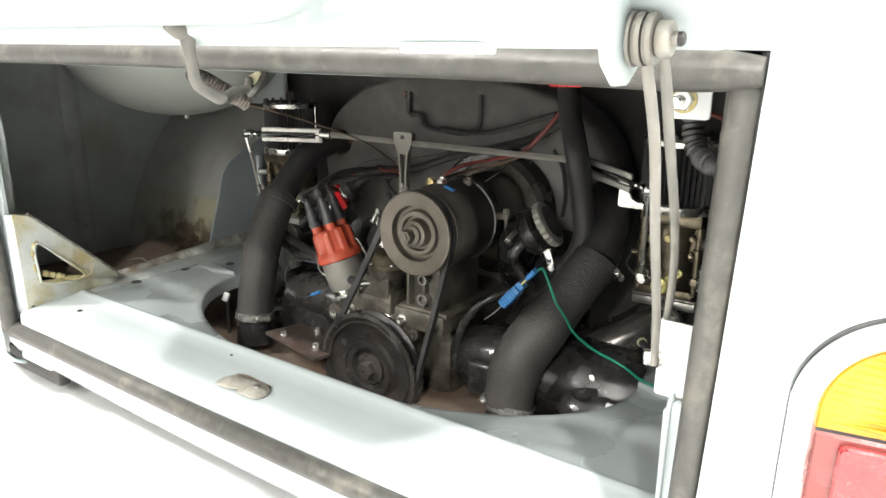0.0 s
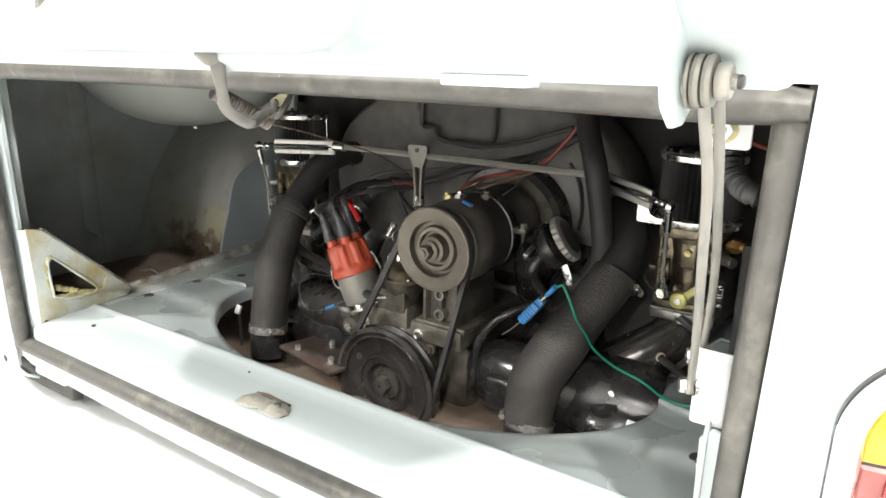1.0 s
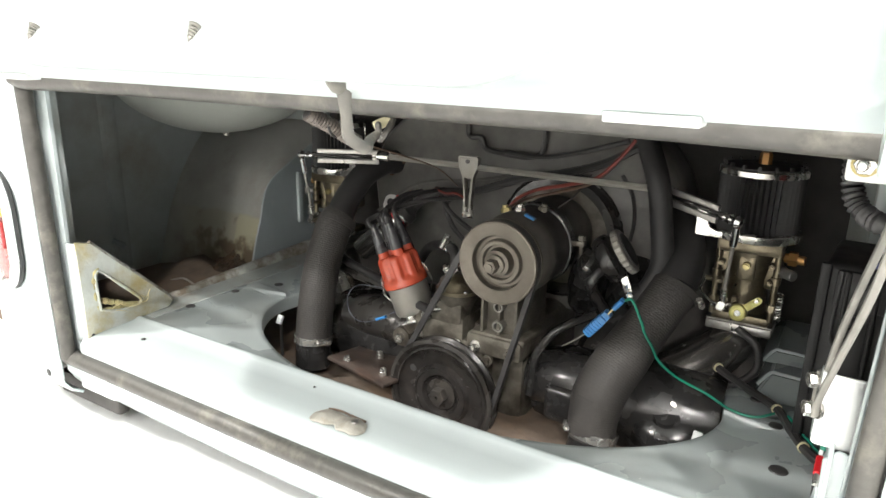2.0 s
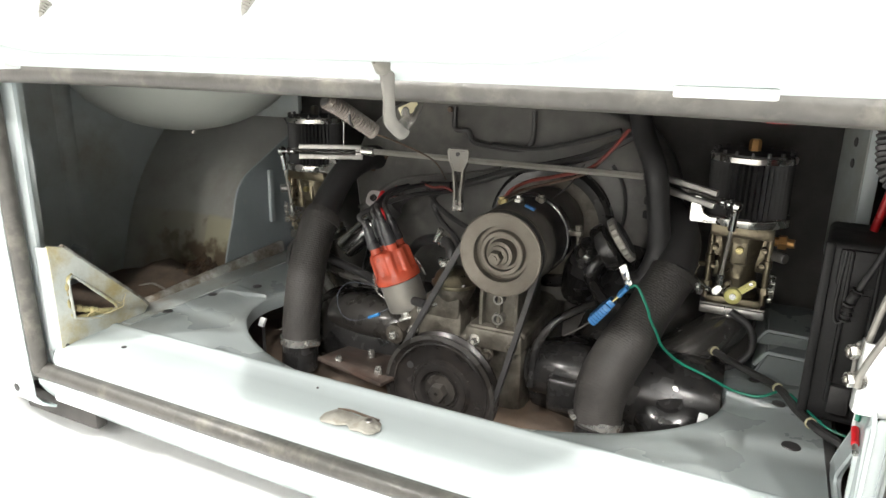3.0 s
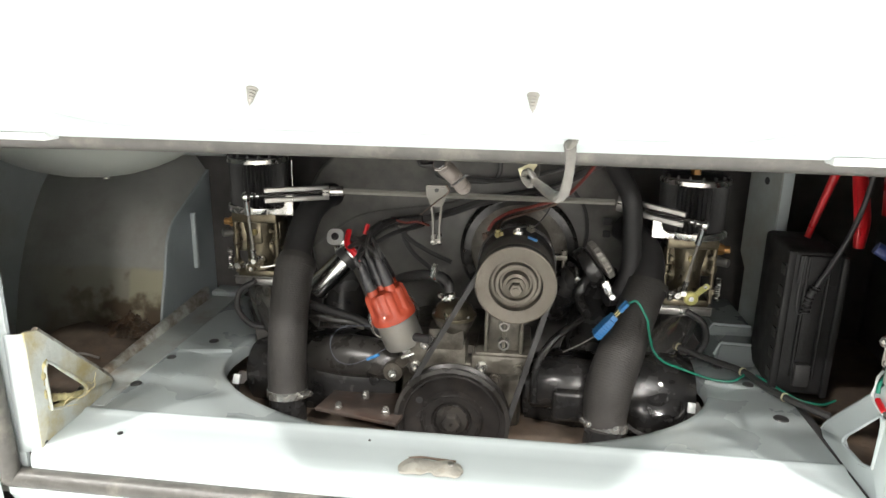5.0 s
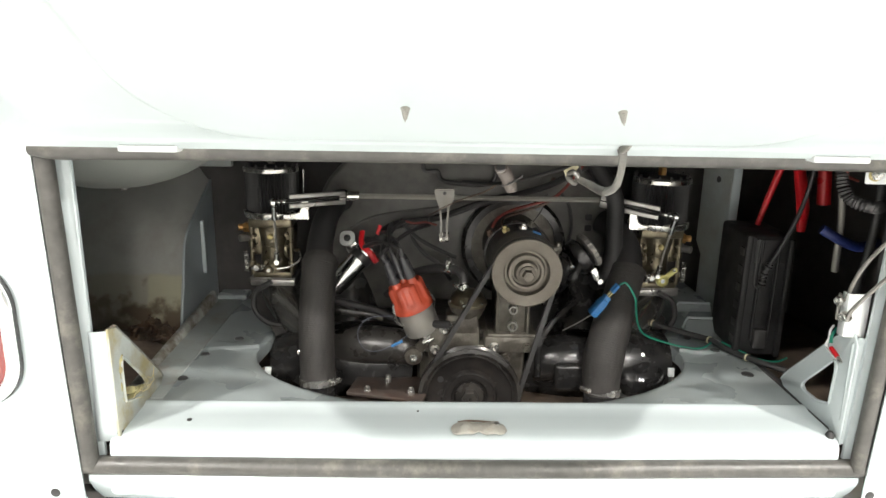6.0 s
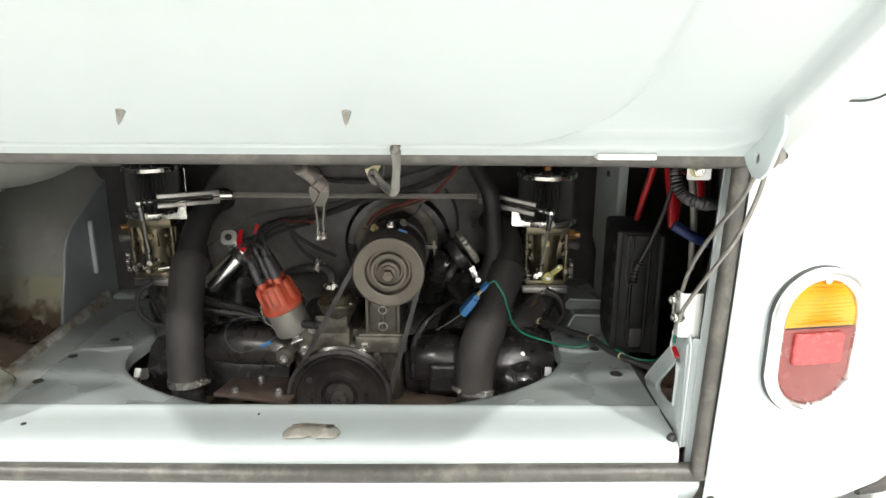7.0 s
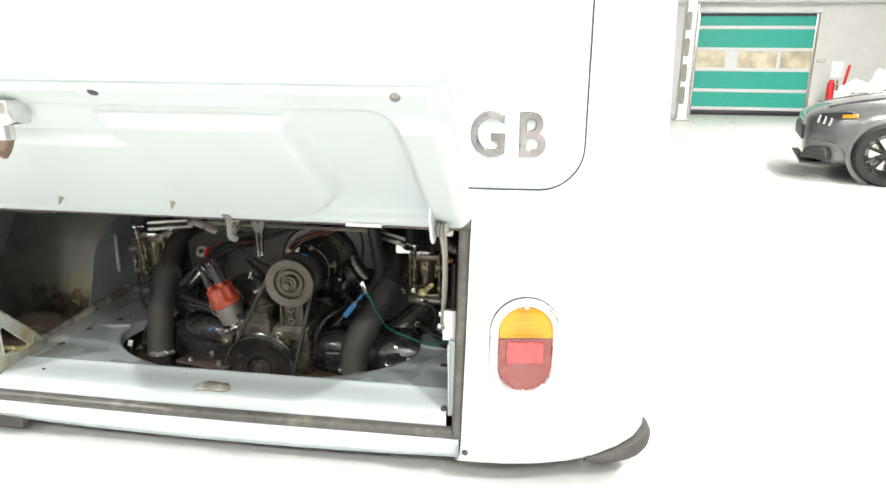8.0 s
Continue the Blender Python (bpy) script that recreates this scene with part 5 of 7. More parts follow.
def engine():
    ob = thing("engine", "oily air-cooled flat four engine block", "engine", at=pose(0, 0.42, 0.48))
    inv = ob.matrix_world.inverted()

    def add(name, bm, material, label="", parent=None, sharp=40):
        return part(name, moved(bm, inv), material, parent or ob, label, sharp)

    case = add("crankcase", box(-0.095, 0.115, 0.335, 0.58, 0.50, 0.690, 0.018), CASE, "oily cast engine case")
    add("oil_pump_housing", box(-0.060, 0.060, 0.300, 0.36, 0.50, 0.672, 0.014), CASE, "", case)
    add("bearing_boss", rod((0.003, 0.315, 0.588), (0.003, 0.285, 0.588), 0.062, 28, edge=0.004), CASE, "", case)
    add("stand_seat", box(0.030, 0.125, 0.295, 0.40, 0.655, 0.688, 0.006), CASE, "", case)
    add("pump_seat", box(-0.075, 0.022, 0.300, 0.37, 0.640, 0.705, 0.008), CASE, "", case)
    for x, y, z in ((-0.062, 0.298, 0.660), (0.048, 0.293, 0.668), (0.108, 0.293, 0.668), (-0.045, 0.298, 0.70), (0.012, 0.298, 0.66), (0.070, 0.293, 0.648), (-0.082, 0.33, 0.65)):
        add("case_nut", merged(rod((x, y + 0.006, z), (x, y - 0.001, z), 0.0095, 14, edge=0.001), hexnut((x, y, z), (x, y - 0.008, z), 0.0072)), ZINC if x < 0.05 else CASE, "", case)
    for k in range(7):
        add("cast_rib", box(-0.065 + 0.013 * k, -0.061 + 0.013 * k, 0.297, 0.33, 0.605, 0.640, 0.001), CASE, "", case)
    # pedestal of the alternator with its cast ribs and lug
    stand = add("alternator_stand", merged(box(0.052, 0.114, 0.315, 0.42, 0.684, 0.775, 0.008), box(0.036, 0.128, 0.300, 0.43, 0.680, 0.692, 0.004)), CASE, "grey cast alternator stand")
    for x in (0.053, 0.082, 0.110):
        add("stand_rib", box(x - 0.003, x + 0.003, 0.303, 0.34, 0.690, 0.775, 0.002), CASE, "", stand)
    for z, r in ((0.706, 0.0092), (0.738, 0.0082)):
        add("lug", lathe([(r * 0.66, 0), (r, 0), (r, 0.014), (r * 0.66, 0.014)], (0.082, 0.314, z), (0.082, 0, z), 18, closed=True), ALLOY, "", stand)
    # cylinder tins
    for x0, x1 in ((-0.375, -0.11), (0.125, 0.400)):
        tin = add("cylinder_cover", tube([(x0, 0.42, 0.575), (x0 + (x1 - x0) * 0.3, 0.41, 0.585), (x0 + (x1 - x0) * 0.7, 0.405, 0.590), (x1, 0.41, 0.585)], [0.06, 0.076, 0.080, 0.07], 28, 6), BLACK_GLOSS, "glossy black cylinder tin")
        for f in (0.2, 0.5, 0.8):
            x = x0 + (x1 - x0) * f
            add("tin_screw", lathe([(0.006, 0), (0.005, 0.003), (0, 0.004)], (x, 0.345, 0.632), (x, 0, 0.78), 10), ZINC, "", tin)
    add("front_tin", merged(tube([(0.130, 0.360, 0.612), (0.180, 0.352, 0.622), (0.235, 0.355, 0.616), (0.280, 0.365, 0.600)], [0.040, 0.046, 0.048, 0.044], 24, 6),
                            box(0.165, 0.228, 0.296, 0.32, 0.575, 0.632, 0.010, 3)), BLACK_GLOSS, "glossy black rear tinware")
    dome = add("cover_dome", lathe([(0, 0.040), (0.018, 0.039), (0.022, 0.034), (0.036, 0.032), (0.047, 0.026), (0.056, 0.014), (0.060, 0.002), (0.066, 0.0), (0.068, -0.004), (0.068, -0.05)], (0.338, 0.362, 0.592), (0.350, -0.2, 1.25), 36), BLACK_GLOSS, "domed glossy black cover")
    for t in (0.4, 1.9, 3.4, 5.0):
        p = Vector((0.338, 0.362, 0.592)) + Vector((0.064 * math.cos(t), 0.048 * math.sin(t), 0.042 * math.sin(t)))
        add("cover_screw", lathe([(0.005, 0), (0.0045, 0.004), (0.002, 0.0055), (0, 0.005)], p, p + Vector((0, -0.6, 0.75)), 10), CASE, "", dome)
    add("riser_pipe", tube([(-0.300, 0.375, 0.722), (-0.262, 0.360, 0.718), (-0.215, 0.358, 0.711), (-0.172, 0.360, 0.706)], 0.0085, 12, 6), OIL_BLACK, "oily dark cross pipe")
    add("pipe_bolt", hexnut((-0.172, 0.358, 0.706), (-0.160, 0.357, 0.704), 0.010), CASE)
    add("heat_riser", tube([(-0.25, 0.375, 0.630), (-0.19, 0.355, 0.645), (-0.125, 0.345, 0.645), (-0.10, 0.350, 0.63)], [0.036, 0.038, 0.034, 0.028], 20, 8), OIL_BLACK, "dark intake pre-heat pipe")
    # the tin that closes the gap round the engine
    xs = [-0.62, -0.55, -0.447, -0.418, -0.36, -0.2, 0.0, 0.2, 0.36, 0.425, 0.449, 0.55, 0.63]
    ys = [0.085, 0.2, 0.3, 0.420, 0.474, 0.55, 0.62]
    tin_rows = [[(x, y, 0.540 + 0.003 * noise.noise((x * 9, y * 9, 0))) for x in xs] for y in ys]
    thicken(add("engine_tin", grid_mesh(tin_rows, lambda i, j: i == 3 and j in (2, 9)), GRIME, "grimy brown tin round the engine"), 0.003)
    # White tabs added for bright spots at the cut-out's edge, on added stems.
    for x, y in ((-0.372, 0.292), (0.388, 0.302)):
        add("bright_spot_tab", moved(box(-0.006, 0.006, -0.003, 0.003, -0.008, 0.009, 0.0015), pose(x, y, 0.616, -25, 6, 0)), WHITE, "small white tab added for a bright spot")
        add("tab_stem", rod((x, y + 0.002, 0.54), (x, y + 0.002, 0.610), 0.003, 8), BLACK)
    add("pulley_tin", moved(box(-0.070, 0.072, -0.050, 0.060, -0.005, 0.002, 0.002), pose(-0.145, 0.290, 0.588, -4, 2, -10)), DARK_RUST, "rusty brown tin beside the pulley")
    for x, y in ((-0.185, 0.262), (-0.105, 0.258), (-0.150, 0.31)):
        add("tin_bolt", merged(rod((x, y, 0.582), (x, y, 0.597), 0.0065, 12, edge=0.001), hexnut((x, y, 0.595), (x, y, 0.602), 0.0055)), ZINC)
    # crankshaft pulley
    c = (0.003, 0.290, 0.582)
    pulley = add("crank_pulley", lathe([(0.055, 0.0), (0.088, 0.004), (0.0945, 0.006), (0.0945, 0.0095), (0.083, 0.016), (0.083, 0.019), (0.0945, 0.0255), (0.0945, 0.0295), (0.0885, 0.031), (0.082, 0.027), (0.074, 0.0225),
                                        (0.052, 0.021), (0.048, 0.0265), (0.040, 0.028), (0.034, 0.0265), (0.030, 0.020), (0.026, 0.019), (0, 0.019)], c, (0.003, 0, 0.582), 56), ENAMEL, "black enamelled crankshaft pulley", sharp=30)
    add("pulley_rim", lathe([(0.0885, 0.0312), (0.0950, 0.0298), (0.0952, 0.0270), (0.0945, 0.0255)], c, (0.003, 0, 0.582), 56), OIL_BLACK, "oily rim", pulley)
    add("pulley_bolt", merged(lathe([(0.026, 0.018), (0.026, 0.023), (0.018, 0.025), (0, 0.025)], c, (0.003, 0, 0.582), 24), hexnut((0.003, 0.266, 0.582), (0.003, 0.252, 0.582), 0.015, 0.2)), OIL_BLACK, "grimy brown pulley bolt", pulley)
    for r, w in ((0.0800, 0.0022), (0.0455, 0.0016)):
        y = 0.2635 if r > 0.06 else 0.2625
        add("pulley_ring", lathe([(r - w, 0), (r - w * 0.5, 0.002), (r + w * 0.5, 0.002), (r + w, 0)], (0.003, y, 0.582), (0.003, 0, 0.582), 56, closed=True), ENAMEL, "worn raised ring", pulley)
    add("timing_notch", rod((-0.051, 0.2695, 0.6145), (-0.051, 0.2675, 0.6145), 0.006, 12), BLACK, "", pulley)
    add("dipstick_tube", tube([(0.135, 0.315, 0.60), (0.138, 0.325, 0.66), (0.158, 0.332, 0.700), (0.180, 0.345, 0.718), (0.212, 0.372, 0.733)], 0.0068, 10, 8), BLACK_GLOSS, "dark grey steel pipe")
    add("oil_cap_pipe", tube([(0.165, 0.46, 0.72), (0.178, 0.42, 0.765), (0.192, 0.395, 0.795), (0.203, 0.388, 0.812)], [0.03, 0.030, 0.027, 0.026], 20, 8), BLACK_GLOSS, "black oil filler neck")
    return ob


engine()


def oil_filler():
    ob = thing("oil_filler_cap", "black oil filler with a knurled grey cap edge", "cap")
    p0, p1 = Vector((0.217, 0.397, 0.815)), Vector((0.249, 0.403, 0.837))
    way = (p1 - p0).normalized()
    m, _ = axis_frame(p0, p1)
    part("neck", lathe([(0, 0), (0.033, 0), (0.037, 0.006), (0.037, 0.020), (0.032, 0.024), (0, 0.024)], p0 - way * 0.01, p1, 28), BLACK_GLOSS, ob)
    bm = bmesh.new()
    n = 44
    rings = []
    for r, h in ((0.0, 0.033), (0.028, 0.033), (0.0332, 0.0315), (0.0345, 0.0295), (0.0345, 0.0215), (0.029, 0.0195)):
        if r == 0:
            rings.append([bm.verts.new(m @ Vector((0, 0, h)))] * n)
        else:
            rings.append([bm.verts.new(m @ Vector(((r + (0.0016 if k % 2 and r > 0.033 else 0)) * math.cos(2 * math.pi * k / n), (r + (0.0016 if k % 2 and r > 0.033 else 0)) * math.sin(2 * math.pi * k / n), h))) for k in range(n)])
    for a, b in zip(rings, rings[1:]):
        for k in range(n):
            f = list(dict.fromkeys([a[k], a[(k + 1) % n], b[(k + 1) % n], b[k]]))
            if len(f) > 2:
                bm.faces.new(f)
    part("cap", bm, STAY, ob, "knurled grey cap", sharp=20)
    part("cap_face", lathe([(0, 0.0345), (0.026, 0.0345), (0.0275, 0.0325)], p0, p1, 32), BLACK, ob, "black cap face")
    part("breather", tube([(0.225, 0.385, 0.815), (0.205, 0.365, 0.790), (0.205, 0.375, 0.765), (0.222, 0.385, 0.735)], 0.010, 12, 6), BLACK_GLOSS, ob)
    part("hinge_clip", moved(box(-0.004, 0.004, -0.016, 0.016, -0.004, 0.004, 0.001), pose(0.197, 0.368, 0.812, 20, 30, 10)), ZINC, ob)


oil_filler()


def alternator():
    ob = thing("alternator", "grimy cylindrical dynamo with a dull ringed pulley", "dynamo")
    cx, cz = 0.097, 0.822
    far = (cx, -1, cz)
    part("body", lathe([(0, 0), (0.056, 0), (0.062, 0.006), (0.063, 0.03), (0.0615, 0.032), (0.0615, 0.15), (0.063, 0.152), (0.063, 0.175), (0.058, 0.190), (0.045, 0.200), (0, 0.200)], (cx, 0.490, cz), far, 40), DYNAMO, ob, "dusty black dynamo body")
    part("strap", lathe([(0.0635, 0), (0.066, 0.001), (0.066, 0.020), (0.0635, 0.021)], (cx, 0.400, cz), far, 40, closed=True), BLACK_GLOSS, ob)
    part("strap_bolt", merged(box(cx + 0.060, cx + 0.084, 0.382, 0.396, cz + 0.008, cz + 0.017, 0.002), rod((cx + 0.078, 0.389, cz - 0.006), (cx + 0.078, 0.389, cz + 0.022), 0.0032, 10), hexnut((cx + 0.078, 0.389, cz + 0.017), (cx + 0.078, 0.389, cz + 0.024), 0.0058)), CASE, ob)
    pulley = part("pulley", lathe([(0, 0.0), (0.060, 0.0), (0.0618, 0.002), (0.0618, 0.006), (0.053, 0.0125), (0.053, 0.0150), (0.0618, 0.0215), (0.0624, 0.0240), (0.0615, 0.0265), (0.0590, 0.0270), (0.0560, 0.0258), (0.0430, 0.0250), (0.0410, 0.0240),
                                   (0.0400, 0.0130), (0.0380, 0.0115), (0.0345, 0.0115), (0.0335, 0.0125), (0.0325, 0.0190), (0.0310, 0.0200), (0.0265, 0.0200), (0.0255, 0.0190), (0.0250, 0.0130), (0.0215, 0.0130), (0.0205, 0.0150), (0.0195, 0.0270), (0.0150, 0.0290), (0, 0.0290)],
                                  (cx, 0.284, cz), far, 56), PULLEY, ob, "dull ringed pulley", sharp=28)
    part("shaft_nut", merged(lathe([(0.0150, 0), (0.0150, 0.006), (0.0120, 0.008), (0, 0.008)], (cx, 0.256, cz), far, 20), hexnut((cx, 0.250, cz), (cx, 0.236, cz), 0.0105, 0.25), rod((cx, 0.25, cz), (cx, 0.234, cz), 0.0048, 10)), PULLEY, pulley)
    # terminals on top of the body
    for dx, dy, m in ((-0.030, 0.345, BRASS), (-0.052, 0.40, RUST_STEEL), (0.0, 0.33, ZINC), (0.02, 0.37, CASE)):
        z = cz + math.sqrt(0.0615 ** 2 - dx ** 2)
        part("terminal", merged(rod((cx + dx, dy, z - 0.003), (cx + dx * 1.1, dy, z + 0.012), 0.0045, 10), hexnut((cx + dx, dy, z + 0.002), (cx + dx * 1.05, dy, z + 0.008), 0.008)), m, ob)
    part("blue_mark", moved(box(-0.008, 0.008, -0.004, 0.004, 0, 0.004, 0.001), pose(cx + 0.022, 0.315, cz + 0.059, 0, 20, 0)), BLUE, ob)


alternator()


def fan_belt():
    (ax, az, ar), (bx, bz, br) = (0.097, 0.822, 0.057), (0.003, 0.582, 0.087)
    d = math.hypot(bx - ax, bz - az)
    base = math.atan2(bz - az, bx - ax)
    off = math.acos((ar - br) / d)
    run = []
    for k in range(25):
        t = base + off + (2 * math.pi - 2 * off) * k / 24
        run.append((ax + ar * math.cos(t), 0.271, az + ar * math.sin(t)))
    for k in range(25):
        t = base - off + 2 * off * k / 24
        run.append((bx + br * math.cos(t), 0.271, bz + br * math.sin(t)))
    run.append(run[0])
    dense = []
    for p, q in zip(run, run[1:]):
        n = max(1, int((Vector(q) - Vector(p)).length / 0.02))
        dense += [Vector(p).lerp(Vector(q), j / n) for j in range(n)]
    bm = bmesh.new()
    rings = []
    n = len(dense)
    for i, p in enumerate(dense):
        t = (dense[(i + 1) % n] - dense[i - 1]).normalized()
        out = Vector((0, 1, 0)).cross(t)
        rings.append([bm.verts.new(p + out * a + Vector((0, 1, 0)) * b) for a, b in ((0.0045, 0.0055), (0.0045, -0.0055), (-0.0035, -0.0035), (-0.0035, 0.0035))])
    for i in range(n):
        a, b = rings[i], rings[(i + 1) % n]
        for k in range(4):
            bm.faces.new([a[k], a[(k + 1) % 4], b[(k + 1) % 4], b[k]])
    tagged(part("fan_belt", bm, BLACK), "worn black rubber V-belt round the two pulleys", "belt")


fan_belt()


def distributor():
    ob = thing("distributor", "grey distributor with a bright red cap and black leads", "distributor")
    base, up = Vector((-0.080, 0.325, 0.680)), Vector((-0.360, -0.06, 0.93)).normalized()
    m, _ = axis_frame(base, base + up)
    top = base + up

    def along(h):
        return base + up * h
    part("body", lathe([(0, -0.03), (0.014, -0.03), (0.014, 0.004), (0.024, 0.006), (0.0325, 0.010), (0.034, 0.014), (0.034, 0.052), (0.0335, 0.054), (0.0335, 0.060), (0, 0.060)], base, top, 36), STAY, ob, "dull grey distributor body")
    part("clamp", merged(moved(box(-0.020, 0.034, -0.012, 0.012, -0.004, 0.002, 0.002), m), hexnut(m @ Vector((0.026, 0, 0.002)), m @ Vector((0.026, 0, 0.010)), 0.007)), ZINC, ob)
    # moulded cap: a ledge, then deep upright flutes
    n = 96
    bm = bmesh.new()
    rings = []
    for r, h, deep in ((0.034, 0.058, 0), (0.0375, 0.060, 0), (0.0380, 0.066, 0), (0.0375, 0.071, 0.02), (0.0362, 0.075, 0.7), (0.0358, 0.079, 1), (0.0350, 0.102, 1), (0.0340, 0.108, 0.9), (0.031, 0.112, 0.6), (0.022, 0.1135, 0.1)):
        ring = []
        for k in range(n):
            t = 2 * math.pi * k / n
            wave = min(max(0.5 + 1.3 * math.cos(8 * t + 0.9), 0.0), 1.0)
            f = 1 - 0.125 * deep * wave
            ring.append(bm.verts.new(m @ Vector((r * f * math.cos(t), r * f * math.sin(t), h))))
        rings.append(ring)
    for a, b in zip(rings, rings[1:]):
        for k in range(n):
            bm.faces.new([a[k], a[(k + 1) % n], b[(k + 1) % n], b[k]])
    bm.faces.new(rings[-1])
    cap = part("cap", bm, RED_CAP, ob, "bright red moulded cap with upright flutes", sharp=55)
    # spring clips
    for t in (1.95, 5.05):
        pts = [m @ Vector(((0.036 + d) * math.cos(t), (0.036 + d) * math.sin(t), h)) for d, h in ((-0.003, 0.035), (0.006, 0.050), (0.005, 0.066), (0.002, 0.080), (-0.003, 0.086))]
        part("spring_clip", tube(pts, 0.0016, 6, 5, flat=2.0), ZINC, ob)
    # towers with boots and leads
    ends = [(-0.170, 0.435, 0.850), (-0.120, 0.470, 0.870), (-0.075, 0.460, 0.862), (-0.205, 0.430, 0.822), (-0.150, 0.440, 0.868)]
    spots = [(0.021, 2.3), (0.021, 3.85), (0.021, 5.45), (0.021, 0.75), (0.0, 0.0)]
    for (r, t), end in zip(spots, ends):
        p = m @ Vector((r * math.cos(t), r * math.sin(t), 0.110))
        part("tower", lathe([(0.0095, 0), (0.0085, 0.012), (0.0085, 0.017), (0, 0.017)], p, p + up, 14), RED_CAP, cap)
        q = p + up * 0.012
        part("boot", lathe([(0.0100, 0), (0.0106, 0.003), (0.0096, 0.012), (0.0082, 0.026), (0.0062, 0.040), (0.0048, 0.050), (0, 0.050)], q, q + up, 14), BOOT, ob, "black rubber boot")
        s = q + up * 0.040
        mid = s.lerp(Vector(end), 0.5) + up * 0.02
        part("ignition_lead", tube([s, s + up * 0.02, mid, end], 0.0042, 8, 8), BLACK, ob)
    # vacuum capsule and thin earth wire loop
    part("hold_down_lug", merged(lathe([(0.008, 0), (0.0165, 0), (0.0175, 0.003), (0.0165, 0.012), (0.008, 0.013)], (-0.102, 0.318, 0.642), (-0.102, 0, 0.642), 20, closed=True), moved(box(-0.012, 0.030, -0.006, 0.006, -0.010, 0.010, 0.004), pose(-0.086, 0.314, 0.662, 0, -50, 0))), CASE, ob)
    part("lug_bolt", hexnut((-0.102, 0.308, 0.642), (-0.102, 0.298, 0.642), 0.0085), ZINC, ob)
    part("points_wire", tube([along(0.012) + Vector((-0.02, -0.02, 0)), (-0.160, 0.290, 0.662), (-0.193, 0.288, 0.666), (-0.204, 0.290, 0.697), (-0.186, 0.294, 0.722), (-0.150, 0.300, 0.725), (-0.128, 0.308, 0.722)], 0.0006, 6, 8), THIN_BLUE, ob)
    part("wire_sleeve", rod((-0.122, 0.290, 0.680), (-0.142, 0.290, 0.670), 0.0026, 8), BLUE, ob, "blue crimp sleeve")


distributor()


def ignition_coil():
    ob = thing("ignition_coil", "shiny dark ignition coil on the fan housing", "coil")
    p0, p1 = Vector((-0.268, 0.408, 0.740)), Vector((-0.188, 0.452, 0.822))
    way = (p1 - p0).normalized()
    part("can", lathe([(0, 0), (0.018, 0.0), (0.0220, 0.006), (0.0220, 0.105), (0.0230, 0.107), (0.0230, 0.112), (0.020, 0.116), (0, 0.116)], p0, p1, 32), COIL, ob, "shiny steel can")
    part("band", lathe([(0.0223, 0), (0.0236, 0.001), (0.0236, 0.015), (0.0223, 0.016)], p0 + way * 0.078, p1, 32, closed=True), BLACK, ob, "black bracket band")
    part("cap", lathe([(0.022, 0), (0.020, 0.012), (0.012, 0.018), (0.009, 0.030), (0, 0.030)], p0 + way * 0.114, p1, 24), BLACK, ob)
    part("lead_boot", tube([p0 + way * 0.138, p0 + way * 0.158 + Vector((0.008, 0, 0.006)), p0 + way * 0.165 + Vector((0.03, 0.004, 0.012)), (-0.075, 0.462, 0.872)], [0.010, 0.010, 0.009, 0.007], 10, 8), BLACK, ob)
    part("red_strap", tube([p0 + way * 0.130 + Vector((-0.026, -0.004, 0.022)), p0 + way * 0.122 + Vector((-0.020, -0.020, 0.006)), p0 + way * 0.118 + Vector((0.000, -0.028, -0.008)), p0 + way * 0.112 + Vector((0.016, -0.024, -0.022))], 0.0042, 8, 6, flat=1.6), RED, ob, "red plastic strap")
    part("red_tip", rod(p0 + way * 0.135 + Vector((0.002, -0.018, 0.016)), p0 + way * 0.135 + Vector((0.008, -0.016, 0.034)), 0.004, 8), RED, ob)
    # lug with its hole
    m = pose(-0.242, 0.476, 0.827, -32) @ FRONT
    part("lug", plate(rounded(0.031, 0.031, 0.011), 0.006, m, circle(0.0070, 28), 0.001), LUG, ob, "bright lug with a hole")
    part("bush", lathe([(0.0030, 0.001), (0.0068, 0.001), (0.0068, 0.008), (0.0055, 0.009), (0.0030, 0.004)], m @ Vector((0, 0, 0)), m @ Vector((0, 0, 1)), 20, closed=True), BLACK, ob, "dark rubber bush")
    part("lug_arm", moved(box(-0.012, 0.012, -0.0015, 0.0015, -0.030, -0.012, 0.001), pose(-0.239, 0.4685, 0.831, 0, -20, 0)), ZINC, ob)


ignition_coil()


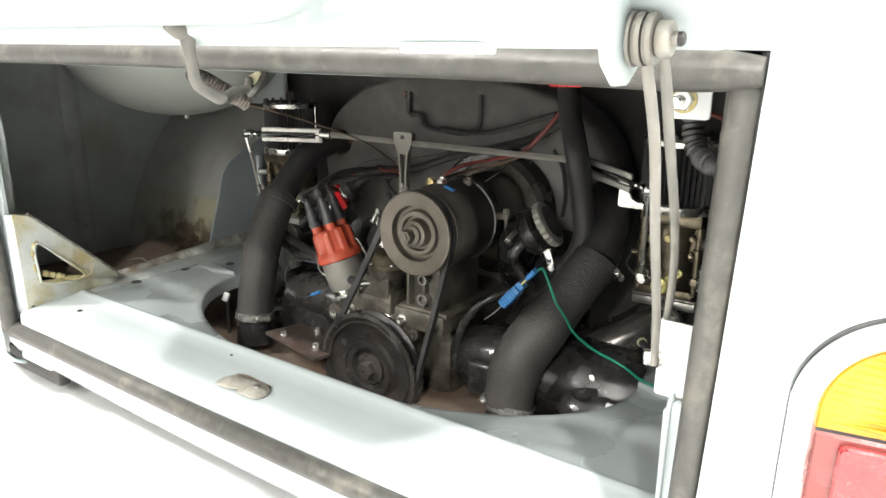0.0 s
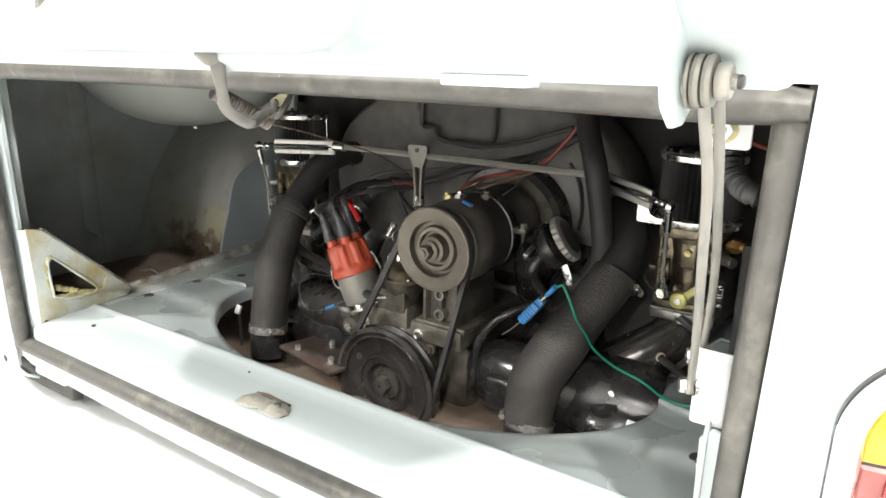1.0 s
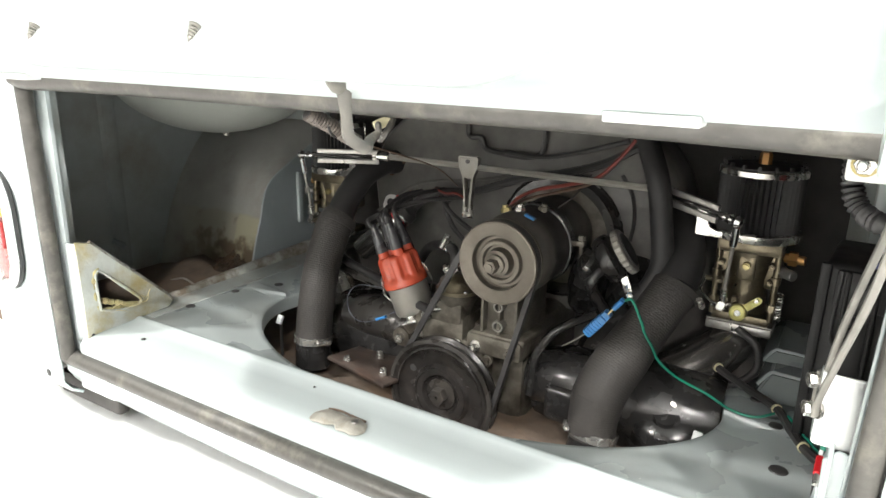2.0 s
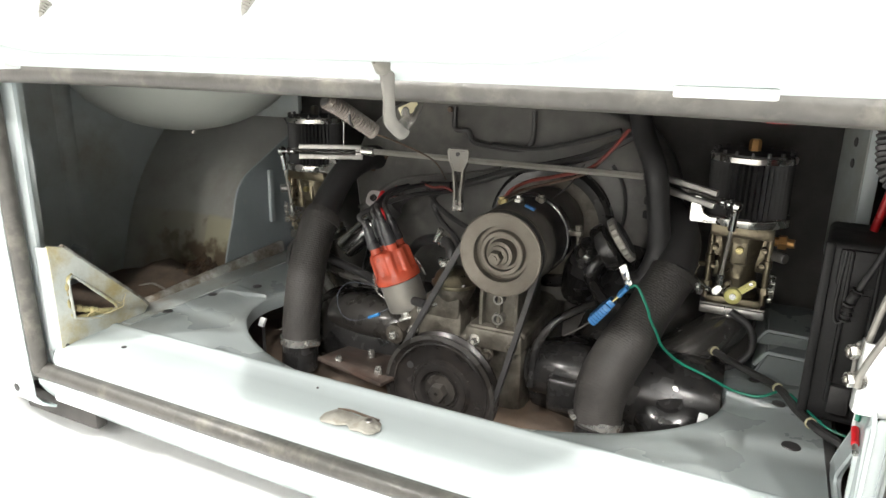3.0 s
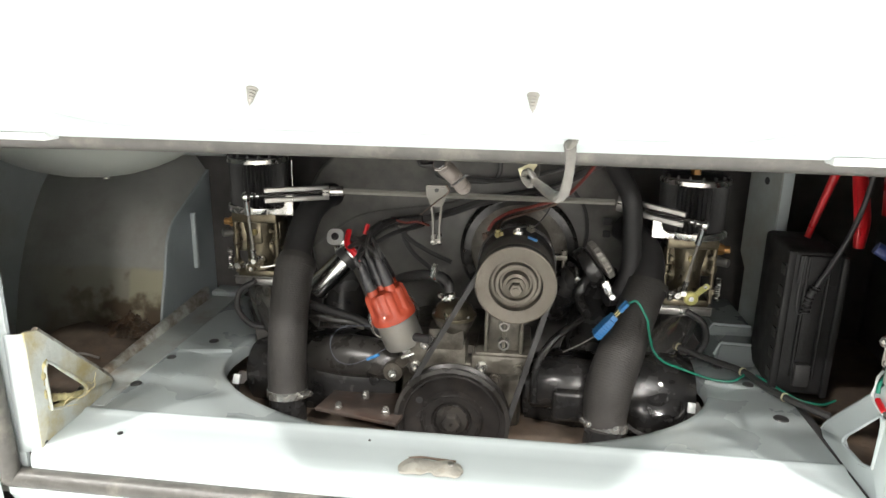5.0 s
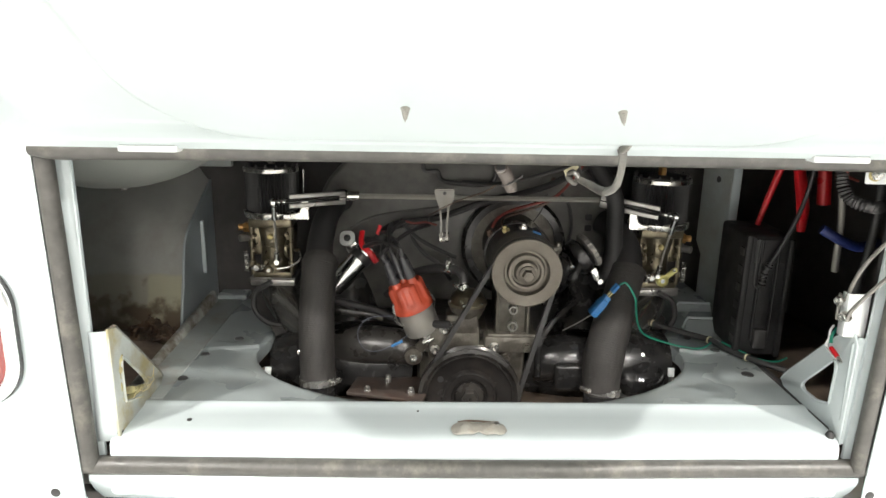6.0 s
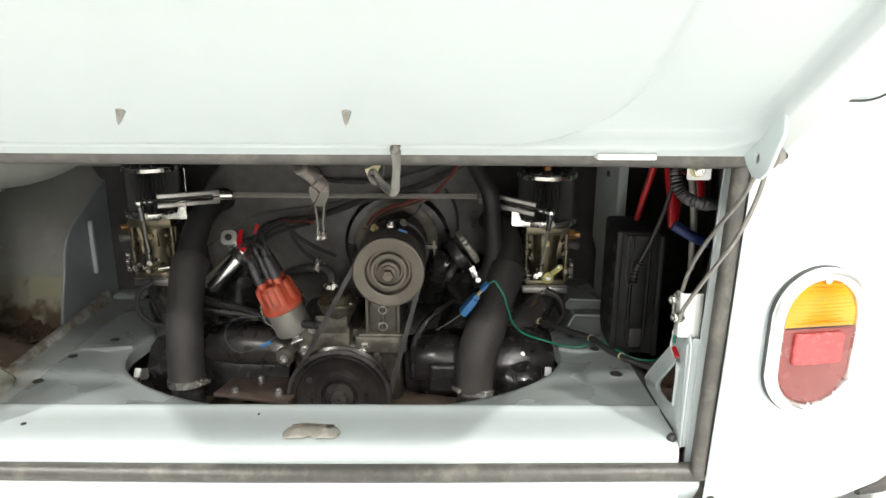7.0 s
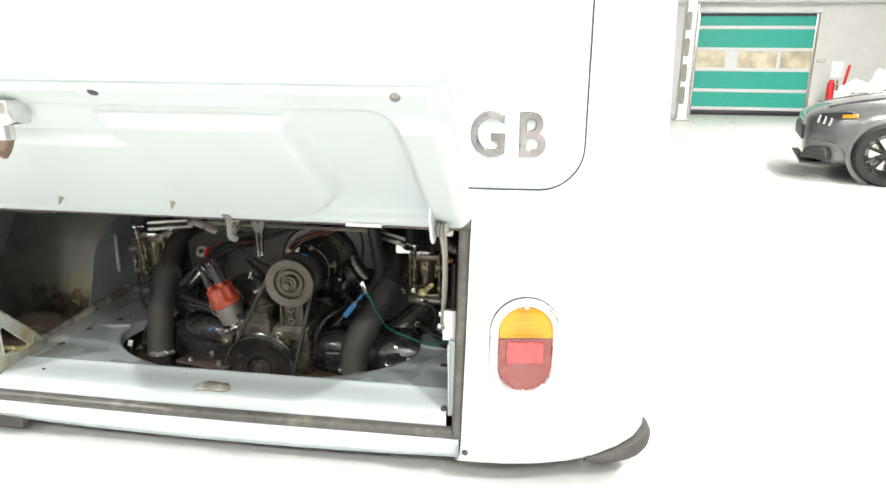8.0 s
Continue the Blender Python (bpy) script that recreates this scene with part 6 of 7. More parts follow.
def fuel_pump():
    ob = thing("fuel_pump", "cast fuel pump with a brass-coloured dome", "pump")
    x, y = -0.002, 0.325
    part("pump_body", merged(lathe([(0.020, 0), (0.022, 0.012), (0.030, 0.028), (0.034, 0.036), (0.034, 0.042), (0, 0.042)], (x, y, 0.700), (x, y, 1), 28), box(x - 0.040, x + 0.020, y - 0.026, y + 0.02, 0.690, 0.728, 0.005)), CASE, ob)
    part("dome", lathe([(0.036, 0), (0.037, 0.002), (0.037, 0.006), (0.033, 0.009), (0.030, 0.018), (0.022, 0.025), (0.010, 0.028), (0, 0.028)], (x, y, 0.742), (x, y, 1), 32), ALLOY_GOLD, ob, "brass-coloured pump dome")
    for k in range(6):
        t = 2 * math.pi * k / 6 + 0.3
        part("screw", lathe([(0.0035, 0), (0.0035, 0.003), (0, 0.004)], (x + 0.033 * math.cos(t), y + 0.033 * math.sin(t), 0.748), (x + 0.033 * math.cos(t), y + 0.033 * math.sin(t), 1), 8), ZINC, ob)
    part("outlet", rod((x - 0.008, y, 0.765), (x - 0.008, y, 0.792), 0.006, 12), ZINC, ob)
    part("inlet", rod((x - 0.02, y - 0.02, 0.712), (x - 0.034, y - 0.034, 0.712), 0.006, 12), ZINC, ob)
    part("fuel_hose", tube([(x - 0.008, y, 0.783), (x - 0.010, y + 0.004, 0.796), (x - 0.022, y + 0.016, 0.803), (x - 0.040, y + 0.028, 0.802), (x - 0.065, y + 0.040, 0.798), (-0.11, 0.40, 0.775), (-0.16, 0.44, 0.72)], 0.0085, 12, 8), BLACK, ob, "black fuel hose")
    worm_clamp(ob, (x - 0.008, y, 0.775), (x - 0.008, y, 0.9), 0.0095, (-1, -0.6, 0), width=0.008)
    worm_clamp(ob, (x - 0.028, y + 0.021, 0.803), (x - 0.1, y + 0.066, 0.796), 0.0095, (0, -1, 0.6), width=0.008)
    part("inlet_hose", tube([(x - 0.034, y - 0.034, 0.712), (-0.12, 0.33, 0.705), (-0.18, 0.345, 0.722), (-0.26, 0.36, 0.735), (-0.33, 0.40, 0.74)], 0.0075, 10, 8), CASE_BLACK, ob)


fuel_pump()


def carburettor(s, cx, cy, zlift):
    """Downdraught carburettor with a pleated round filter, chrome plates, levers and intake elbow."""
    ob = thing("carburettor", "alloy carburettor with a round pleated filter and chrome plates", "carburettor", "twin carburettors", at=pose(cx, cy, 0.735 + zlift))
    inn = -s       # towards the middle of the engine
    # pleats
    n = 46
    wide = 0.94 if s < 0 else 1.0
    bm = bmesh.new()
    lo, hi = [], []
    for k in range(2 * n):
        r = (0.0575 if k % 2 else 0.0525) * wide
        t = math.pi * k / n
        lo.append(bm.verts.new((r * math.cos(t), r * math.sin(t), 0.142)))
        hi.append(bm.verts.new((r * math.cos(t), r * math.sin(t), 0.224)))
    for k in range(2 * n):
        j = (k + 1) % (2 * n)
        bm.faces.new([lo[k], lo[j], hi[j], hi[k]])
    filt = part("air_filter", bm, CASE_BLACK, ob, "black pleated filter", sharp=20)
    part("filter_base", lathe([(r * wide, z) for r, z in ((0.030, 0.132), (0.061, 0.132), (0.0625, 0.134), (0.0625, 0.143), (0.060, 0.145), (0.030, 0.145))], seg=44, closed=True), ZINC, ob, "chrome filter base")
    part("filter_rim", lathe([(r * wide, z) for r, z in ((0.048, 0.222), (0.0590, 0.224), (0.0600, 0.225), (0.0600, 0.232), (0.057, 0.234), (0.048, 0.234))], seg=44, closed=True), ZINC, ob, "chrome filter rim")
    part("filter_lid", lathe([(0.0, 0.238), (0.050 * wide, 0.236), (0.056 * wide, 0.236), (0.056 * wide, 0.230), (0, 0.230)], seg=40), CASE_BLACK, ob)
    for k in range(16):
        t = 2 * math.pi * k / 16
        part("rim_tooth", moved(box(-0.0025, 0.0025, -0.002, 0.002, 0.234, 0.241, 0.0008), pose(0.054 * wide * math.cos(t), 0.054 * wide * math.sin(t), 0, 0, 0, math.degrees(t))), BLACK, filt)
    part("lid_nut", merged(rod((0, 0, 0.234), (0, 0, 0.250), 0.003, 10), lathe([(0.0085, 0.236), (0.0085, 0.252), (0.006, 0.255), (0, 0.255)], seg=6)), COPPER if s > 0 else CASE, ob)
    # bracket plate with a step towards the middle
    tip = 0.082 if s < 0 else 0.075
    wing = [(0.030, 0.1325), (tip, 0.1325), (tip, 0.172), (tip - 0.015, 0.172), (tip - 0.016, 0.156), (tip - 0.020, 0.147), (0.046, 0.1425), (0.030, 0.142)]
    part("base_bracket", merged(plate([(inn * x, z) for x, z in wing], 0.006, front(0, -0.044, 0), bevel=0.001), moved(box(-0.018, 0.018, -0.050, -0.02, 0.1325, 0.1385, 0.002), pose(inn * 0.040, 0, 0))), ZINC, ob, "bright plate bracket with a rounded inner corner")
    # main casting
    body = part("body", merged(box(-0.044, 0.044, -0.040, 0.040, 0.112, 0.132, 0.005), lathe([(0.032, 0.012), (0.029, 0.03), (0.028, 0.07), (0.033, 0.095), (0.036, 0.113), (0, 0.113), (0, 0.012)], seg=28),
                               box(-0.046, -0.022, -0.022, 0.02, 0.050, 0.112, 0.006), box(0.022, 0.044, -0.016, 0.03, 0.056, 0.112, 0.006), box(-0.012, 0.012, -0.034, -0.02, 0.070, 0.112, 0.004), box(-0.040, 0.040, -0.034, 0.034, 0.004, 0.018, 0.004)), ALLOY_GOLD, ob, "stained alloy carburettor body")
    for x, y, z in ((-0.036, -0.032, 0.126), (0.036, -0.032, 0.126), (-0.036, 0.03, 0.126), (0.036, 0.03, 0.126)):
        part("cover_screw", lathe([(0.005, 0), (0.005, 0.007), (0.003, 0.009), (0, 0.008)], (x, y, z + 0.004), (x, y, 1), 10), ZINC, body)
    for x, z, r in ((-0.034, 0.094, 0.0045), (-0.034, 0.066, 0.0042), (0.033, 0.098, 0.0045), (0.033, 0.074, 0.0042), (0.0, 0.094, 0.0058), (-0.010, 0.040, 0.005), (0.014, 0.034, 0.0045)):
        part("jet_plug", merged(rod((x, -0.027, z), (x, -0.041, z), r, 12, edge=0.001), rod((x, -0.04, z), (x, -0.044, z), r * 0.55, 8)), BRASS if r > 0.0055 else ALLOY_GOLD, body)
    part("fuel_union", merged(rod((s * 0.045, 0.0, 0.105), (s * 0.072, -0.004, 0.105), 0.007, 12), hexnut((s * 0.050, 0, 0.105), (s * 0.062, 0, 0.105), 0.011)), COPPER, body)
    for x in (-0.040, 0.040):
        part("pillar", merged(rod((x, -0.030, 0.012), (x, -0.030, 0.114), 0.0045, 10), hexnut((x, -0.030, 0.030), (x, -0.030, 0.040), 0.008), rod((x, -0.030, 0.070), (x, -0.030, 0.082), 0.0068, 12, edge=0.001)), ALLOY_GOLD, body)
    part("pump_cover", merged(lathe([(0, 0), (0.019, 0), (0.021, 0.003), (0.019, 0.008), (0.010, 0.011), (0, 0.011)], (inn * 0.030, -0.010, 0.062), (inn * 1.0, -0.35, 0.062), 20), rod((inn * 0.045, -0.02, 0.062), (inn * 0.056, -0.024, 0.062), 0.004, 10)), ALLOY_GOLD, body)
    part("pump_lever", tube([(inn * 0.054, -0.024, 0.062), (inn * 0.058, -0.034, 0.046), (inn * 0.040, -0.046, 0.034), (inn * 0.014, -0.052, 0.030)], 0.0022, 7, 6), ZINC, body)
    part("return_spring", tube([(s * 0.050 + 0.0042 * math.cos(k * 1.7), -0.040 + 0.0042 * math.sin(k * 1.7), 0.020 + 0.0011 * k) for k in range(40)], 0.0009, 5, 2), ZINC, body)
    part("idle_solenoid", merged(rod((s * 0.044, -0.024, 0.090), (s * 0.062, -0.040, 0.090), 0.0075, 14, edge=0.001), hexnut((s * 0.042, -0.022, 0.090), (s * 0.048, -0.028, 0.090), 0.010)), ALLOY, body)
    if s < 0:
        part("stud", rod((0.063, 0.006, 0.140), (0.063, 0.006, 0.226), 0.0014, 8), ZINC, ob, "thin upright stud beside the filter")
    part("flange", merged(box(-0.046, 0.046, -0.036, 0.036, -0.012, 0.002, 0.003), box(-0.046, 0.046, -0.036, 0.036, 0.0035, 0.0055)), ALLOY, ob)
    # throttle shaft, yellow lever and return spring
    part("throttle_shaft", rod((0.0, -0.066, 0.030), (0.0, 0.03, 0.030), 0.0045, 12), ZINC, ob)
    reach = 0.034 if s > 0 else 0.030
    lev = part("throttle_lever", merged(moved(plate(rounded(reach, 0.0105, 0.0050), 0.003, FRONT, circle(0.0022, 28, reach * 0.32), 0.0003), pose(0.0155, -0.058, 0.044, 0, -42, 0)),
                                         lathe([(r * (1.0 if s > 0 else 0.7), z) for r, z in ((0.0052, 0), (0.0118, 0), (0.0128, 0.002), (0.0118, 0.009), (0.0095, 0.0105), (0.0052, 0.0105))], (0, -0.056, 0.030), (0, -1, 0.030), 24, closed=True)), LEVER if s > 0 else ALLOY_GOLD, ob, "yellow plated throttle lever")
    part("lever_pin", rod((0.022, -0.055, 0.052), (0.022, -0.064, 0.052), 0.0028, 10), ZINC, lev)
    part("stop_pin", rod((-0.024, -0.05, 0.036), (-0.024, -0.07, 0.036), 0.0065, 12, edge=0.001), ZINC, lev)
    part("stop_screw", merged(rod((-0.040, -0.044, 0.028), (-0.012, -0.044, 0.034), 0.003, 8), tube([(-0.036 + 0.0012 * k, -0.044 + 0.0045 * math.cos(k * 1.6), 0.029 + 0.0045 * math.sin(k * 1.6)) for k in range(18)], 0.0009, 5, 3)), ZINC, ob)
    # intake elbow
    elbow = [(0, 0.0, -0.012), (inn * 0.006, -0.008, -0.034), (inn * 0.032, -0.034, -0.060), (inn * 0.074, -0.068, -0.086), (inn * 0.112, -0.098, -0.104)]
    part("intake_elbow", tube(elbow, [0.032, 0.034, 0.037, 0.038, 0.038], 24, 8), ELBOW, ob, "curved intake pipe")
    part("vacuum_hose", tube([(-s * 0.02 + s * 0.02, -0.045, 0.0), (s * 0.030, -0.050, -0.02), (s * 0.035, -0.055, -0.055), (s * 0.008, -0.062, -0.082), (-s * 0.035, -0.060, -0.090)], 0.0058, 10, 8), BLACK, ob)
    return ob


carburettor(-1, -0.398, 0.508, 0.002)
carburettor(1, 0.401, 0.495, -0.007)


def linkage():
    ob = thing("throttle_linkage", "bright steel throttle cross bar with ball-jointed rods", "linkage", at=pose(0, 0, -0.006))
    part("cross_bar", lathe([(0, 0), (0.0053, 0), (0.0053, 0.485), (0, 0.485)], (-0.228, 0.428, 0.931), (0.255, 0.428, 0.9300), 6), BAR_STEEL, ob, "grey hexagonal bar")
    part("collar", rod((-0.236, 0.425, 0.931), (-0.212, 0.428, 0.931), 0.009, 16, edge=0.001), ZINC, ob)
    for a, b in (((-0.363, 0.359, 0.929), (-0.240, 0.432, 0.9275)), ((0.391, 0.372, 0.910), (0.262, 0.432, 0.9285))):
        a, b = Vector(a), Vector(b)
        way = (b - a).normalized()
        turn = Matrix.Translation(a) @ way.to_track_quat("X", "Z").to_matrix().to_4x4()
        long = (b - a).length
        arm = part("arm", merged(moved(box(0.030, long, -0.003, 0.003, 0.0045, 0.0125, 0.001), turn), moved(box(0.030, long, -0.003, 0.003, -0.0135, -0.0050, 0.001), turn), moved(box(long - 0.012, long, -0.0025, 0.0025, -0.006, 0.006), turn)), ALLOY, ob, "bright alloy arm of two flat bars")
        part("push_rod", rod(a + way * 0.020, b, 0.0032, 6), CHROME, arm, "bright hexagonal rod between the bars")
        part("ball_joint", merged(lathe([(0, -0.0085), (0.006, -0.006), (0.0085, 0), (0.006, 0.006), (0, 0.0085)], a, a + way, 16), rod(a + way * 0.006, a + way * 0.022, 0.0045, 12), hexnut(a + way * 0.010, a + way * 0.015, 0.0075), hexnut(a + way * 0.020, a + way * 0.027, 0.0062)), CHROME, arm)
        low = Vector((-0.368, 0.390, 0.806)) if a.x < 0 else Vector((0.381, 0.410, 0.781))
        rodo = part("drop_rod", tube([a + Vector((0, 0, -0.004)), a.lerp(low, 0.5), low], 0.0026, 8, 3), STAY, ob)
        part("rod_end", rod(a + Vector((0, 0, -0.006)), a.lerp(low, 0.28), 0.0052, 12, edge=0.001), CHROME, rodo)
        part("rod_end", merged(rod(low, low + (a - low) * 0.18, 0.0048, 12, edge=0.001), rod(low + Vector((0, -0.006, 0)), low + Vector((0, 0.02, 0)), 0.005, 10)), ZINC, rodo)
    # centre bracket
    head = part("centre_bracket", plate([(-0.0195, 0.012), (-0.0165, 0.0155), (0.0165, 0.0155), (0.0195, 0.012), (0.0185, -0.002), (0.0105, -0.020), (0.0070, -0.060), (0.0085, -0.088), (-0.0085, -0.088), (-0.0070, -0.060), (-0.0105, -0.020), (-0.0185, -0.002)],
                                        0.010, front(-0.046, 0.432, 0.933), [(-0.0150, 0.0115), (-0.0130, 0.0125), (0.0130, 0.0125), (0.0150, 0.0115), (0.0135, -0.004), (0.0065, -0.022), (0.0035, -0.056), (0.0042, -0.080), (-0.0042, -0.080), (-0.0035, -0.056), (-0.0065, -0.022), (-0.0135, -0.004)]), STAY, ob, "dull cast centre bracket")
    part("web", plate([(-0.016, 0.012), (0.016, 0.012), (0.015, -0.004), (0.0075, -0.022), (-0.0075, -0.022), (-0.015, -0.004)], 0.004, front(-0.046, 0.4265, 0.933)), STAY, head)
    part("grub_screw", lathe([(0.0035, 0), (0.0035, 0.002), (0.0015, 0.002), (0, 0.0005)], (-0.046, 0.4215, 0.940), (-0.046, 0, 0.940), 10), BLACK, head)
    for x in (-0.0515, -0.0405):
        part("foot_bolt", merged(rod((x, 0.426, 0.862), (x, 0.426, 0.842), 0.004, 10), hexnut((x, 0.426, 0.850), (x, 0.426, 0.842), 0.0055)), ZINC, head)


linkage()


def fresh_air_hose(side, pts, r, c0, c1, swell=1.0):
    ob = thing("fresh_air_hose", "fat dark grey ribbed paper air hose with steel clamps", "hose", "air hoses beside the engine")
    part("hose", tube(pts, [r, r * swell, r * swell, r, r], 26, 10, ribs=0.00012, pitch=0.0036), HOSE, ob, "dark grey ribbed hose", sharp=60)
    worm_clamp(ob, *c0, width=0.014)
    worm_clamp(ob, *c1, band_material=HOSE)
    part("stub", rod(Vector(c0[0]) - (Vector(c0[1]) - Vector(c0[0])).normalized() * 0.045, Vector(c0[0]), c0[2] * 0.93, 24), BLACK_GLOSS, ob, "black tin stub")
    return ob


fresh_air_hose(-1, [(-0.277, 0.280, 0.605), (-0.280, 0.292, 0.66), (-0.281, 0.312, 0.73), (-0.281, 0.345, 0.795), (-0.279, 0.365, 0.815)], 0.0325,
               ((-0.277, 0.279, 0.600), (-0.278, 0.284, 0.64), 0.0335, (1, -0.5, 0)), ((-0.280, 0.352, 0.802), (-0.279, 0.37, 0.825), 0.0332, (0.2, 1, 0.1)))
fresh_air_hose(1, [(0.250, 0.279, 0.585), (0.250, 0.284, 0.622), (0.256, 0.296, 0.658), (0.276, 0.330, 0.703), (0.300, 0.370, 0.752), (0.316, 0.396, 0.784)], 0.0335,
               ((0.251, 0.279, 0.583), (0.256, 0.29, 0.625), 0.0345, (-1, -0.4, 0.1)), ((0.316, 0.396, 0.780), (0.324, 0.413, 0.80), 0.0345, (1, -0.3, -0.2)), 1.12)
upper_l = thing("air_outlet_hose", "black rubber elbow from the hose to the fan housing", "hose")
part("elbow", tube([(-0.281, 0.355, 0.800), (-0.283, 0.385, 0.838), (-0.276, 0.430, 0.882), (-0.262, 0.475, 0.902), (-0.255, 0.51, 0.902)], [0.0265, 0.025, 0.0235, 0.023, 0.023], 20, 8), CASE_BLACK, upper_l)
upper_r = thing("air_outlet_hose", "black rubber elbow from the hose to the fan housing", "hose")
part("elbow", tube([(0.318, 0.402, 0.790), (0.322, 0.435, 0.826), (0.309, 0.470, 0.852), (0.284, 0.502, 0.866)], [0.029, 0.027, 0.025, 0.025], 20, 8), CASE_BLACK, upper_r)
breather_hose = thing("breather_hose", "long black rubber breather hose beside the fan housing", "hose")
part("hose", tube([(0.234, 0.452, 1.045), (0.250, 0.430, 0.990), (0.278, 0.397, 0.938), (0.287, 0.408, 0.87), (0.290, 0.416, 0.815), (0.275, 0.405, 0.772), (0.250, 0.395, 0.765)], 0.0165, 16, 8), CASE_BLACK, breather_hose)


# ---- wires and small fittings ----
def wire(name, pts, r, material, label, category="wire", extra=()):
    ob = tagged(part(name, tube(pts, r, 7, 8), material), label, category)
    for nm, bm, m, lb in extra:
        part(nm, bm, m, ob, lb)
    return ob


def electric_plug():
    ob = thing("spade_connector", "blue plastic spade connector hanging on a green wire", "connector")
    p0, p1 = Vector((0.2255, 0.2965, 0.733)), Vector((0.253, 0.298, 0.768))
    way = (p1 - p0).normalized()
    m = Matrix.Translation(p0) @ way.to_track_quat("Z", "Y").to_matrix().to_4x4()
    part("shell", merged(moved(box(-0.0115, 0.0115, -0.0065, 0.0065, 0.0, 0.038, 0.003), m), moved(box(-0.008, 0.008, -0.006, 0.006, 0.036, 0.046, 0.002), m)), BLUE, ob, "ribbed blue plastic shell")
    for k in range(6):
        part("grip_rib", moved(box(-0.0122, 0.0122, -0.0072, 0.0072, 0.004 + 0.0048 * k, 0.0058 + 0.0048 * k, 0.0006), m), BLUE, ob)
    for dx in (-0.005, 0.005):
        part("spade", moved(box(dx - 0.0018, dx + 0.0018, -0.001, 0.001, 0.045, 0.062), m), BRASS, ob)
        part("sleeve", moved(rod((dx, 0, 0.056), (dx, 0, 0.074), 0.0036, 10, edge=0.001), m), BLUE, ob)
    tip = p0 + way * 0.074
    part("green_wire", tube([tip + Vector((0.003, 0, 0)), tip + Vector((0.014, -0.006, 0.004)), (0.301, 0.288, 0.770), (0.306, 0.294, 0.752), (0.314, 0.310, 0.728), (0.323, 0.322, 0.704), (0.345, 0.345, 0.676), (0.383, 0.358, 0.657), (0.421, 0.330, 0.6565), (0.452, 0.325, 0.6575), (0.474, 0.337, 0.664)], 0.0019, 7, 8), GREEN, ob, "thin green wire")
    part("stray_wire", tube([p0, (0.205, 0.31, 0.712), (0.180, 0.325, 0.690)], 0.0011, 6, 6), STAY, ob)
    part("steel_clip", merged(moved(box(-0.006, 0.006, -0.004, 0.004, -0.003, 0.022, 0.0012), pose(0.254, 0.386, 0.776, 0, -22, 0)), hexnut((0.259, 0.383, 0.772), (0.259, 0.375, 0.772), 0.006)), CHROME, ob, "bright steel clip")


electric_plug()

wire("red_loom", [(0.226, 0.448, 0.990), (0.205, 0.442, 0.960), (0.172, 0.438, 0.927), (0.125, 0.430, 0.912), (0.085, 0.420, 0.902), (0.058, 0.41, 0.888), (0.046, 0.40, 0.872)], 0.0030, RED_WIRE, "faded red wires above the dynamo")
wire("brown_wire", [(0.222, 0.452, 0.984), (0.198, 0.445, 0.950), (0.165, 0.440, 0.918), (0.110, 0.432, 0.898), (0.070, 0.418, 0.886), (0.062, 0.35, 0.880)], 0.0024, RUST_STEEL, "dirty brown wire above the dynamo")
wire("black_loom", [(0.240, 0.470, 0.985), (0.17, 0.475, 0.945), (0.10, 0.476, 0.922), (0.03, 0.474, 0.905), (-0.04, 0.470, 0.880), (-0.10, 0.466, 0.866), (-0.135, 0.462, 0.868)], 0.0068, BLACK, "black taped wiring loom across the fan housing")
wire("black_loom", [(0.21, 0.470, 0.985), (0.12, 0.480, 0.956), (0.06, 0.484, 0.944), (-0.01, 0.486, 0.946)], 0.0042, BLACK, "thin black loom across the fan housing")
wire("red_wire", [(-0.130, 0.455, 0.872), (-0.105, 0.448, 0.868), (-0.082, 0.445, 0.871), (-0.060, 0.440, 0.866)], 0.0021, RED_WIRE, "short red wire by the coil",
     extra=[("bare_end", tube([(-0.118, 0.446, 0.862), (-0.10, 0.444, 0.858), (-0.085, 0.442, 0.864)], 0.0012, 6, 6), ZINC, "bare wire end")])
wire("plug_lead", [(-0.075, 0.46, 0.868), (-0.11, 0.46, 0.845), (-0.09, 0.45, 0.81), (-0.055, 0.44, 0.785), (-0.03, 0.43, 0.755)], 0.0045, BLACK, "black plug lead behind the distributor")
wire("plug_lead", [(-0.13, 0.465, 0.868), (-0.10, 0.452, 0.838), (-0.06, 0.44, 0.818), (-0.02, 0.44, 0.80)], 0.0045, BLACK, "black plug lead behind the distributor")
wire("earth_wire", [(0.16, 0.455, 0.930), (0.145, 0.43, 0.90), (0.125, 0.41, 0.88)], 0.0012, BLACK, "thin black earth wire over the dynamo")
wire("thin_wire", [(0.012, 0.038, 1.012), (0.004, 0.14, 0.985), (-0.03, 0.30, 0.94), (-0.076, 0.44, 0.886)], 0.0011, RUST_STEEL, "thin loose brown wire")

# loom along the bay floor
floor_loom = wire("floor_loom", [(0.372, 0.438, 0.672), (0.400, 0.414, 0.668), (0.440, 0.385, 0.664), (0.476, 0.350, 0.664), (0.498, 0.300, 0.662), (0.520, 0.255, 0.664), (0.560, 0.22, 0.66)], 0.0058, BLACK, "black taped loom lying on the bay floor")
for p, q in (((0.474, 0.352, 0.664), (0.479, 0.343, 0.664)), ((0.512, 0.270, 0.663), (0.516, 0.262, 0.6635)), ((0.386, 0.427, 0.670), (0.392, 0.421, 0.669))):
    part("cable_tie", lathe([(0.0058, 0), (0.0072, 0.0004), (0.0072, 0.0035), (0.0058, 0.0038)], p, q, 14, closed=True), YELLOW_TAG, floor_loom, "yellowed cable tie")
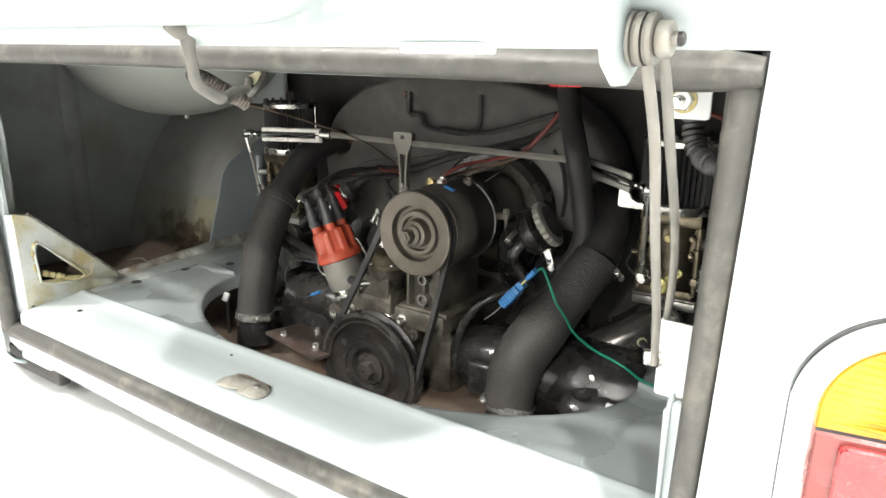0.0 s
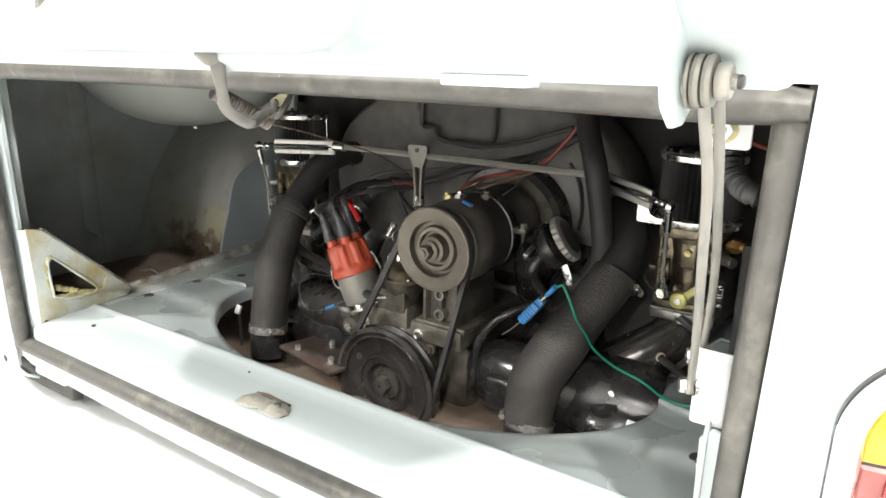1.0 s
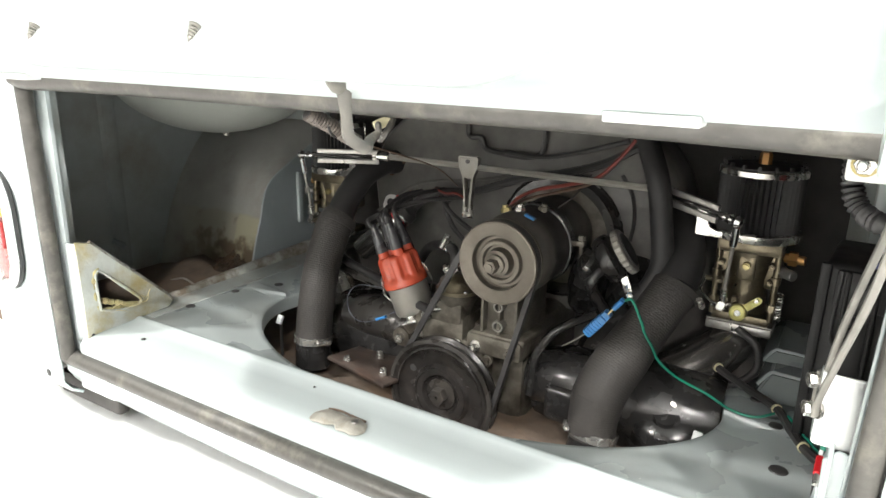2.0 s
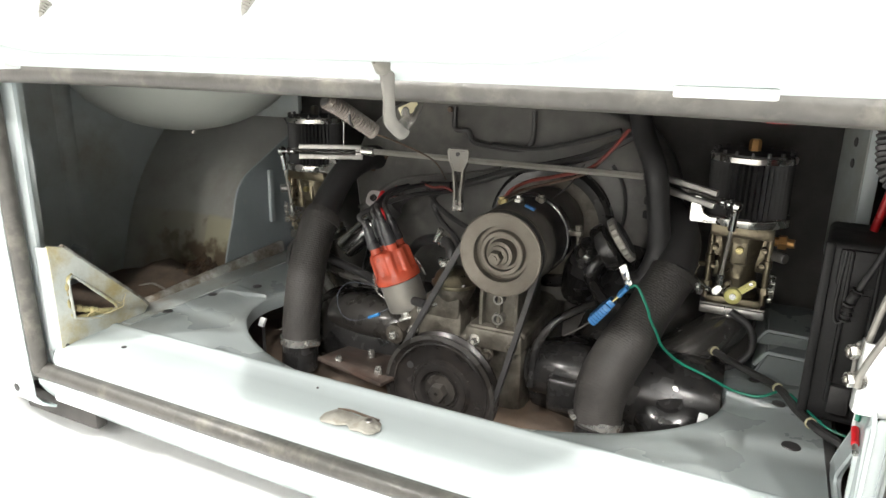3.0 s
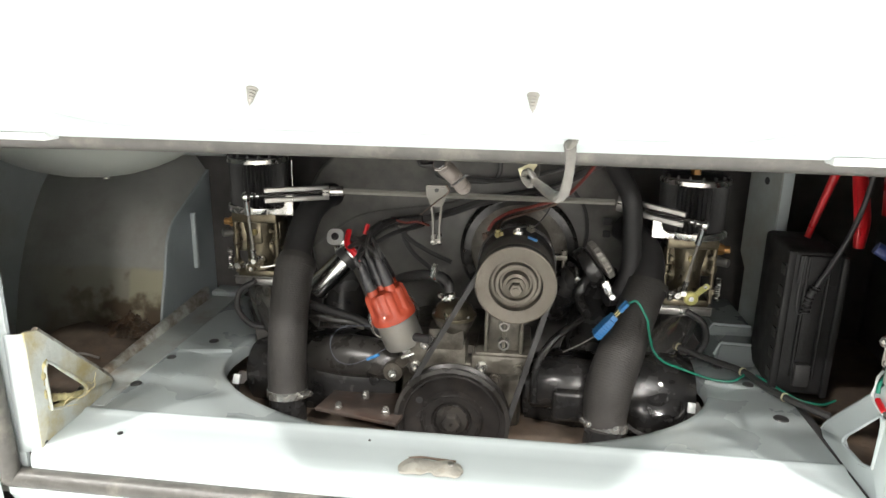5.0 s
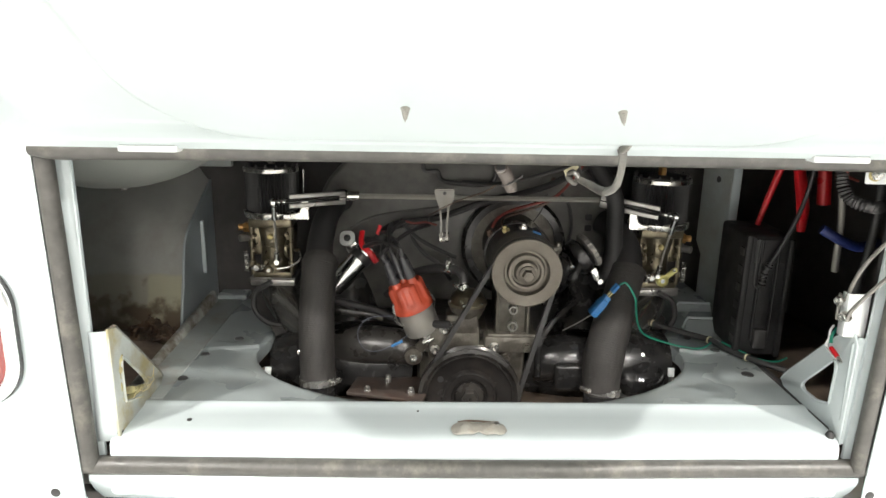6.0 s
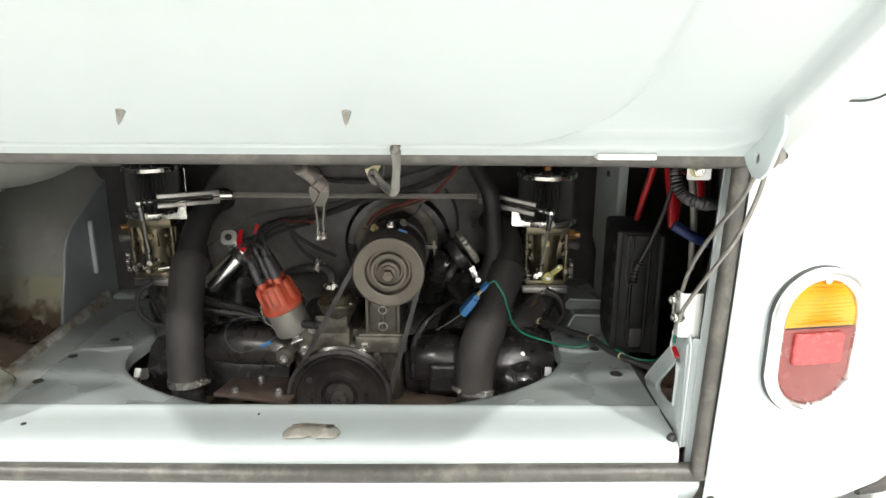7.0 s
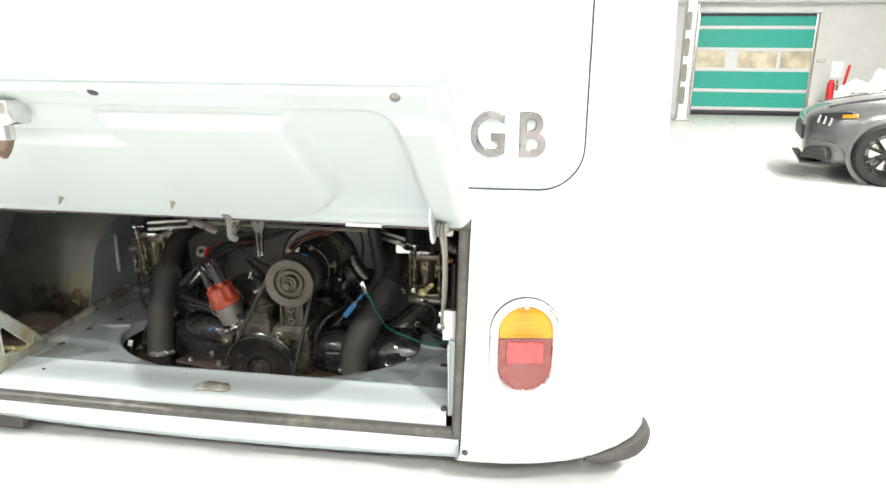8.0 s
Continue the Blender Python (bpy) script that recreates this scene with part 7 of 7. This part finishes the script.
wire("green_wire", [(0.490, 0.330, 0.668), (0.515, 0.290, 0.664), (0.535, 0.268, 0.660), (0.565, 0.262, 0.658), (0.59, 0.275, 0.66)], 0.0018, GREEN, "thin green wire beside the loom")

step_pad = thing("floor_step", "pale pressed step in the bay floor corner", "panel")
for x0, y0, z0, z1 in ((0.457, 0.422, 0.651, 0.682), (0.455, 0.474, 0.681, 0.697)):
    bm = box(x0, 0.524, y0, 0.62, z0, z1)
    for v in bm.verts:
        if v.co.z < (z0 + z1) / 2:
            v.co.x -= 0.018 if v.co.x < 0.5 else 0.0
            v.co.y -= 0.030 * (z1 - z0) / 0.031 if v.co.y < 0.55 else 0.0
    bmesh.ops.bevel(bm, geom=bm.edges[:], offset=0.003, segments=2, affect="EDGES")
    tier = part("step", bm, FLOOR_SHADED, step_pad)
    part("rolled_edge", tube([(x0 - 0.014, y0 - 0.016, z1 - 0.014), (x0, y0, z1), (x0 + 0.012, y0 + 0.001, z1 + 0.0008), (0.522, y0 - 0.002, z1 + 0.0005)], 0.0026, 8, 4), PAINT_BAY, tier, "pale rolled edge")
step_pad_l = thing("floor_step", "pale pressed step in the bay floor corner", "panel")
part("step", box(-0.552, -0.486, 0.590, 0.635, 0.652, 0.664, 0.004, 3), FLOOR_SHADED, step_pad_l)


def roof_post():
    ob = thing("roof_post", "grey steel channel post beside the filter", "post")
    face = [(0.0, 1.112), (0.0, 0.812), (0.020, 0.785), (0.020, 0.66), (0.092, 0.66), (0.092, 1.112)]
    turn = Matrix(((0.252, 0, -0.968, 0.520), (-0.968, 0, -0.252, 0.571), (0, 1, 0, 0), (0, 0, 0, 1)))
    part("web", plate(face, 0.003, turn, bevel=0.0008), PAINT_OLD, ob, "flat grey face of the post")
    part("rolled_edge", tube([(0.521, 0.570, 1.11), (0.521, 0.570, 0.812), (0.526, 0.551, 0.785), (0.526, 0.551, 0.67)], 0.0022, 8, 2, smooth=False), PAINT_OLD, ob)
    part("flange", box(0.5425, 0.560, 0.480, 0.483, 0.66, 1.112, 0.001), PAINT_BAY, ob)
    for z in (0.955, 0.985, 1.02):
        p = Vector((0.5300, 0.5196, z))
        part("hole", lathe([(0, 0.001), (0.006, 0.001), (0.007, 0)], p, p + Vector((-0.968, -0.252, 0)), 12), BLACK, ob)


roof_post()


def power_case():
    """Upright black moulded case with a cable in its side."""
    ob = thing("battery_case", "upright black moulded plastic battery case", "case", at=pose(0.541, 0.345, 0.656, 0, 0, -4))
    shell = part("shell", box(-0.038, 0.042, -0.050, 0.085, 0.0, 0.232, 0.008, 3), CASE_BLACK, ob)
    for x0, x1, z0, z1 in ((-0.041, -0.030, 0.010, 0.232), (-0.014, -0.009, 0.030, 0.225), (0.016, 0.021, 0.030, 0.225), (0.034, 0.044, 0.0, 0.226)):
        part("rail", box(x0, x1, -0.057, -0.047, z0, z1, 0.0025), CASE_BLACK, shell)
    part("lid_panel", box(-0.024, 0.032, -0.054, -0.046, 0.180, 0.226, 0.004), CASE_BLACK, shell)
    part("recess", box(-0.008, 0.015, -0.0515, -0.049, 0.045, 0.172, 0.002), CASE_BLACK, shell)
    for k in range(6):
        part("side_rib", box(-0.0405, -0.0365, -0.046, -0.026, 0.020 + 0.034 * k, 0.036 + 0.034 * k, 0.001), BLACK, shell)
    part("latch", box(-0.010, 0.014, -0.064, -0.048, 0.018, 0.056, 0.004), BLACK, ob)
    relief = [(-0.008, -0.060, 0.140), (-0.006, -0.062, 0.165), (0.000, -0.064, 0.182)]
    part("strain_relief", tube(relief, 0.0058, 12, 6, ribs=0.0013, pitch=0.007), BLACK, ob)
    part("cable", tube([relief[-1], (0.012, -0.070, 0.215), (0.026, -0.078, 0.262), (0.036, -0.085, 0.315), (0.040, -0.095, 0.385)], 0.0036, 10, 8), BLACK, ob, "black cable")
    part("cable_loop", tube([(-0.018, -0.054, 0.225), (-0.020, -0.056, 0.155), (-0.016, -0.057, 0.136), (-0.008, -0.058, 0.140)], 0.0020, 8, 6), BLACK, ob)


power_case()


def jump_leads():
    ob = thing("red_cable", "thick bright red cable hanging in the bay corner", "cable")
    part("strand", tube([(0.553, 0.378, 0.890), (0.560, 0.372, 0.930), (0.570, 0.362, 0.985), (0.580, 0.354, 1.040), (0.588, 0.350, 1.10)], [0.0050, 0.0058, 0.0066, 0.0072, 0.008], 12, 8), RED, ob)
    part("strand", tube([(0.594, 0.300, 0.895), (0.594, 0.304, 0.935), (0.590, 0.318, 0.985), (0.586, 0.338, 1.045), (0.588, 0.348, 1.10)], [0.010, 0.0150, 0.0145, 0.011, 0.009], 12, 8, flat=0.7), RED, ob)
    part("strand", tube([(0.645, 0.33, 0.94), (0.640, 0.33, 0.99), (0.630, 0.335, 1.10)], [0.012, 0.012, 0.008], 12, 8), RED, ob)


jump_leads()


def corner_harness():
    ob = thing("corner_loom", "black corrugated loom and grey pipes in the bay corner", "loom")
    part("conduit", tube([(0.508, 0.085, 1.085), (0.5085, 0.072, 1.035), (0.512, 0.064, 1.009), (0.521, 0.056, 0.9955), (0.536, 0.042, 0.990), (0.556, 0.052, 0.987), (0.592, 0.09, 0.982), (0.64, 0.12, 0.975)], 0.0080, 14, 8, ribs=0.0012, pitch=0.005), BLACK, ob, "ribbed black conduit")
    part("pipe", tube([(0.545, 0.16, 1.10), (0.562, 0.16, 1.03), (0.575, 0.16, 0.95), (0.582, 0.165, 0.86)], 0.0055, 10, 8), STAY, ob, "grey pipe")
    part("pipe", tube([(0.575, 0.10, 1.10), (0.590, 0.10, 1.02), (0.592, 0.105, 0.92), (0.585, 0.12, 0.80)], 0.0065, 10, 8), BLACK, ob)
    part("blue_tape", tube([(0.545, 0.158, 0.932), (0.575, 0.150, 0.915), (0.605, 0.15, 0.905), (0.64, 0.16, 0.91)], 0.008, 12, 8), BLUE_DARK, ob, "dark blue taped bundle")
    part("red_wire", tube([(0.520, 0.05, 1.06), (0.512, 0.055, 1.045), (0.515, 0.07, 1.03), (0.54, 0.08, 1.02)], 0.002, 6, 6), RED_WIRE, ob)
    part("joint", merged(rod((0.476, 0.30, 1.045), (0.476, 0.296, 1.075), 0.007, 12), rod((0.47, 0.30, 1.05), (0.455, 0.31, 1.055), 0.005, 10)), ZINC, ob)


corner_harness()


def bolt_bracket():
    """White plate with a slot, gold nut and stud, under the top of the opening."""
    ob = thing("latch_bracket", "white steel bracket with a gold nut under the opening's top", "bracket")
    part("plate", plate(rounded(0.031, 0.032, 0.003), 0.003, front(0.519, 0.012, 1.0425), None, 0.0006), WHITE, ob)
    part("slot", box(0.5125, 0.5185, 0.0075, 0.009, 1.048, 1.0575), BLACK, ob)
    part("washer", rod((0.5155, 0.009, 1.040), (0.5155, 0.0075, 1.040), 0.0095, 20), BRASS, ob, "gold washer")
    part("nut", merged(hexnut((0.5155, 0.0078, 1.040), (0.5155, 0.001, 1.040), 0.0080), rod((0.5155, 0.004, 1.040), (0.5135, -0.006, 1.0395), 0.0040, 12, edge=0.001)), ZINC, ob, "bright hexagon nut")
    part("top_flange", box(0.497, 0.540, 0.008, 0.05, 1.0555, 1.0585, 0.001), WHITE, ob)


bolt_bracket()
red_tab = tagged(part("red_tab", moved(box(0.414, 0.440, -0.002, 0.006, 1.046, 1.055, 0.002), Matrix()), RED), "small red ribbed plastic tab under the seal", "tab")
for k in range(4):
    part("rib", box(0.416 + 0.0042 * k, 0.4175 + 0.0042 * k, -0.0035, -0.0015, 1.046, 1.054), RED, red_tab)


def lid_stay():
    """Two grey links from the lid's tab to a bent white bracket on the jamb."""
    ob = thing("lid_stay", "pair of grey steel lid stays on a white bracket", "stay")
    top = Vector((0.534, -0.142, 1.0775))
    part("link", tube([top + Vector((0.004, 0.010, -0.006)), (0.536, -0.112, 1.055), (0.534, -0.085, 1.020), (0.527, -0.024, 0.957), (0.521, 0.012, 0.905), (0.516, 0.026, 0.856)], 0.0034, 10, 8, flat=0.8), STAY, ob, "bowed grey link")
    part("link", tube([top + Vector((-0.001, 0.002, -0.012)), (0.535, -0.119, 1.023), (0.531, -0.087, 0.969), (0.521, -0.025, 0.893), (0.515, 0.006, 0.850), (0.514, 0.012, 0.832)], 0.0034, 10, 8, flat=0.8), STAY, ob, "bowed grey link")
    pivot = part("pivot_bolt", merged(rod((0.522, -0.142, 1.0775), (0.549, -0.142, 1.0775), 0.0040, 14, edge=0.001), rod((0.5255, -0.142, 1.0775), (0.5272, -0.142, 1.0775), 0.0140, 24)), STAY, ob)
    part("pivot_nut", lathe([(0, 0), (0.0085, 0), (0.0092, 0.001), (0.0092, 0.006), (0.0082, 0.0072), (0, 0.0072)], (0.5385, -0.142, 1.0775), (1, -0.142, 1.0775), 20), DIRTY_TIN, pivot, "dull plated round nut")
    part("bolt_tip", rod((0.5455, -0.142, 1.0775), (0.5515, -0.142, 1.0775), 0.0036, 12, edge=0.001), BLACK, pivot)
    for x in (0.5280, 0.5335):
        part("link_eye", lathe([(0.005, 0), (0.0128, 0), (0.0136, 0.002), (0.0128, 0.0042), (0.005, 0.0042)], (x, -0.142, 1.0775), (1, -0.142, 1.0775), 22, closed=True), STAY, ob)
    # bracket bent back at its right edge
    br = [[(x, y, z) for x, y in ((0.516, 0.030), (0.517, 0.018), (0.519, 0.0165), (0.532, 0.0165), (0.545, 0.0165))] for z in (0.806, 0.808, 0.838, 0.868, 0.870)]
    ob_br = part("bracket", grid_mesh(br), WHITE, ob, "bent white bracket")
    thicken(ob_br, 0.0022)
    for x, y, z in ((0.511, 0.030, 0.856), (0.511, 0.016, 0.836)):
        part("bolt", merged(rod((x + 0.010, y + 0.004, z), (x - 0.004, y - 0.002, z), 0.0045, 12, edge=0.001), hexnut((x + 0.001, y, z), (x - 0.006, y - 0.003, z), 0.0066), rod((x + 0.004, y + 0.001, z), (x + 0.006, y + 0.002, z), 0.0082, 16)), ZINC, ob)
    part("worn_plate", moved(box(-0.004, 0.012, -0.002, 0.002, -0.020, 0.018, 0.002), pose(0.513, 0.034, 0.846, 0, 0, 60)), DIRTY_TIN, ob)


lid_stay()
wire("bullet_connector", [(0.536, 0.072, 0.802), (0.528, 0.066, 0.796), (0.5262, 0.063, 0.786), (0.5258, 0.066, 0.772), (0.5255, 0.052, 0.766), (0.5250, 0.036, 0.764)], 0.0018, WHITE, "white and green wire with a red crimp", "connector",
     extra=[("green_part", tube([(0.538, 0.066, 0.800), (0.528, 0.060, 0.790), (0.5262, 0.056, 0.780)], 0.0024, 6, 6), GREEN, "green wire end"),
            ("crimp", rod((0.5255, 0.054, 0.774), (0.5250, 0.034, 0.767), 0.0034, 10, edge=0.001), RED, "red crimp sleeve"),
            ("bare_tip", rod((0.5250, 0.034, 0.767), (0.5250, 0.024, 0.763), 0.0024, 8), ZINC, "bare metal tip")])


def lid_loom():
    """Taped lead of the plate lamp, from the lid into the bay."""
    ob = thing("lid_loom", "grey taped lamp lead hanging from the lid", "loom")
    part("bung", tube([(0.134, -0.112, 1.090), (0.137, -0.121, 1.083), (0.138, -0.131, 1.084), (0.139, -0.143, 1.088)], [0.007, 0.0075, 0.007, 0.003], 10, 6, flat=0.6), STAY, ob)
    part("taped_lead", tube([(0.134, -0.117, 1.088), (0.137, -0.121, 1.079), (0.138, -0.120, 1.060), (0.136, -0.115, 1.042), (0.135, -0.102, 1.033), (0.132, -0.086, 1.027)], [0.0084, 0.0066, 0.0050, 0.0056, 0.0060, 0.0066], 9, 6, flat=0.75), TAPE, ob, "grey cloth-taped lead")
    # Inner lead and knot take a darker material for shade behind the seal.
    part("inner_lead", tube([(0.132, -0.088, 1.028), (0.127, -0.078, 1.027), (0.118, -0.062, 1.031), (0.110, -0.040, 1.034)], [0.005, 0.0055, 0.005, 0.004], 10, 8), RUBBER, ob, "dark taped inner end, darkened for the shade behind the seal")
    part("conduit", tube([(0.012, -0.030, 1.047), (0.020, -0.010, 1.036), (0.028, 0.012, 1.022), (0.033, 0.028, 1.012)], 0.0082, 16, 14, ribs=0.0008, pitch=0.0036), SLEEVE, ob, "brown corrugated sleeve")
    part("sleeve_mouth", rod((0.0115, -0.0312, 1.0477), (0.0117, -0.0307, 1.0474), 0.0062, 14), BLACK, ob)
    part("knot", tube([(0.112, -0.040, 1.032), (0.104, -0.030, 1.042), (0.098, -0.022, 1.036), (0.106, -0.030, 1.028), (0.112, -0.022, 1.040), (0.110, -0.01, 1.056)], 0.0034, 8, 8), RUBBER, ob)
    part("tag", moved(box(-0.010, 0.010, -0.0012, 0.0012, -0.005, 0.005, 0.001), pose(0.103, -0.022, 1.043, 0, -24, 12)), YELLOW_TAG, ob, "yellowed paper tag")
    part("loose_end", tube([(0.040, -0.03, 1.036), (0.028, -0.01, 1.024), (0.02, 0.015, 1.016)], 0.0014, 6, 6), BLACK, ob)


lid_loom()
